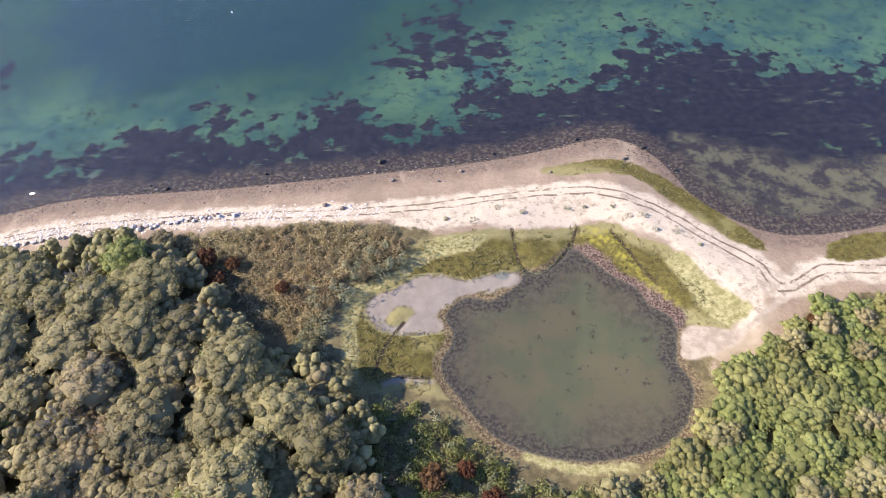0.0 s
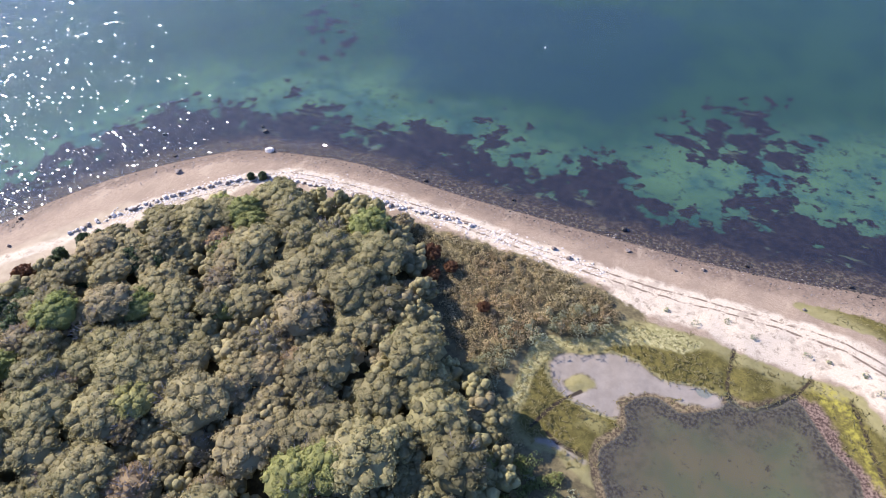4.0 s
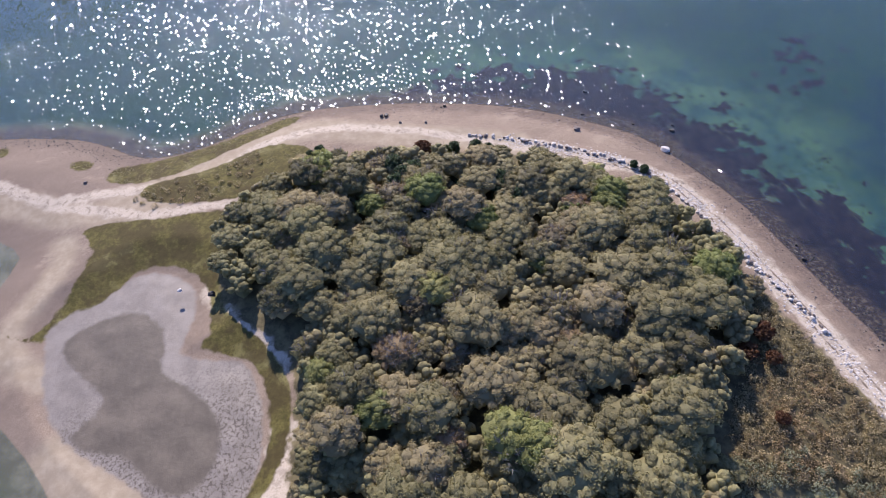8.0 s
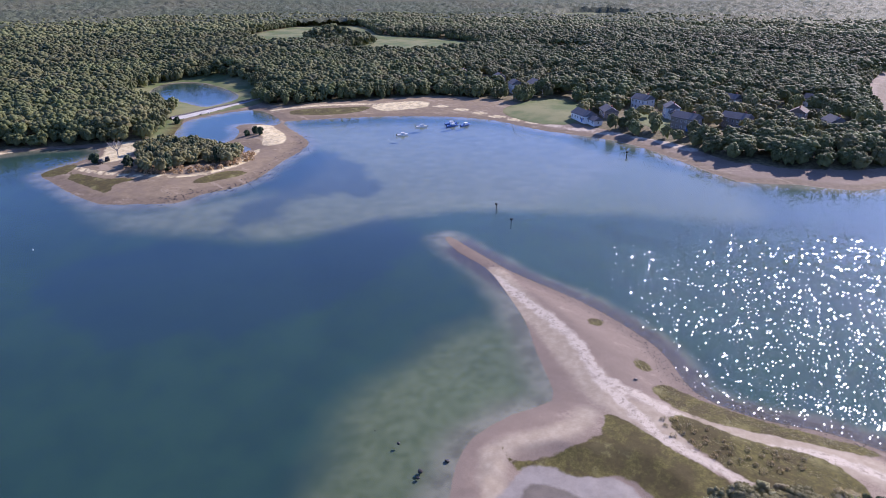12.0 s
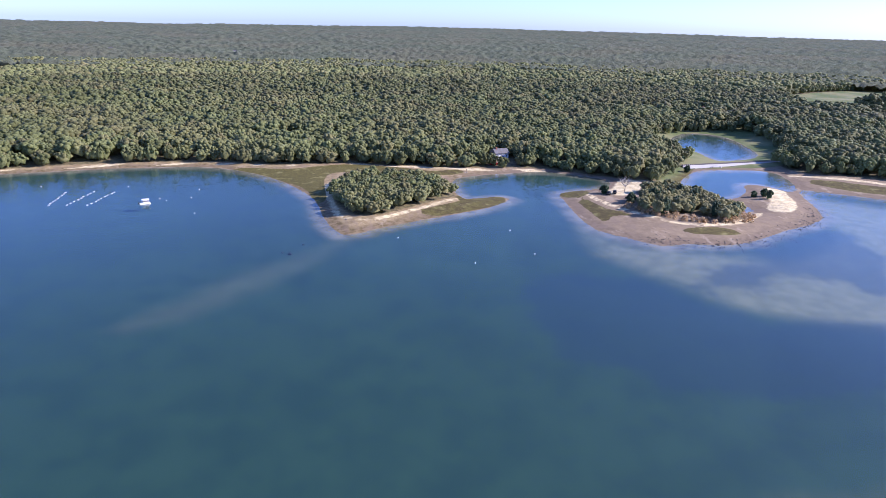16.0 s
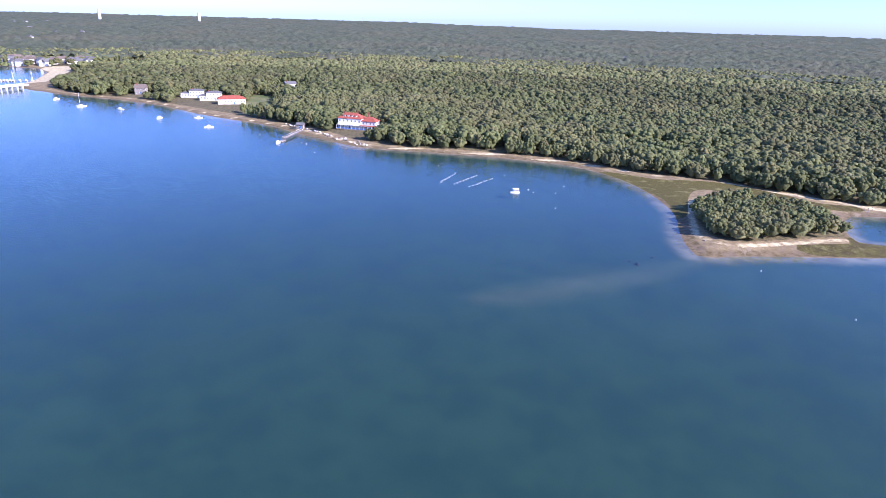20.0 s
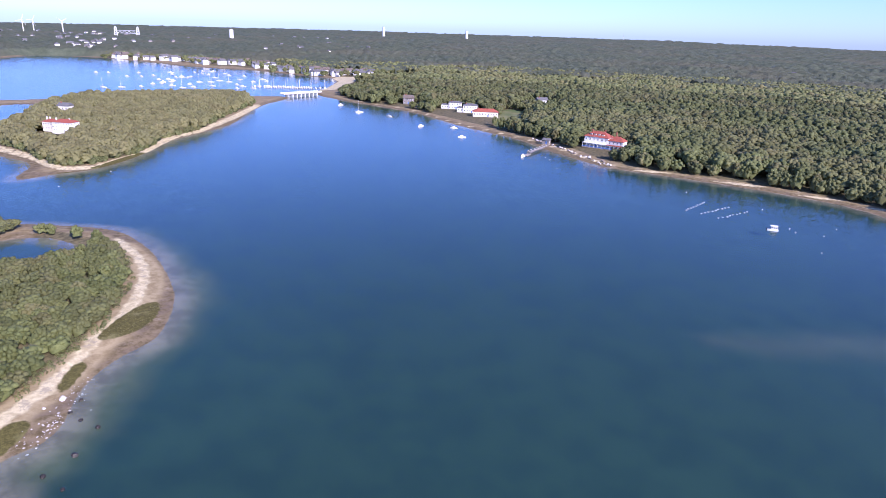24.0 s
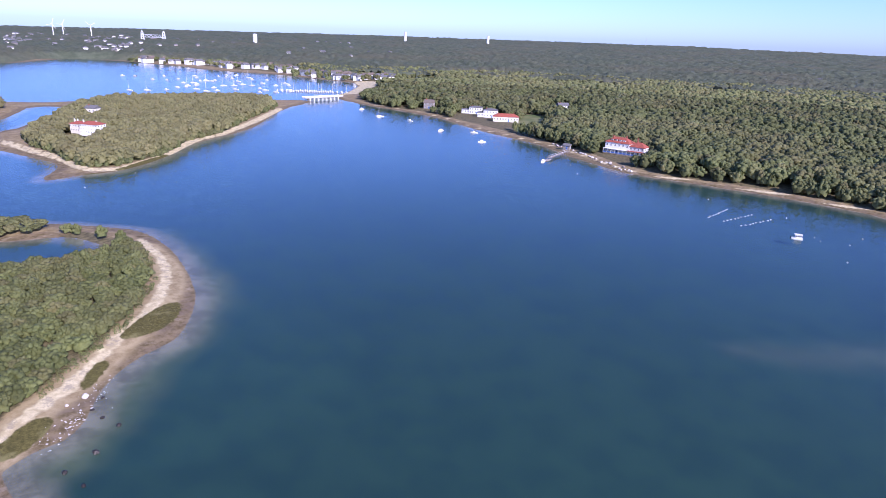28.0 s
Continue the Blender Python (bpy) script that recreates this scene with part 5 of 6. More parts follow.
thicket("scrub", scatter(SCRUB, 1.25, 61, 0.1, stray=0.6), 2.2, 1.0, 90, 0.13, M_scrub, "brown and olive coastal scrub behind the beach", 71, lobes=3)
thicket("bayberry_bushes", scatter(GREY_RIM, 1.9, 62, stray=0.5), 2.4, 1.3, 150, 0.13, M_grey, "grey-green bayberry bushes round the pond marsh", 72, lobes=3)
thicket("pond_side_shrubs", scatter(SOUTH_RIM, 1.7, 63, stray=0.6), 2.7, 1.4, 150, 0.14, M_green, "green shrubs along the pond's bank", 73, lobes=3)
thicket("grey_pond_shrubs", scatter(SOUTH_RIM, 3.6, 64, stray=0.5), 2.2, 1.6, 140, 0.13, M_grey, "pale grey shrubs scattered on the pond's bank", 74, lobes=3)
thicket("spit_bushes", scatter([(-107, -28), (-106, -16), (-109, -5), (-103, -4), (-99, -14), (-100, -27)], 2.4, 65), 1.6, 0.8, 40, 0.14, M_scrub, "low bushes on the sandy bank", 75)
thicket("beach_bushes", scatter([(-4, 65.5), (8, 66.5), (24, 66.5), (36, 61), (40, 55), (36, 55), (30, 62), (16, 63.5), (0, 63)], 3.6, 66), 1.3, 0.6, 40, 0.12, M_grey, "small grey bushes dotted on the white sand", 76)
thicket("head_shrubs", scatter([(150, -10), (168, -28), (184, -40), (208, -53), (226, -57), (226, -60), (206, -56), (182, -44), (166, -32), (147, -13)], 2.3, 67), 2.4, 1.4, 50, 0.22, M_wood, "green shrubs at the headland wood's edge", 77)
thicket("point_shrubs", scatter([(-120, -268), (-137, -250), (-162, -244), (-176, -255), (-176, -262), (-160, -252), (-138, -258), (-124, -274)], 4.0, 68), 4.0, 2.4, 40, 0.5, M_scrub, "brown shrubs along the sandy point", 78)
thicket("bank_shrubs", scatter([(-330, -98), (-331, -75), (-345, -50), (-352, -55), (-338, -78), (-337, -100)], 3.0, 69), 3.4, 1.8, 40, 0.45, M_green, "green shrubs on the low stony bank", 79)


def tufts(name, places, tall, label, seed):
    """Marsh grass: leaning blades in one mesh."""
    r = np.random.default_rng(seed)
    n = len(places)
    z = foot_of(places)
    foot = np.column_stack([places, z - 0.02])[:, None] + np.concatenate([r.normal(size=(n, 4, 2)) * 0.16, np.zeros((n, 4, 1))], -1)
    lean = np.concatenate([r.normal(size=(n, 4, 2)) * 2.0, np.full((n, 4, 1), 0.22)], -1) * tall * r.uniform(0.6, 1.2, (n, 4, 1))
    side = np.concatenate([r.normal(size=(n, 4, 2)), np.zeros((n, 4, 1))], -1)
    side = side / np.linalg.norm(side, axis=-1)[..., None] * 0.09
    v = np.stack([foot - side, foot + side, foot + lean], 2).reshape(-1, 3)
    ob = new(name, solid(name, v, np.arange(len(v)).reshape(-1, 3)))
    ob.data.materials.append(M_grass)
    return tagged(ob, label, "marsh grass", kind="stuff")


for i, (key, gap, tall) in enumerate((("pond_marsh", 0.75, 0.22), ("north_strip", 0.7, 0.25), ("east_patch", 0.7, 0.25), ("spit_strip", 0.7, 0.28), ("bank_grass", 0.8, 0.22), ("head_grass", 0.9, 0.22), ("islet_tail", 1.4, 0.28),
                                      ("point_foot", 1.4, 0.28), ("tuft_one", 0.5, 0.25), ("tuft_two", 0.5, 0.25))):
    q = scatter(MARSHES[key], gap, 80 + i, 0.0, 40, 3, 0.9)
    q = q[(shore_field(q) > 0.4) & (region(q, DEAD_MARSH, 20, 3) < 0) & (region(q, LOBE, 20, 3) < 0.3) & (region(q, MUD, 20, 3) < 0.3)]
    tufts("marsh_grass", q, tall, "golden-olive marsh grass on wet ground", 90 + i)

# ---- stones ----
def stone_mesh(seed, flat=0.7, detail=2):
    bm = bmesh.new()
    bmesh.ops.create_icosphere(bm, subdivisions=detail, radius=0.5)
    r = random.Random(seed)
    for _ in range(7):
        n = Vector((r.gauss(0, 1), r.gauss(0, 1), r.gauss(0, 1))).normalized()
        d = r.uniform(0.26, 0.42)
        for v in bm.verts:
            over = v.co.dot(n) - d
            if over > 0:
                v.co -= n * over
    for v in bm.verts:
        v.co += Vector((r.uniform(-1, 1), r.uniform(-1, 1), r.uniform(-1, 1))) * 0.018
        v.co.z *= flat
    me = bpy.data.meshes.new("boulder")
    bm.to_mesh(me)
    bm.free()
    return me


STONES = {}
for key, mat in (("grey", M_rock), ("pale", M_pale_rock), ("wet", M_wet_rock)):
    STONES[key] = [stone_mesh(5 + i, 0.62 + 0.07 * i) for i in range(4)]
    for me in STONES[key]:
        me.materials.append(mat)


def boulder(x, y, size, key="grey", group="", label="", sink=0.25, z=None):
    ob = new("boulder", STONES[key][int(rng.integers(0, 4))])
    z = height_at(x, y) if z is None else z
    k = size * rng.uniform(0.85, 1.15)
    ob.matrix_basis = pose(x, y, z + size * (0.32 - sink), 0, 0, rng.uniform(0, 360)) @ Matrix.Diagonal((size, k, size * 0.95, 1))
    words = {"grey": "rough grey granite boulder on the beach", "pale": "pale sunlit granite boulder on the shingle", "wet": "dark weed-covered boulder at the water's edge"}
    return tagged(ob, label or words[key], "boulder", group)


boulder(-80, 71, 2.1, "pale", label="large white-topped boulder at the tide line", z=0.1)
for x, y, s, k in ((-8, 74, 1.0, "grey"), (-19, 69, 1.0, "grey"), (-16, 68, 0.9, "grey"), (-10, 79, 1.1, "wet"), (25, 81, 0.8, "wet"), (32, 75, 0.8, "grey"), (19, 73, 0.6, "grey"), (4, 75, 0.8, "grey"), (-47, 76, 0.9, "wet"),
                   (0, 73, 0.6, "grey"), (-92, 58, 1.3, "grey"), (-112, 23, 1.2, "wet"), (-108, 25, 0.7, "grey"), (-106, 30, 0.7, "grey"), (-111, 36, 0.9, "wet"), (-105, 67, 1.0, "wet"), (-85, 76, 1.2, "wet"), (-87, 77.5, 0.9, "wet"),
                   (-113, -38, 0.8, "grey"), (-77, -22, 0.8, "pale"), (-74, -17, 1.5, "wet"), (-112, 22, 1.1, "wet"), (-97, 62, 0.8, "wet"), (-90, 70, 0.7, "wet"), (-50, 77, 0.6, "wet"), (-30, 78, 0.7, "wet"), (10, 79, 0.7, "wet"),
                   (36, 78, 0.8, "wet"), (40, 72, 0.7, "wet"), (150, -12, 1.5, "pale"), (153, -13, 1.1, "pale"), (143, -21, 1.8, "pale"), (141, -17, 0.9, "pale"), (141, -24, 1.0, "wet"), (137, -21, 1.0, "wet"), (133, -22, 1.2, "wet"),
                   (28, -227, 1.6, "wet"), (24, -236, 1.2, "wet"), (31, -229, 1.0, "wet"), (8, -262, 1.0, "grey"), (-69, -72, 0.4, "wet")):
    boulder(x, y, s, k, "boulders of the shore", sink=0.12)
for x, y, s in ((-65, -57, 1.2), (-63.6, -56.4, 0.8), (-70, -55, 0.9), (-68, -65, 0.7), (-35, -61, 0.8), (-33, -58, 0.6), (118, -12, 1.2), (121, -18, 1.4), (128, -24, 1.2), (112, -14, 1.0)):
    boulder(x, y, s, "wet", "rocks in the shallows", "dark mussel-covered rock standing in shallow water", z=-0.15, sink=0.1)
WALL_LINES = [[(-57, 65.8), (-50, 66.8), (-44, 67.4), (-38, 68.2), (-33, 68.6)], [(-98, 37), (-90, 49), (-82, 58), (-75, 63.5), (-66, 65.2), (-58, 65.8)]]
for line, gap in zip(WALL_LINES, (0.5, 0.6)):
    pts = smooth_line(line, False, 0.6)
    run = np.append(0, np.cumsum(np.linalg.norm(np.diff(pts, axis=0), axis=1)))
    for d in np.arange(0, run[-1], gap):
        x, y = np.interp(d, run, pts[:, 0]), np.interp(d, run, pts[:, 1])
        boulder(x + rng.normal() * 0.25, y + rng.normal() * 0.3, rng.uniform(0.45, 1.0), "grey" if rng.random() < 0.35 else "pale", "stones of the old seawall", "grey boulder tumbled from an old seawall", sink=0.1)
for k in range(46):
    u = rng.random()
    x, y = np.interp(u, (0, 0.5, 1), (225, 275, 320)), np.interp(u, (0, 0.5, 1), (-353, -372, -388))
    boulder(x + rng.normal(), y + rng.normal() * 1.4, rng.uniform(1.2, 2.4), "pale" if k % 3 else "grey", "stones of the mansion's revetment", "pale boulder in a stone revetment under the mansion", sink=0.1)
for k in range(26):
    boulder(-326 + rng.normal() * 2 - k * 0.6, -95 + k * 1.9, rng.uniform(1.0, 2.0), "grey", "stones of the west bank", "grey boulder on a low stony bank", sink=0.1)


def pebbles(name, line, spread, count, low, high, material, label, seed):
    """Small beach stones in one mesh."""
    r = np.random.default_rng(seed)
    pts = smooth_line(line, False, 2)
    i = r.integers(0, len(pts) - 1, count)
    p = pts[i] + (pts[i + 1] - pts[i]) * r.random((count, 1)) + r.normal(size=(count, 2)) * spread
    z = foot_of(p)
    s = r.uniform(low, high, (count, 1)) * r.uniform(0.4, 1, (count, 1))
    octa = np.array([(1, 0, 0), (0, 1, 0), (-1, 0, 0), (0, -1, 0), (0, 0, 0.7)]) * 0.6
    v = np.column_stack([p, z])[:, None] + octa[None] * s[:, None] * r.uniform(0.7, 1.3, (count, 5, 1))
    f = np.array([(0, 1, 4), (1, 2, 4), (2, 3, 4), (3, 0, 4)])[None] + (np.arange(count) * 5)[:, None, None]
    ob = new(name, solid(name, v.reshape(-1, 3), f.reshape(-1, 3)))
    ob.data.materials.append(material)
    return tagged(ob, label, "pebbles", kind="stuff")


pebbles("beach_stones", [(-120, 4), (-112, 30), (-100, 52), (-84, 67), (-60, 73), (-30, 74), (0, 75), (28, 78), (38, 72)], 1.4, 2600, 0.12, 0.42, M_rock, "grey-brown shingle scattered along the tide line", 101)
pebbles("weedy_stones", [(-118, 20), (-106, 50), (-86, 70), (-60, 76), (-30, 77), (0, 78), (30, 82), (42, 70), (58, 60)], 1.6, 2200, 0.15, 0.5, M_wet_rock, "dark weedy stones at the low-water line", 102)
pebbles("pale_stones", [(-94, 42), (-80, 60), (-66, 67), (-40, 68), (-10, 67)], 1.0, 2600, 0.15, 0.55, M_pale_rock, "pale stones on the upper beach", 103)
pebbles("head_stones", [(128, -10), (137, -19), (150, -28)], 1.3, 130, 0.2, 0.6, M_pale_rock, "pale stones on the headland's flat", 104)
pebbles("spit_stones", [(-146, -98), (-140, -68), (-131, -45), (-120, -30), (-119, -12), (-121, 4)], 1.5, 1200, 0.15, 0.45, M_wet_rock, "dark shingle along the spit", 105)
pebbles("point_stones", [(-112, -230), (-140, -221), (-165, -226), (-190, -242), (-215, -268)], 3.0, 700, 0.4, 1.1, M_wet_rock, "dark rocks along the sandy point", 106)


# ---- houses ----
def window_meshes():
    bm = bmesh.new()
    for dx, dz, sx, sz in ((0, 0.72, 1.2, 0.1), (0, -0.72, 1.3, 0.12), (-0.52, 0, 0.12, 1.4), (0.52, 0, 0.12, 1.4), (0, 0, 0.06, 1.4), (0, 0, 1.0, 0.06)):
        box(bm, dx, 0, dz - sz / 2, sx, 0.14, sz)
    frame_me = bpy.data.meshes.new("window")
    bm.to_mesh(frame_me)
    bm.free()
    bm = bmesh.new()
    box(bm, 0, 0.0, -0.7, 1.0, 0.05, 1.4)
    pane_me = bpy.data.meshes.new("pane")
    bm.to_mesh(pane_me)
    bm.free()
    frame_me.materials.append(M_white), pane_me.materials.append(M_glass)
    return frame_me, pane_me


WINDOW_ME, PANE_ME = window_meshes()


def add_window(parent, x, y, z, turn, s=1.0):
    w = new("window", WINDOW_ME)
    w.parent = parent
    w.matrix_basis = pose(x, y, z, 0, 0, turn) @ Matrix.Diagonal((s, 1, s, 1))
    p = new("pane", PANE_ME)
    p.parent = w


def roof_mesh(bm, w, d, z, rise, hip, over=0.5, thick=0.22):
    """A gable or hip roof of some thickness over a w x d box."""
    a, b = w / 2 + over, d / 2 + over
    run = b if hip else 0.0
    top = [(-a + run, 0, z + rise), (a - run, 0, z + rise)]
    low = [(-a, -b, z), (a, -b, z), (a, b, z), (-a, b, z)]
    v = [bm.verts.new(c) for c in low + top] + [bm.verts.new((x, y, zz - thick)) for x, y, zz in low]
    for f in ((0, 1, 5, 4), (2, 3, 4, 5), (1, 2, 5), (3, 0, 4), (0, 6, 7, 1), (1, 7, 8, 2), (2, 8, 9, 3), (3, 9, 6, 0), (9, 8, 7, 6)):
        bm.faces.new([v[i] for i in f])
    return bm


def wing(parent, x, y, w, d, h, wall_mat, roof_mat, rise, hip, storeys, gap=2.6, skip_back=False, size=1.0):
    """A block of a house at x, y of its plan: walls, roof and windows as parts."""
    bm = bmesh.new()
    box(bm, x, y, -1.5, w, d, h + 1.5)
    part("wall", bm, wall_mat, parent)
    bm = roof_mesh(bmesh.new(), w, d, h + 0.22, rise, hip)
    bmesh.ops.translate(bm, verts=bm.verts, vec=(x, y, 0))
    part("roof", bm, roof_mat, parent)
    for k in range(storeys):
        z = (k + 0.55) * h / storeys
        n = max(1, int(w / gap))
        for i in range(n):
            for side in (-1, 1):
                add_window(parent, x + (i + 0.5 - n / 2) * w / n, y + side * (d / 2 + 0.03), z, 0, size)
        m = max(1, int(d / (gap * 1.3)))
        for i in range(m):
            for side in (-1, 1):
                add_window(parent, x + side * (w / 2 + 0.03), y + (i + 0.5 - m / 2) * d / m, z, 90, size)


def chimney(parent, x, y, z, tall, mat=None):
    bm = bmesh.new()
    box(bm, x, y, z, 0.9, 0.7, tall)
    box(bm, x, y, z + tall, 1.1, 0.9, 0.2)
    part("chimney", bm, mat or M_brick, parent)


def door(parent, x, y, turn=0):
    bm = bmesh.new()
    box(bm, x, y, 0, 1.1, 0.16, 2.1, 0.02, turn)
    part("door", bm, M_blue_trim, parent)


def house(x, y, turn, w, d, h, storeys, wall_mat, roof_mat, label, hip=False, rise=2.4, annex=0.0, group="", name="house", stacks=1):
    ob = base(name, x, y, height_at(x, y) + 0.1, turn, label, "house", group)
    wing(ob, 0, 0, w, d, h, wall_mat, roof_mat, rise, hip, storeys)
    if annex:
        wing(ob, w / 2 + annex / 2 - 0.2, 0.6, annex, d * 0.7, h * 0.62, wall_mat, roof_mat, rise * 0.7, hip, 1)
    for k in range(stacks):
        chimney(ob, w * (0.3 - 0.6 * k), 0.5, h + rise * 0.4, rise * 0.9)
    door(ob, 0.3 * w, -d / 2 - 0.06)
    door(ob, -0.1 * w, d / 2 + 0.06)
    return ob


# the mansion with its red roof, veranda and dormers
mansion = base("mansion", 260, -398, height_at(260, -398) + 0.4, 12, "white mansion with a red roof, dormers and a blue-shaded veranda", "mansion")
wing(mansion, 5, 0, 18, 10, 7.2, M_white, M_red_roof, 3.6, True, 2)
wing(mansion, -9.5, 0.5, 11, 8, 5.8, M_white, M_red_roof, 3.0, True, 2)
for k in range(4):
    bm = box(bmesh.new(), 0.5 + 3 * k, 2.9, 8.0, 1.5, 2.0, 1.5)
    part("dormer", bm, M_white, mansion)
    bm = roof_mesh(bmesh.new(), 1.5, 2.0, 9.6, 0.7, False, 0.2, 0.12)
    bmesh.ops.translate(bm, verts=bm.verts, vec=(0.5 + 3 * k, 2.9, 0))
    part("dormer_roof", bm, M_red_roof, mansion)
    add_window(mansion, 0.5 + 3 * k, 3.95, 8.8, 0, 0.7)
for x, w in ((5, 18), (-10, 13)):
    part("veranda_roof", box(bmesh.new(), x, 6.9, 2.9, w, 3.6, 0.25, 0.05), M_red_roof if x < 0 else M_white, mansion)
    part("veranda_floor", box(bmesh.new(), x, 6.9, -0.4, w, 3.6, 0.5), M_timber, mansion)
    for i in range(int(w / 3) + 1):
        part("veranda_post", box(bmesh.new(), x - w / 2 + 0.3 + i * (w - 0.6) / int(w / 3), 8.5, 0.1, 0.28, 0.28, 2.8), M_white, mansion)
    part("railing", box(bmesh.new(), x, 8.5, 0.3, w, 0.12, 0.8), M_blue_trim, mansion)
for x, y in ((10, 1), (1, -1), (-8, 0)):
    chimney(mansion, x, y, 8.5, 3.2)
door(mansion, 5, 5.06)

# the villa on the island
villa = base("villa", 502, -102, height_at(502, -102) + 2.2, 36, "white three-storey villa with red tiled hip roofs", "villa")
wing(villa, -5, 0, 17, 10, 9.0, M_white, M_red_roof, 2.6, True, 3, 2.4)
wing(villa, 9.5, -2, 12, 9, 8.0, M_cream, M_red_roof, 2.4, True, 2, 2.4)
part("terrace", box(bmesh.new(), -6, 7.5, -1.5, 12, 5, 2.6, 0.05), M_white, villa)
for x, y in ((-9, 0), (3.5, 0), (11, -2), (14, -2)):
    chimney(villa, x, y, 9.0, 3.2, M_white)
door(villa, -5, 5.06)
villa.scale = (0.84, 0.84, 0.7)

house(428, -446, 47, 24, 9, 4.6, 1, M_cream, M_red_roof, "long cream house with a bright orange-red roof", True, 2.6, 0, "", "bungalow", 2)
house(487, -462, 40, 13, 9, 6.4, 2, M_white, M_grey_roof, "white flat-fronted house on a green lawn", True, 1.4, 8, "houses of the south shore")
house(459, -456, 45, 14, 10, 6.8, 2, M_white, M_grey_roof, "large white shore house with many windows", True, 1.6, 6, "houses of the south shore")
house(464, -574, 60, 12, 9, 6.2, 2, M_white, M_grey_roof, "white house high in the wood", False, 2.6, 7, "houses of the south shore")
house(543, -445, 35, 10, 9, 6.0, 2, M_shingle, M_brown_roof, "brown shingled cottage by the beach", False, 3.2, 0, "houses of the south shore")
house(-85, -388, 15, 9, 7, 3.4, 1, M_white, M_grey_roof, "small grey-roofed cottage where the lane meets the shore", False, 2.4, 0, "", "cottage")
for i, (x, y, turn, w, d, h, st, wm, rm, an, words) in enumerate((
        (-338, -165, 60, 14, 8, 3.4, 1, M_white, M_grey_roof, 7, "low white beach house with a grey roof"),
        (-356, -158, 40, 12, 8, 3.4, 1, M_shingle, M_grey_roof, 0, "low shingled house behind the beach"),
        (-392, -152, 70, 11, 9, 6.0, 2, M_white, M_grey_roof, 0, "white two-storey house on a lawn"),
        (-376, -128, 30, 9, 8, 5.8, 2, M_white, M_grey_roof, 5, "white gabled house near the bank"),
        (-349, -110, 75, 13, 9, 6.2, 2, M_shingle, M_grey_roof, 0, "grey shingled house with a long grey roof"),
        (-371, -90, 80, 14, 9, 5.0, 2, M_shingle, M_grey_roof, 6, "wide shingled house above the stony bank"),
        (-393, -247, 50, 10, 8, 6.2, 2, M_white, M_grey_roof, 0, "white house with a porch by the meadow"),
        (-405, -237, 55, 12, 9, 6.0, 2, M_white, M_grey_roof, 5, "white house with tall windows by the meadow"),
        (-414, -275, 45, 9, 8, 6.0, 2, M_shingle, M_grey_roof, 0, "shingled house among shade trees"),
        (-388, -331, 40, 10, 8, 6.0, 2, M_white, M_grey_roof, 0, "white house half hidden by trees"),
        (-400, -315, 42, 10, 8, 5.6, 2, M_shingle, M_brown_roof, 0, "shingled house half hidden by trees"),
        (-343, -368, 30, 11, 9, 6.2, 2, M_shingle, M_grey_roof, 0, "gabled shingled house half hidden by trees"),
        (-359, -355, 32, 12, 9, 6.2, 2, M_white, M_brown_roof, 4, "white-trimmed house half hidden by trees"),
        (-376, -341, 35, 8, 7, 5.0, 1, M_white, M_grey_roof, 0, "small white house half hidden by trees"),
        (-415, -310, 40, 9, 8, 6.0, 2, M_white, M_grey_roof, 0, "white house half hidden by trees"),
        (-329, -587, 25, 14, 10, 5.0, 1, M_shingle, M_grey_roof, 0, "grey steep-roofed house across the pond"),
        (-304, -577, 20, 12, 8, 4.0, 1, M_white, M_grey_roof, 0, "white house across the pond"),
        (-430, -110, 70, 11, 8, 5.6, 2, M_white, M_grey_roof, 0, "white house in the tree-shaded village"),
        (-452, -160, 60, 10, 8, 5.6, 2, M_shingle, M_grey_roof, 0, "shingled house in the tree-shaded village"),
        (-440, -60, 80, 11, 8, 5.6, 2, M_white, M_brown_roof, 0, "white house in the tree-shaded village"),
        (-404, -66, 0, 9, 8, 5.8, 2, M_shingle, M_brown_roof, 0, "weathered shingled house among the village trees"),
        (-387, -46, 37, 10, 8, 5.8, 2, M_white, M_grey_roof, 4, "white clapboard house among the village trees"),
        (-454, -67, 74, 11, 8, 5.8, 2, M_white, M_brown_roof, 0, "white clapboard house among the village trees"))):
    house(x, y, turn, w, d, h, st, wm, rm, words, False, 2.6, an, "houses of the west shore")

# small buildings by the water
house(300, -381, 20, 5, 4, 2.8, 1, M_shingle, M_grey_roof, "small grey boathouse at the head of the pier", False, 1.4, 0, "", "boathouse", 0)
house(584, -124, 40, 9, 7, 9.0, 2, M_cream, M_grey_roof, "pale house roof among the villa island's trees", False, 2.2, 0, "", "house", 1)

# the harbour town, seen far off across the water
town_trees = []
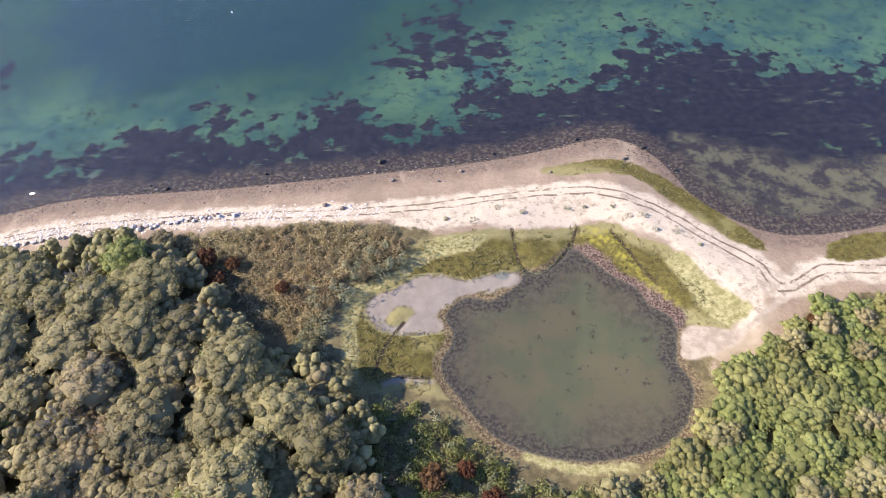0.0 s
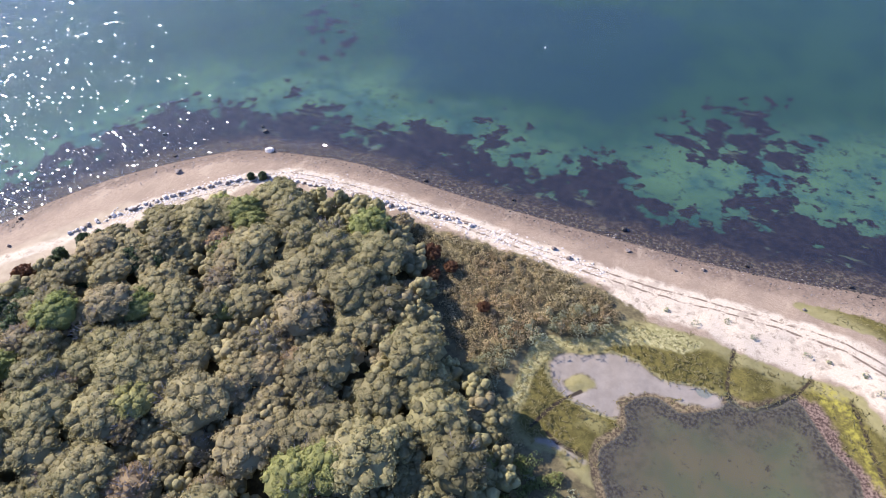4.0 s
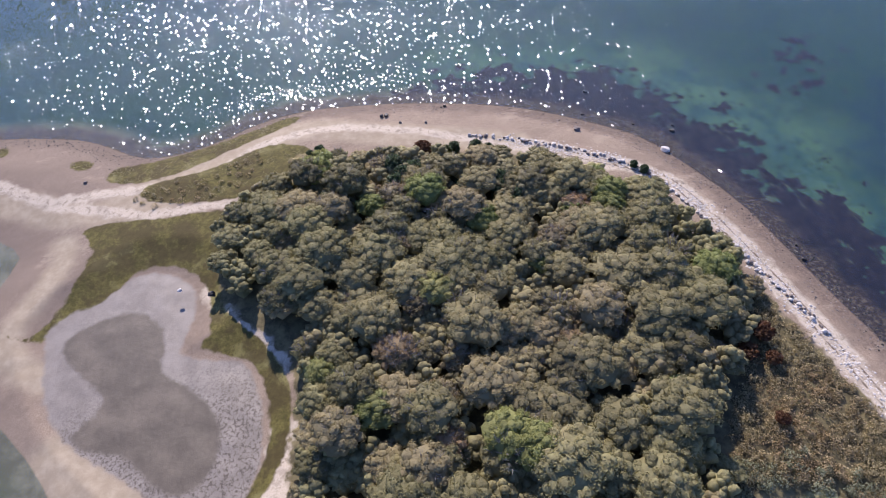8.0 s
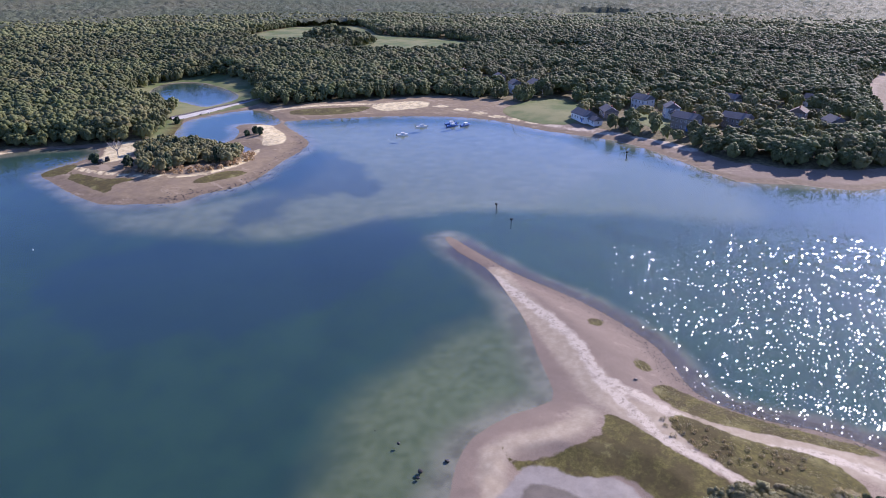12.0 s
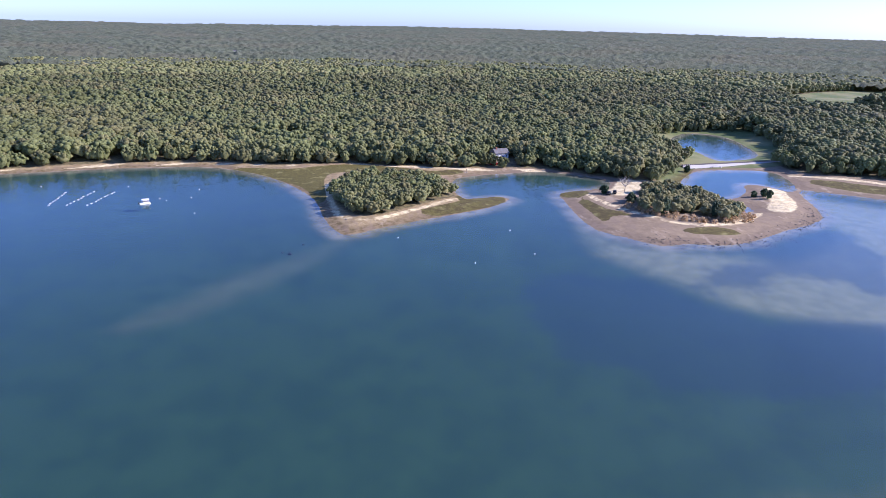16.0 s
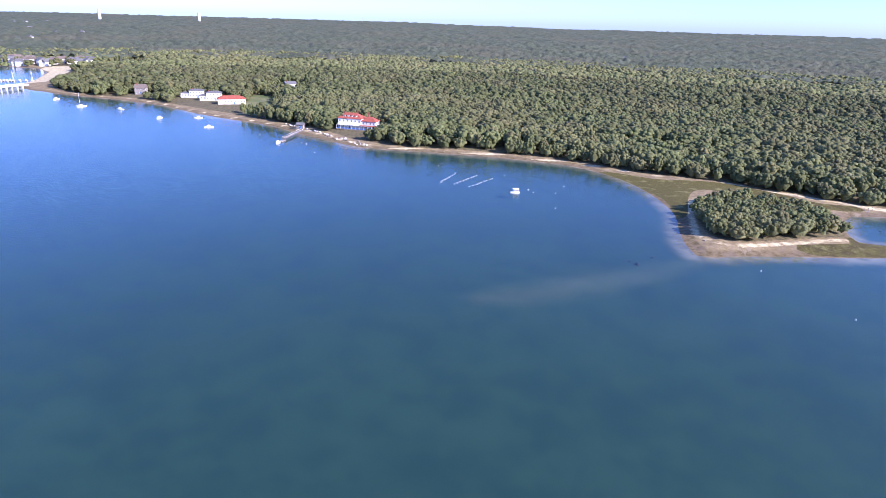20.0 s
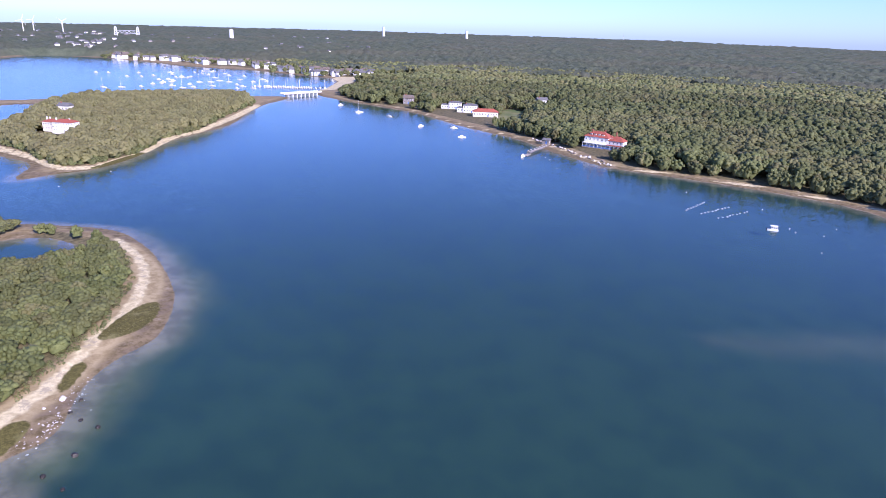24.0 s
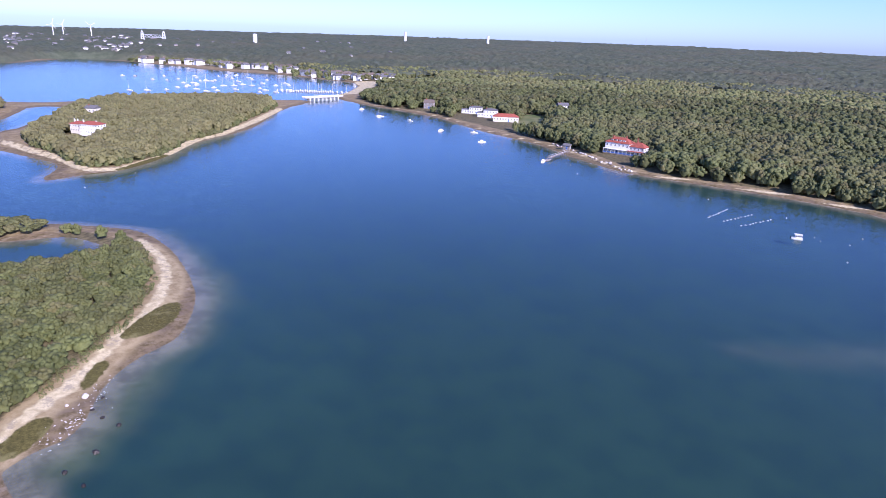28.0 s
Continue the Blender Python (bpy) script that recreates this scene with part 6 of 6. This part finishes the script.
for k in range(110):
    i = int(rng.random() ** 0.85 * (len(TOWN_SHORE) - 1))
    x, y = TOWN_SHORE[i]
    out = 1 + (rng.uniform(12, 30) if k % 2 else rng.uniform(30, 75)) / math.hypot(x, y)
    x, y = x * out + rng.normal() * 6, y * out + rng.normal() * 6
    ob = base("house", x, y, height_at(x, y) + 0.5, rng.uniform(0, 180), "small pale clapboard house in the harbour town" if k % 4 else "small grey shingled house in the harbour town", "house", "houses of the harbour town")
    w, d, h = rng.uniform(7, 12), rng.uniform(7, 9), rng.uniform(4.5, 7)
    part("wall", box(bmesh.new(), 0, 0, -3, w, d, h + 3), M_white if k % 4 else M_shingle, ob)
    part("roof", roof_mesh(bmesh.new(), w, d, h + 0.2, 3.2, False), M_grey_roof if k % 2 else M_brown_roof, ob)
    for j in (-1, 0, 1):
        for side in (-1, 1):
            add_window(ob, j * w / 3.4, side * (d / 2 + 0.03), h * 0.7, 0, 1.1)
    for _ in range(4):
        town_trees.append((x * 1.015 + rng.normal() * 14, y * 1.015 + rng.normal() * 14))
village_trees = np.array([(-352, -172), (-368, -168), (-384, -166), (-402, -160), (-366, -140), (-388, -138), (-362, -118), (-384, -112), (-362, -100), (-386, -98), (-340, -124), (-398, -126), (-410, -142), (-404, -108), (-352, -80),
                          (-380, -76), (-396, -84), (-414, -92), (-404, -252), (-418, -246), (-416, -228), (-392, -228), (-380, -262), (-426, -262)], float)
canopy("village_shade_trees", village_trees, 11, 10, M_wood, "round shade trees among the beach houses", 63, clumps=16, heart=0.5, leaves=30, size=0.4)
hedge = scatter([(-332, -100), (-334, -74), (-350, -48), (-366, -30), (-372, -38), (-352, -60), (-342, -80), (-340, -104)], 3.2, 64)
canopy("bank_hedge", hedge, 4.4, 2.6, M_low, "clipped green hedge along the top of the bank", 65, clumps=7, heart=0.3)
canopy("town_trees", np.array(town_trees), 10, 9, M_wood, "shade trees among the harbour town's houses", 59, clumps=6, heart=0.5)
for k in range(120):
    az, dist = radians(rng.uniform(94, 106) if k % 4 else rng.uniform(106, 126)), rng.uniform(1620, 3000)
    ob = base("house", dist * math.sin(az), dist * math.cos(az), height_at(dist * math.sin(az), dist * math.cos(az)) + 7, rng.uniform(0, 180), "distant pale building in the town beyond the harbour", "house", "buildings beyond the harbour")
    w, d, h = rng.uniform(7, 15), rng.uniform(7, 11), rng.uniform(4, 6)
    part("wall", box(bmesh.new(), 0, 0, -6, w, d, h + 8), M_white if k % 3 else M_shingle, ob)
    part("roof", roof_mesh(bmesh.new(), w, d, h + 2.2, 3.4, False), M_grey_roof, ob)
for k, (az, dist, w) in enumerate([(178.4 + a, d, w) for a, d, w in ((0.4, 2900, 60), (1.6, 2900, 50), (2.6, 2900, 90), (-12, 3300, 50), (-20, 3100, 40), (-22, 3100, 50), (-18, 1700, 16), (-17, 1650, 14), (-24, 3300, 60), (29, 1500, 18), (24.5, 800, 12), (-33, 3000, 50))] + [(141 + i * 0.7, 2700, 30) for i in range(5)] + [(rng.uniform(110, 170), rng.uniform(1300, 3000), 12) for i in range(9)] + [(rng.uniform(200, 255), rng.uniform(1300, 2600), 12) for i in range(5)]):
    x, y = dist * math.sin(radians(az)), dist * math.cos(radians(az))
    q = np.array([[x, y]])
    h = float(land_height(q, shore_field(q))[0])
    ob = base("house" if w < 20 else "hall", x, y, h + (3.5 if dist > 1120 else 1), 178.4 - az + 180, "distant white house above the trees" if w < 20 else "long low white hall far off in the woods", "house" if w < 20 else "hall", "distant buildings")
    w = w * (0.9 if w < 20 else 0.6)
    part("wall", box(bmesh.new(), 0, 0, -9, w, 12, 9 + 5.5), M_cream if w < 20 else M_concrete, ob)
    part("roof", roof_mesh(bmesh.new(), w, 12, 5.7, 2.0, False), M_grey_roof if w < 20 else M_concrete, ob)


# ---- boats, floats, docks ----
def hull(bm, length, beam, high):
    """A pointed hull with a raised bow, standing in the water."""
    n = 7
    rows = []
    for i in range(n):
        u = i / (n - 1)
        half = beam / 2 * (0.82 + 0.18 * math.sin(min(u * 2, 1) * 1.57)) * (1 - max(0, (u - 0.45) / 0.55) ** 2.2)
        rise = high * (0.8 + 0.35 * u * u)
        x = (u - 0.5) * length
        rows.append([bm.verts.new(c) for c in ((x, -half * 0.7, -0.25), (x, -half, rise), (x, half, rise), (x, half * 0.7, -0.25))])
    for a, b in zip(rows, rows[1:]):
        for i in range(3):
            bm.faces.new((a[i], b[i], b[i + 1], a[i + 1]))
    bm.faces.new(rows[0])
    return bm


def motor_boat(length=6.5, dark=False):
    ob = base("motor_boat", 0, 0, 0, 0, "dark-hulled motor boat at a mooring" if dark else "white motor boat at a mooring", "boat", "moored boats")
    part("hull", hull(bmesh.new(), length, length * 0.34, 0.8), M_blue_trim if dark else M_white, ob)
    part("cabin", box(bmesh.new(), 0.2, 0, 0.7, length * 0.34, length * 0.22, 1.1, 0.15), M_white, ob)
    part("windscreen", box(bmesh.new(), length * 0.19, 0, 1.2, 0.08, length * 0.2, 0.5), M_glass, ob)
    part("outboard_motor", box(bmesh.new(), -length / 2 - 0.1, 0, 0.1, 0.4, 0.35, 1.0, 0.06), M_dark, ob)
    return ob


def sail_boat(length=8.5):
    ob = base("sailing_boat", 0, 0, 0, 0, "white sailing boat with furled sails at a mooring", "boat", "moored boats")
    part("hull", hull(bmesh.new(), length, length * 0.3, 0.9), M_white, ob)
    part("cabin", box(bmesh.new(), 0.4, 0, 0.8, length * 0.36, length * 0.17, 0.6, 0.12), M_white, ob)
    part("mast", rod(bmesh.new(), (0.8, 0, 0.8), (0.8, 0, length * 1.35), 0.16, 0.1), M_white, ob)
    part("boom", rod(bmesh.new(), (0.8, 0, 2.0), (-length * 0.38, 0, 2.0), 0.17, 0.14), M_blue_trim, ob)
    return ob


boat, dark_boat, yacht = motor_boat(), motor_boat(7.5, True), sail_boat()
for x, y, t in ((420, -358, 100), (359, -349, 60), (398, -377, 40), (519, -363, 80), (577, -380, 100), (481, -371, 20), (-252, -229, 150), (-274, -234, 140), (279, -330, 110)):
    copy_thing(boat, pose(x, y, 0, 0, 0, t))
copy_thing(dark_boat, pose(-293, -217, 0, 0, 0, 170)), copy_thing(dark_boat, pose(-287, -222, 0, 0, 0, 160))
for x, y in ((839, -241), (888, -307), (839, -301), (807, -302), (877, -352), (874, -366), (889, -385), (802, -378), (771, -377), (893, -453), (794, -410), (1004, -445), (1050, -377), (844, -222), (940, -400), (820, -345), (930, -330),
             (900, -420), (960, -360), (522, -365)):
    copy_thing(yacht, pose(x, y, 0, 0, 0, rng.uniform(20, 60)))
for k in range(34):
    copy_thing(boat, pose(rng.uniform(770, 1080), rng.uniform(-480, -230), 0, 0, 0, rng.uniform(20, 60)))
for k in range(14):
    copy_thing(yacht if k % 3 else boat, pose(rng.uniform(-640, -420), rng.uniform(-25, 60), 0, 0, 0, rng.uniform(20, 60)))
boat.matrix_basis, dark_boat.matrix_basis, yacht.matrix_basis = pose(840, -264, 0, 0, 0, 30), pose(-291, -226, 0, 0, 0, 150), pose(869, -390, 0, 0, 0, 40)


def jetty(x, y, turn, length, wide, label, name="jetty", high=1.3, rails=False):
    """A timber deck of planks on posts."""
    ob = base(name, x, y, 0, turn, label, "jetty")
    n = int(length / 1.6)
    for i in range(n):
        part("plank", box(bmesh.new(), (i + 0.5) * length / n, 0, high - 0.12, length / n - 0.06, wide, 0.12), M_timber, ob)
    for i in range(int(length / 4) + 1):
        for side in (-1, 1):
            part("post", rod(bmesh.new(), (i * 4 + 0.3, side * wide * 0.45, -2.0), (i * 4 + 0.3, side * wide * 0.45, high + 0.9), 0.16, 0.14), M_timber, ob)
    if rails:
        for side in (-1, 1):
            part("rail", box(bmesh.new(), length / 2, side * wide * 0.45, high + 0.8, length, 0.1, 0.1), M_white, ob)
    return ob


jetty(293, -374, 108, 36, 2.6, "grey timber pier on posts running out from the shore", "pier", 1.6, True)
part("float", box(bmesh.new(), 40, 0, 0.1, 8, 3.0, 0.5, 0.06), M_timber, bpy.data.objects["pier"])
jetty(-62, -360, 60, 9, 1.8, "small timber footbridge on the marsh's edge", "footbridge", 0.8)
for k in range(3):
    j = jetty(740 + 14 * k, -468 + 16 * k, 62, 56, 2.4, "marina pontoon lined with white boats", "pontoon", 0.6)
    j["group"] = "marina pontoons"
    for i in range(9):
        for side in (-1, 1):
            c, s = math.cos(radians(62)), math.sin(radians(62))
            px, py = 4 + i * 6, side * 5
            copy_thing(boat if (i + k) % 3 else yacht, pose(740 + 14 * k + c * px - s * py, -468 + 16 * k + s * px + c * py, 0, 0, 0, 62 + 90 * side))

house_boat = base("work_barge", 100, -295, 0, 25, "white oyster barge with a flat-roofed cabin", "barge")
house_boat.scale = (0.82, 0.82, 0.9)
part("hull", box(bmesh.new(), 0, 0, -0.3, 5.6, 2.4, 0.8, 0.1), M_white, house_boat)
part("cabin", box(bmesh.new(), -0.6, 0, 0.5, 3.2, 2.1, 1.7, 0.08), M_white, house_boat)
part("roof", box(bmesh.new(), -0.4, 0, 2.2, 4.0, 2.5, 0.15, 0.05), M_buoy, house_boat)
for i in (-1, 0, 1):
    part("window", box(bmesh.new(), -0.6 + i * 1.0, 1.06, 1.2, 0.7, 0.06, 0.6), M_glass, house_boat)
part("outboard_motor", box(bmesh.new(), 3.0, 0, -0.1, 0.45, 0.45, 1.1, 0.08), M_dark, house_boat)
bm = box(bmesh.new(), 0, -0.24, -0.1, 0.7, 0.2, 0.3, 0.06)
box(bm, 0, 0.24, -0.1, 0.7, 0.2, 0.3, 0.06)
box(bm, 0, 0, -0.05, 0.6, 0.5, 0.14)
me = bpy.data.meshes.new("oyster_float")
bm.to_mesh(me)
bm.free()
me.materials.append(M_buoy)
for (x0, y0), (x1, y1) in (((141, -294), (143, -317)), ((133, -294), (130.5, -318)), ((124, -293.5), (121, -317))):
    for i in range(9):
        u = i / 8
        ob = new("oyster_float", me)
        ob.matrix_basis = pose(x0 + (x1 - x0) * u + rng.normal() * 0.2, y0 + (y1 - y0) * u, 0, 0, 0, rng.uniform(-12, 12))
        tagged(ob, "white oyster float in a moored row", "float", "rows of oyster floats")


def buoy_mesh():
    bm = bmesh.new()
    bmesh.ops.create_uvsphere(bm, u_segments=10, v_segments=7, radius=0.24)
    rod(bm, (0, 0, 0.2), (0, 0, 0.4), 0.06, 0.04)
    me = bpy.data.meshes.new("mooring_buoy")
    bm.to_mesh(me)
    bm.free()
    me.materials.append(M_buoy)
    return me


BUOY = buoy_mesh()
for x, y in ((241, -319), (82, -321), (82, -305), (74, -278), (-60, -246), (-63, -217), (-13, -239), (-39, -209), (330, -345), (310, -348), (372, -96), (92, -300), (96, -304), (118, -328), (268, -341), (262, -338), (160, -330), (-240, -228),
             (350, -66), (-43, 128), (71, 128)):
    ob = new("mooring_buoy", BUOY)
    ob.matrix_basis = pose(x, y, 0.06)
    tagged(ob, "small white mooring buoy", "buoy", "mooring buoys")
for x, y in ((-186, -123), (-176, -110), (-287, -116)):
    ob = base("channel_marker", x, y, 0, 0, "dark post marking the channel", "marker", "channel markers")
    part("post", rod(bmesh.new(), (0, 0, -2), (0, 0, 1.8), 0.16, 0.14), M_dark, ob)
    part("top_mark", box(bmesh.new(), 0, 0, 1.6, 0.7, 0.7, 0.7, 0.05), M_dark, ob)


def car(x, y, turn, paint, label):
    ob = base("car", x, y, height_at(x, y) + 0.1, turn, label, "car", "parked cars")
    part("body", box(bmesh.new(), 0, 0, 0.35, 4.4, 1.8, 0.75, 0.15), paint, ob)
    part("cabin", box(bmesh.new(), -0.2, 0, 1.05, 2.4, 1.6, 0.6, 0.2), M_glass, ob)
    part("roof", box(bmesh.new(), -0.2, 0, 1.6, 1.9, 1.4, 0.08, 0.03), paint, ob)
    for i in (-1.35, 1.35):
        for j in (-0.85, 0.85):
            part("wheel", rod(bmesh.new(), (i, j - 0.12, 0.34), (i, j + 0.12, 0.34), 0.34, 0.34, 12), M_dark, ob)
    return ob


car(-82, -371, 20, M_red_paint, "red car parked at the end of the lane")
car(-77, -369, 15, M_red_paint, "second red car parked by the marsh")
car(-122, -297, 60, M_dark, "dark car parked on the sandy point")
car(-126, -299, 65, M_dark, "dark car parked on the sandy point")
bm = trunk_mesh(bmesh.new(), 9, 8.0, 11.0, 9, 0.22)
for k in range(60):
    a, d = rng.uniform(0, 6.28), rng.uniform(1.0, 4.0)
    rod(bm, (math.cos(a) * d * 0.6, math.sin(a) * d * 0.6, 5.0), (math.cos(a) * d * 1.1, math.sin(a) * d * 1.1, rng.uniform(5.5, 8)), 0.08, 0.02, 3)
dead = base("dead_tree", -133, -303, height_at(-133, -303), 0, "bleached leafless tree beside the white sand lot", "tree")
part("trunk", bm, M_bare, dead)

# ---- the road bridge over the inlet, towers and the far skyline ----
bridge = base("bridge", 668, -366, 0, -83, "low pale concrete road bridge over the inlet", "bridge")
part("deck", box(bmesh.new(), 22, 0, 3.2, 54, 7, 0.9, 0.1), M_concrete, bridge)
for side in (-1, 1):
    part("parapet", box(bmesh.new(), 22, side * 3.4, 4.1, 54, 0.35, 1.0), M_white, bridge)
for i in range(8):
    part("pier", box(bmesh.new(), 2 + i * 5.8, 0, -2, 1.1, 6.4, 5.3, 0.05), M_white, bridge)


def polar(az, dist):
    return dist * math.sin(radians(az)), dist * math.cos(radians(az))


def water_tower(az, dist, wide, tall, group=""):
    x, y = polar(az, dist)
    z = height_at(x, y)
    ob = base("water_tower", x, y, z, 0, "white cylindrical water tower above the woods", "tower", "water towers")
    part("tank", rod(bmesh.new(), (0, 0, 0), (0, 0, tall), wide / 2, wide / 2, 24), M_white, ob)
    part("cap", rod(bmesh.new(), (0, 0, tall), (0, 0, tall + wide * 0.18), wide / 2, wide * 0.1, 24), M_steel, ob)


water_tower(114.6, 2500, 15, 42), water_tower(127.1, 3600, 14, 58), water_tower(134.2, 3600, 14, 52)
for az in (100.1, 100.75, 102.6):
    x, y = polar(az, 2900)
    ob = base("wind_turbine", x, y, 0, 180 - az + 30, "distant white three-bladed wind turbine at rest", "turbine", "wind turbines")
    ob.scale = (0.58, 0.58, 0.58)
    ob.location.z = 8
    part("tower", rod(bmesh.new(), (0, 0, 0), (0, 0, 82), 3.4, 2.2, 12), M_white, ob)
    part("nacelle", box(bmesh.new(), 0, 1.5, 81, 4, 9, 4, 0.5), M_white, ob)
    for k in range(3):
        a = radians(90 + 120 * k + 17 * az)
        part("blade", rod(bmesh.new(), (0, -3.5, 83), (math.cos(a) * 38, -3.5, 83 + math.sin(a) * 38), 2.2, 0.8, 6), M_white, ob)
x0, y0 = polar(106.1, 2500)
x1, y1 = polar(107.65, 2500)
span = math.hypot(x1 - x0, y1 - y0)
lift = base("lift_bridge", x0, y0, 0, math.degrees(math.atan2(y1 - y0, x1 - x0)), "distant grey steel vertical-lift railway bridge with two towers", "bridge")
lift.scale = (1, 0.6, 0.6)
for x in (0, span):
    bm = bmesh.new()
    for dx in (-6, 6):
        for dy in (-6, 6):
            rod(bm, (x + dx, dy, 0), (x + dx * 0.5, dy * 0.5, 74), 2.2, 1.6, 4)
    for z in range(8, 74, 9):
        k = 6 - 3 * z / 74
        for s in (-1, 1):
            rod(bm, (x - k, s * k, z), (x + k, s * k, z + 9), 1.2, 1.2, 4)
            rod(bm, (x + k, s * k, z), (x - k, s * k, z + 9), 1.2, 1.2, 4)
    part("tower", bm, M_steel, lift)
    part("tower_top", rod(bmesh.new(), (x, 0, 74), (x, 0, 84), 4.5, 0.6, 8), M_steel, lift)
for z in (46, 60):
    part("chord", box(bmesh.new(), span / 2, 0, z, span, 6, 1.6), M_steel, lift)
bm = bmesh.new()
for i in range(10):
    a, b = span * i / 10, span * (i + 1) / 10
    rod(bm, (a, 0, 46 if i % 2 else 60), (b, 0, 60 if i % 2 else 46), 0.8, 0.8, 4)
part("truss", bm, M_steel, lift)
x, y = polar(147.3, 4700)
mast = base("radio_mast", x, y, height_at(x, y), 0, "thin radio mast on the horizon", "mast")
part("mast", rod(bmesh.new(), (0, 0, 0), (0, 0, 62), 1.4, 0.6, 6), M_steel, mast)

# ---- the old railway causeway between the ponds ----
causeway = base("causeway", -194, -364, 0, math.degrees(math.atan2(-14, -82)), "low railway causeway of pale rubble between two ponds", "causeway")
bm = bmesh.new()
rows = []
for i in range(15):
    x = i * 6.0
    w = 5.0 + 0.7 * math.sin(i * 1.7)
    rows.append([bm.verts.new(c) for c in ((x, -w, -0.6), (x, -1.9, 1.9 + 0.1 * math.sin(i * 2.3)), (x, 1.9, 1.9), (x, w, -0.6))])
for p0, p1 in zip(rows, rows[1:]):
    for i in range(3):
        bm.faces.new((p0[i], p1[i], p1[i + 1], p0[i + 1]))
part("embankment", bm, M_concrete, causeway, "embankment of pale stone rubble")
for side in (-0.72, 0.72):
    part("rail", box(bmesh.new(), 42, side, 2.12, 84, 0.09, 0.16), M_bark, causeway, "rusty steel rail")
for i in range(60):
    part("sleeper", box(bmesh.new(), 0.7 + i * 1.4, 0, 1.92, 0.3, 2.5, 0.2), M_timber, causeway)
for k in range(70):
    u, side = rng.uniform(0, 82), rng.choice((-1, 1))
    c, n = math.atan2(-14, -82), rng.uniform(3.0, 5.2) * side
    boulder(-194 + math.cos(c) * u - math.sin(c) * n, -364 + math.sin(c) * u + math.cos(c) * n, rng.uniform(0.7, 1.5), "pale" if k % 3 else "grey", "stones of the causeway", "pale boulder on the causeway's flank", sink=0.1, z=0.4)
canopy("pond_bushes", np.array([(-198, -293), (-203, -292), (-202, -286), (-192, -352), (-197, -372), (-202, -378), (-128, -283), (-121, -300), (-126, -279)], float), 5.0, 5.0, M_cedar, "dark cedars and bushes dotted round the ponds", 66, clumps=12, heart=0.35, leaves=50, size=0.3)
canopy("pond_tree", np.array([(-206, -384), (-211, -388), (-208, -392)], float), 9.0, 8.0, M_wood, "round tree on the bank between the ponds", 67, clumps=14, heart=0.45, leaves=50, size=0.35)
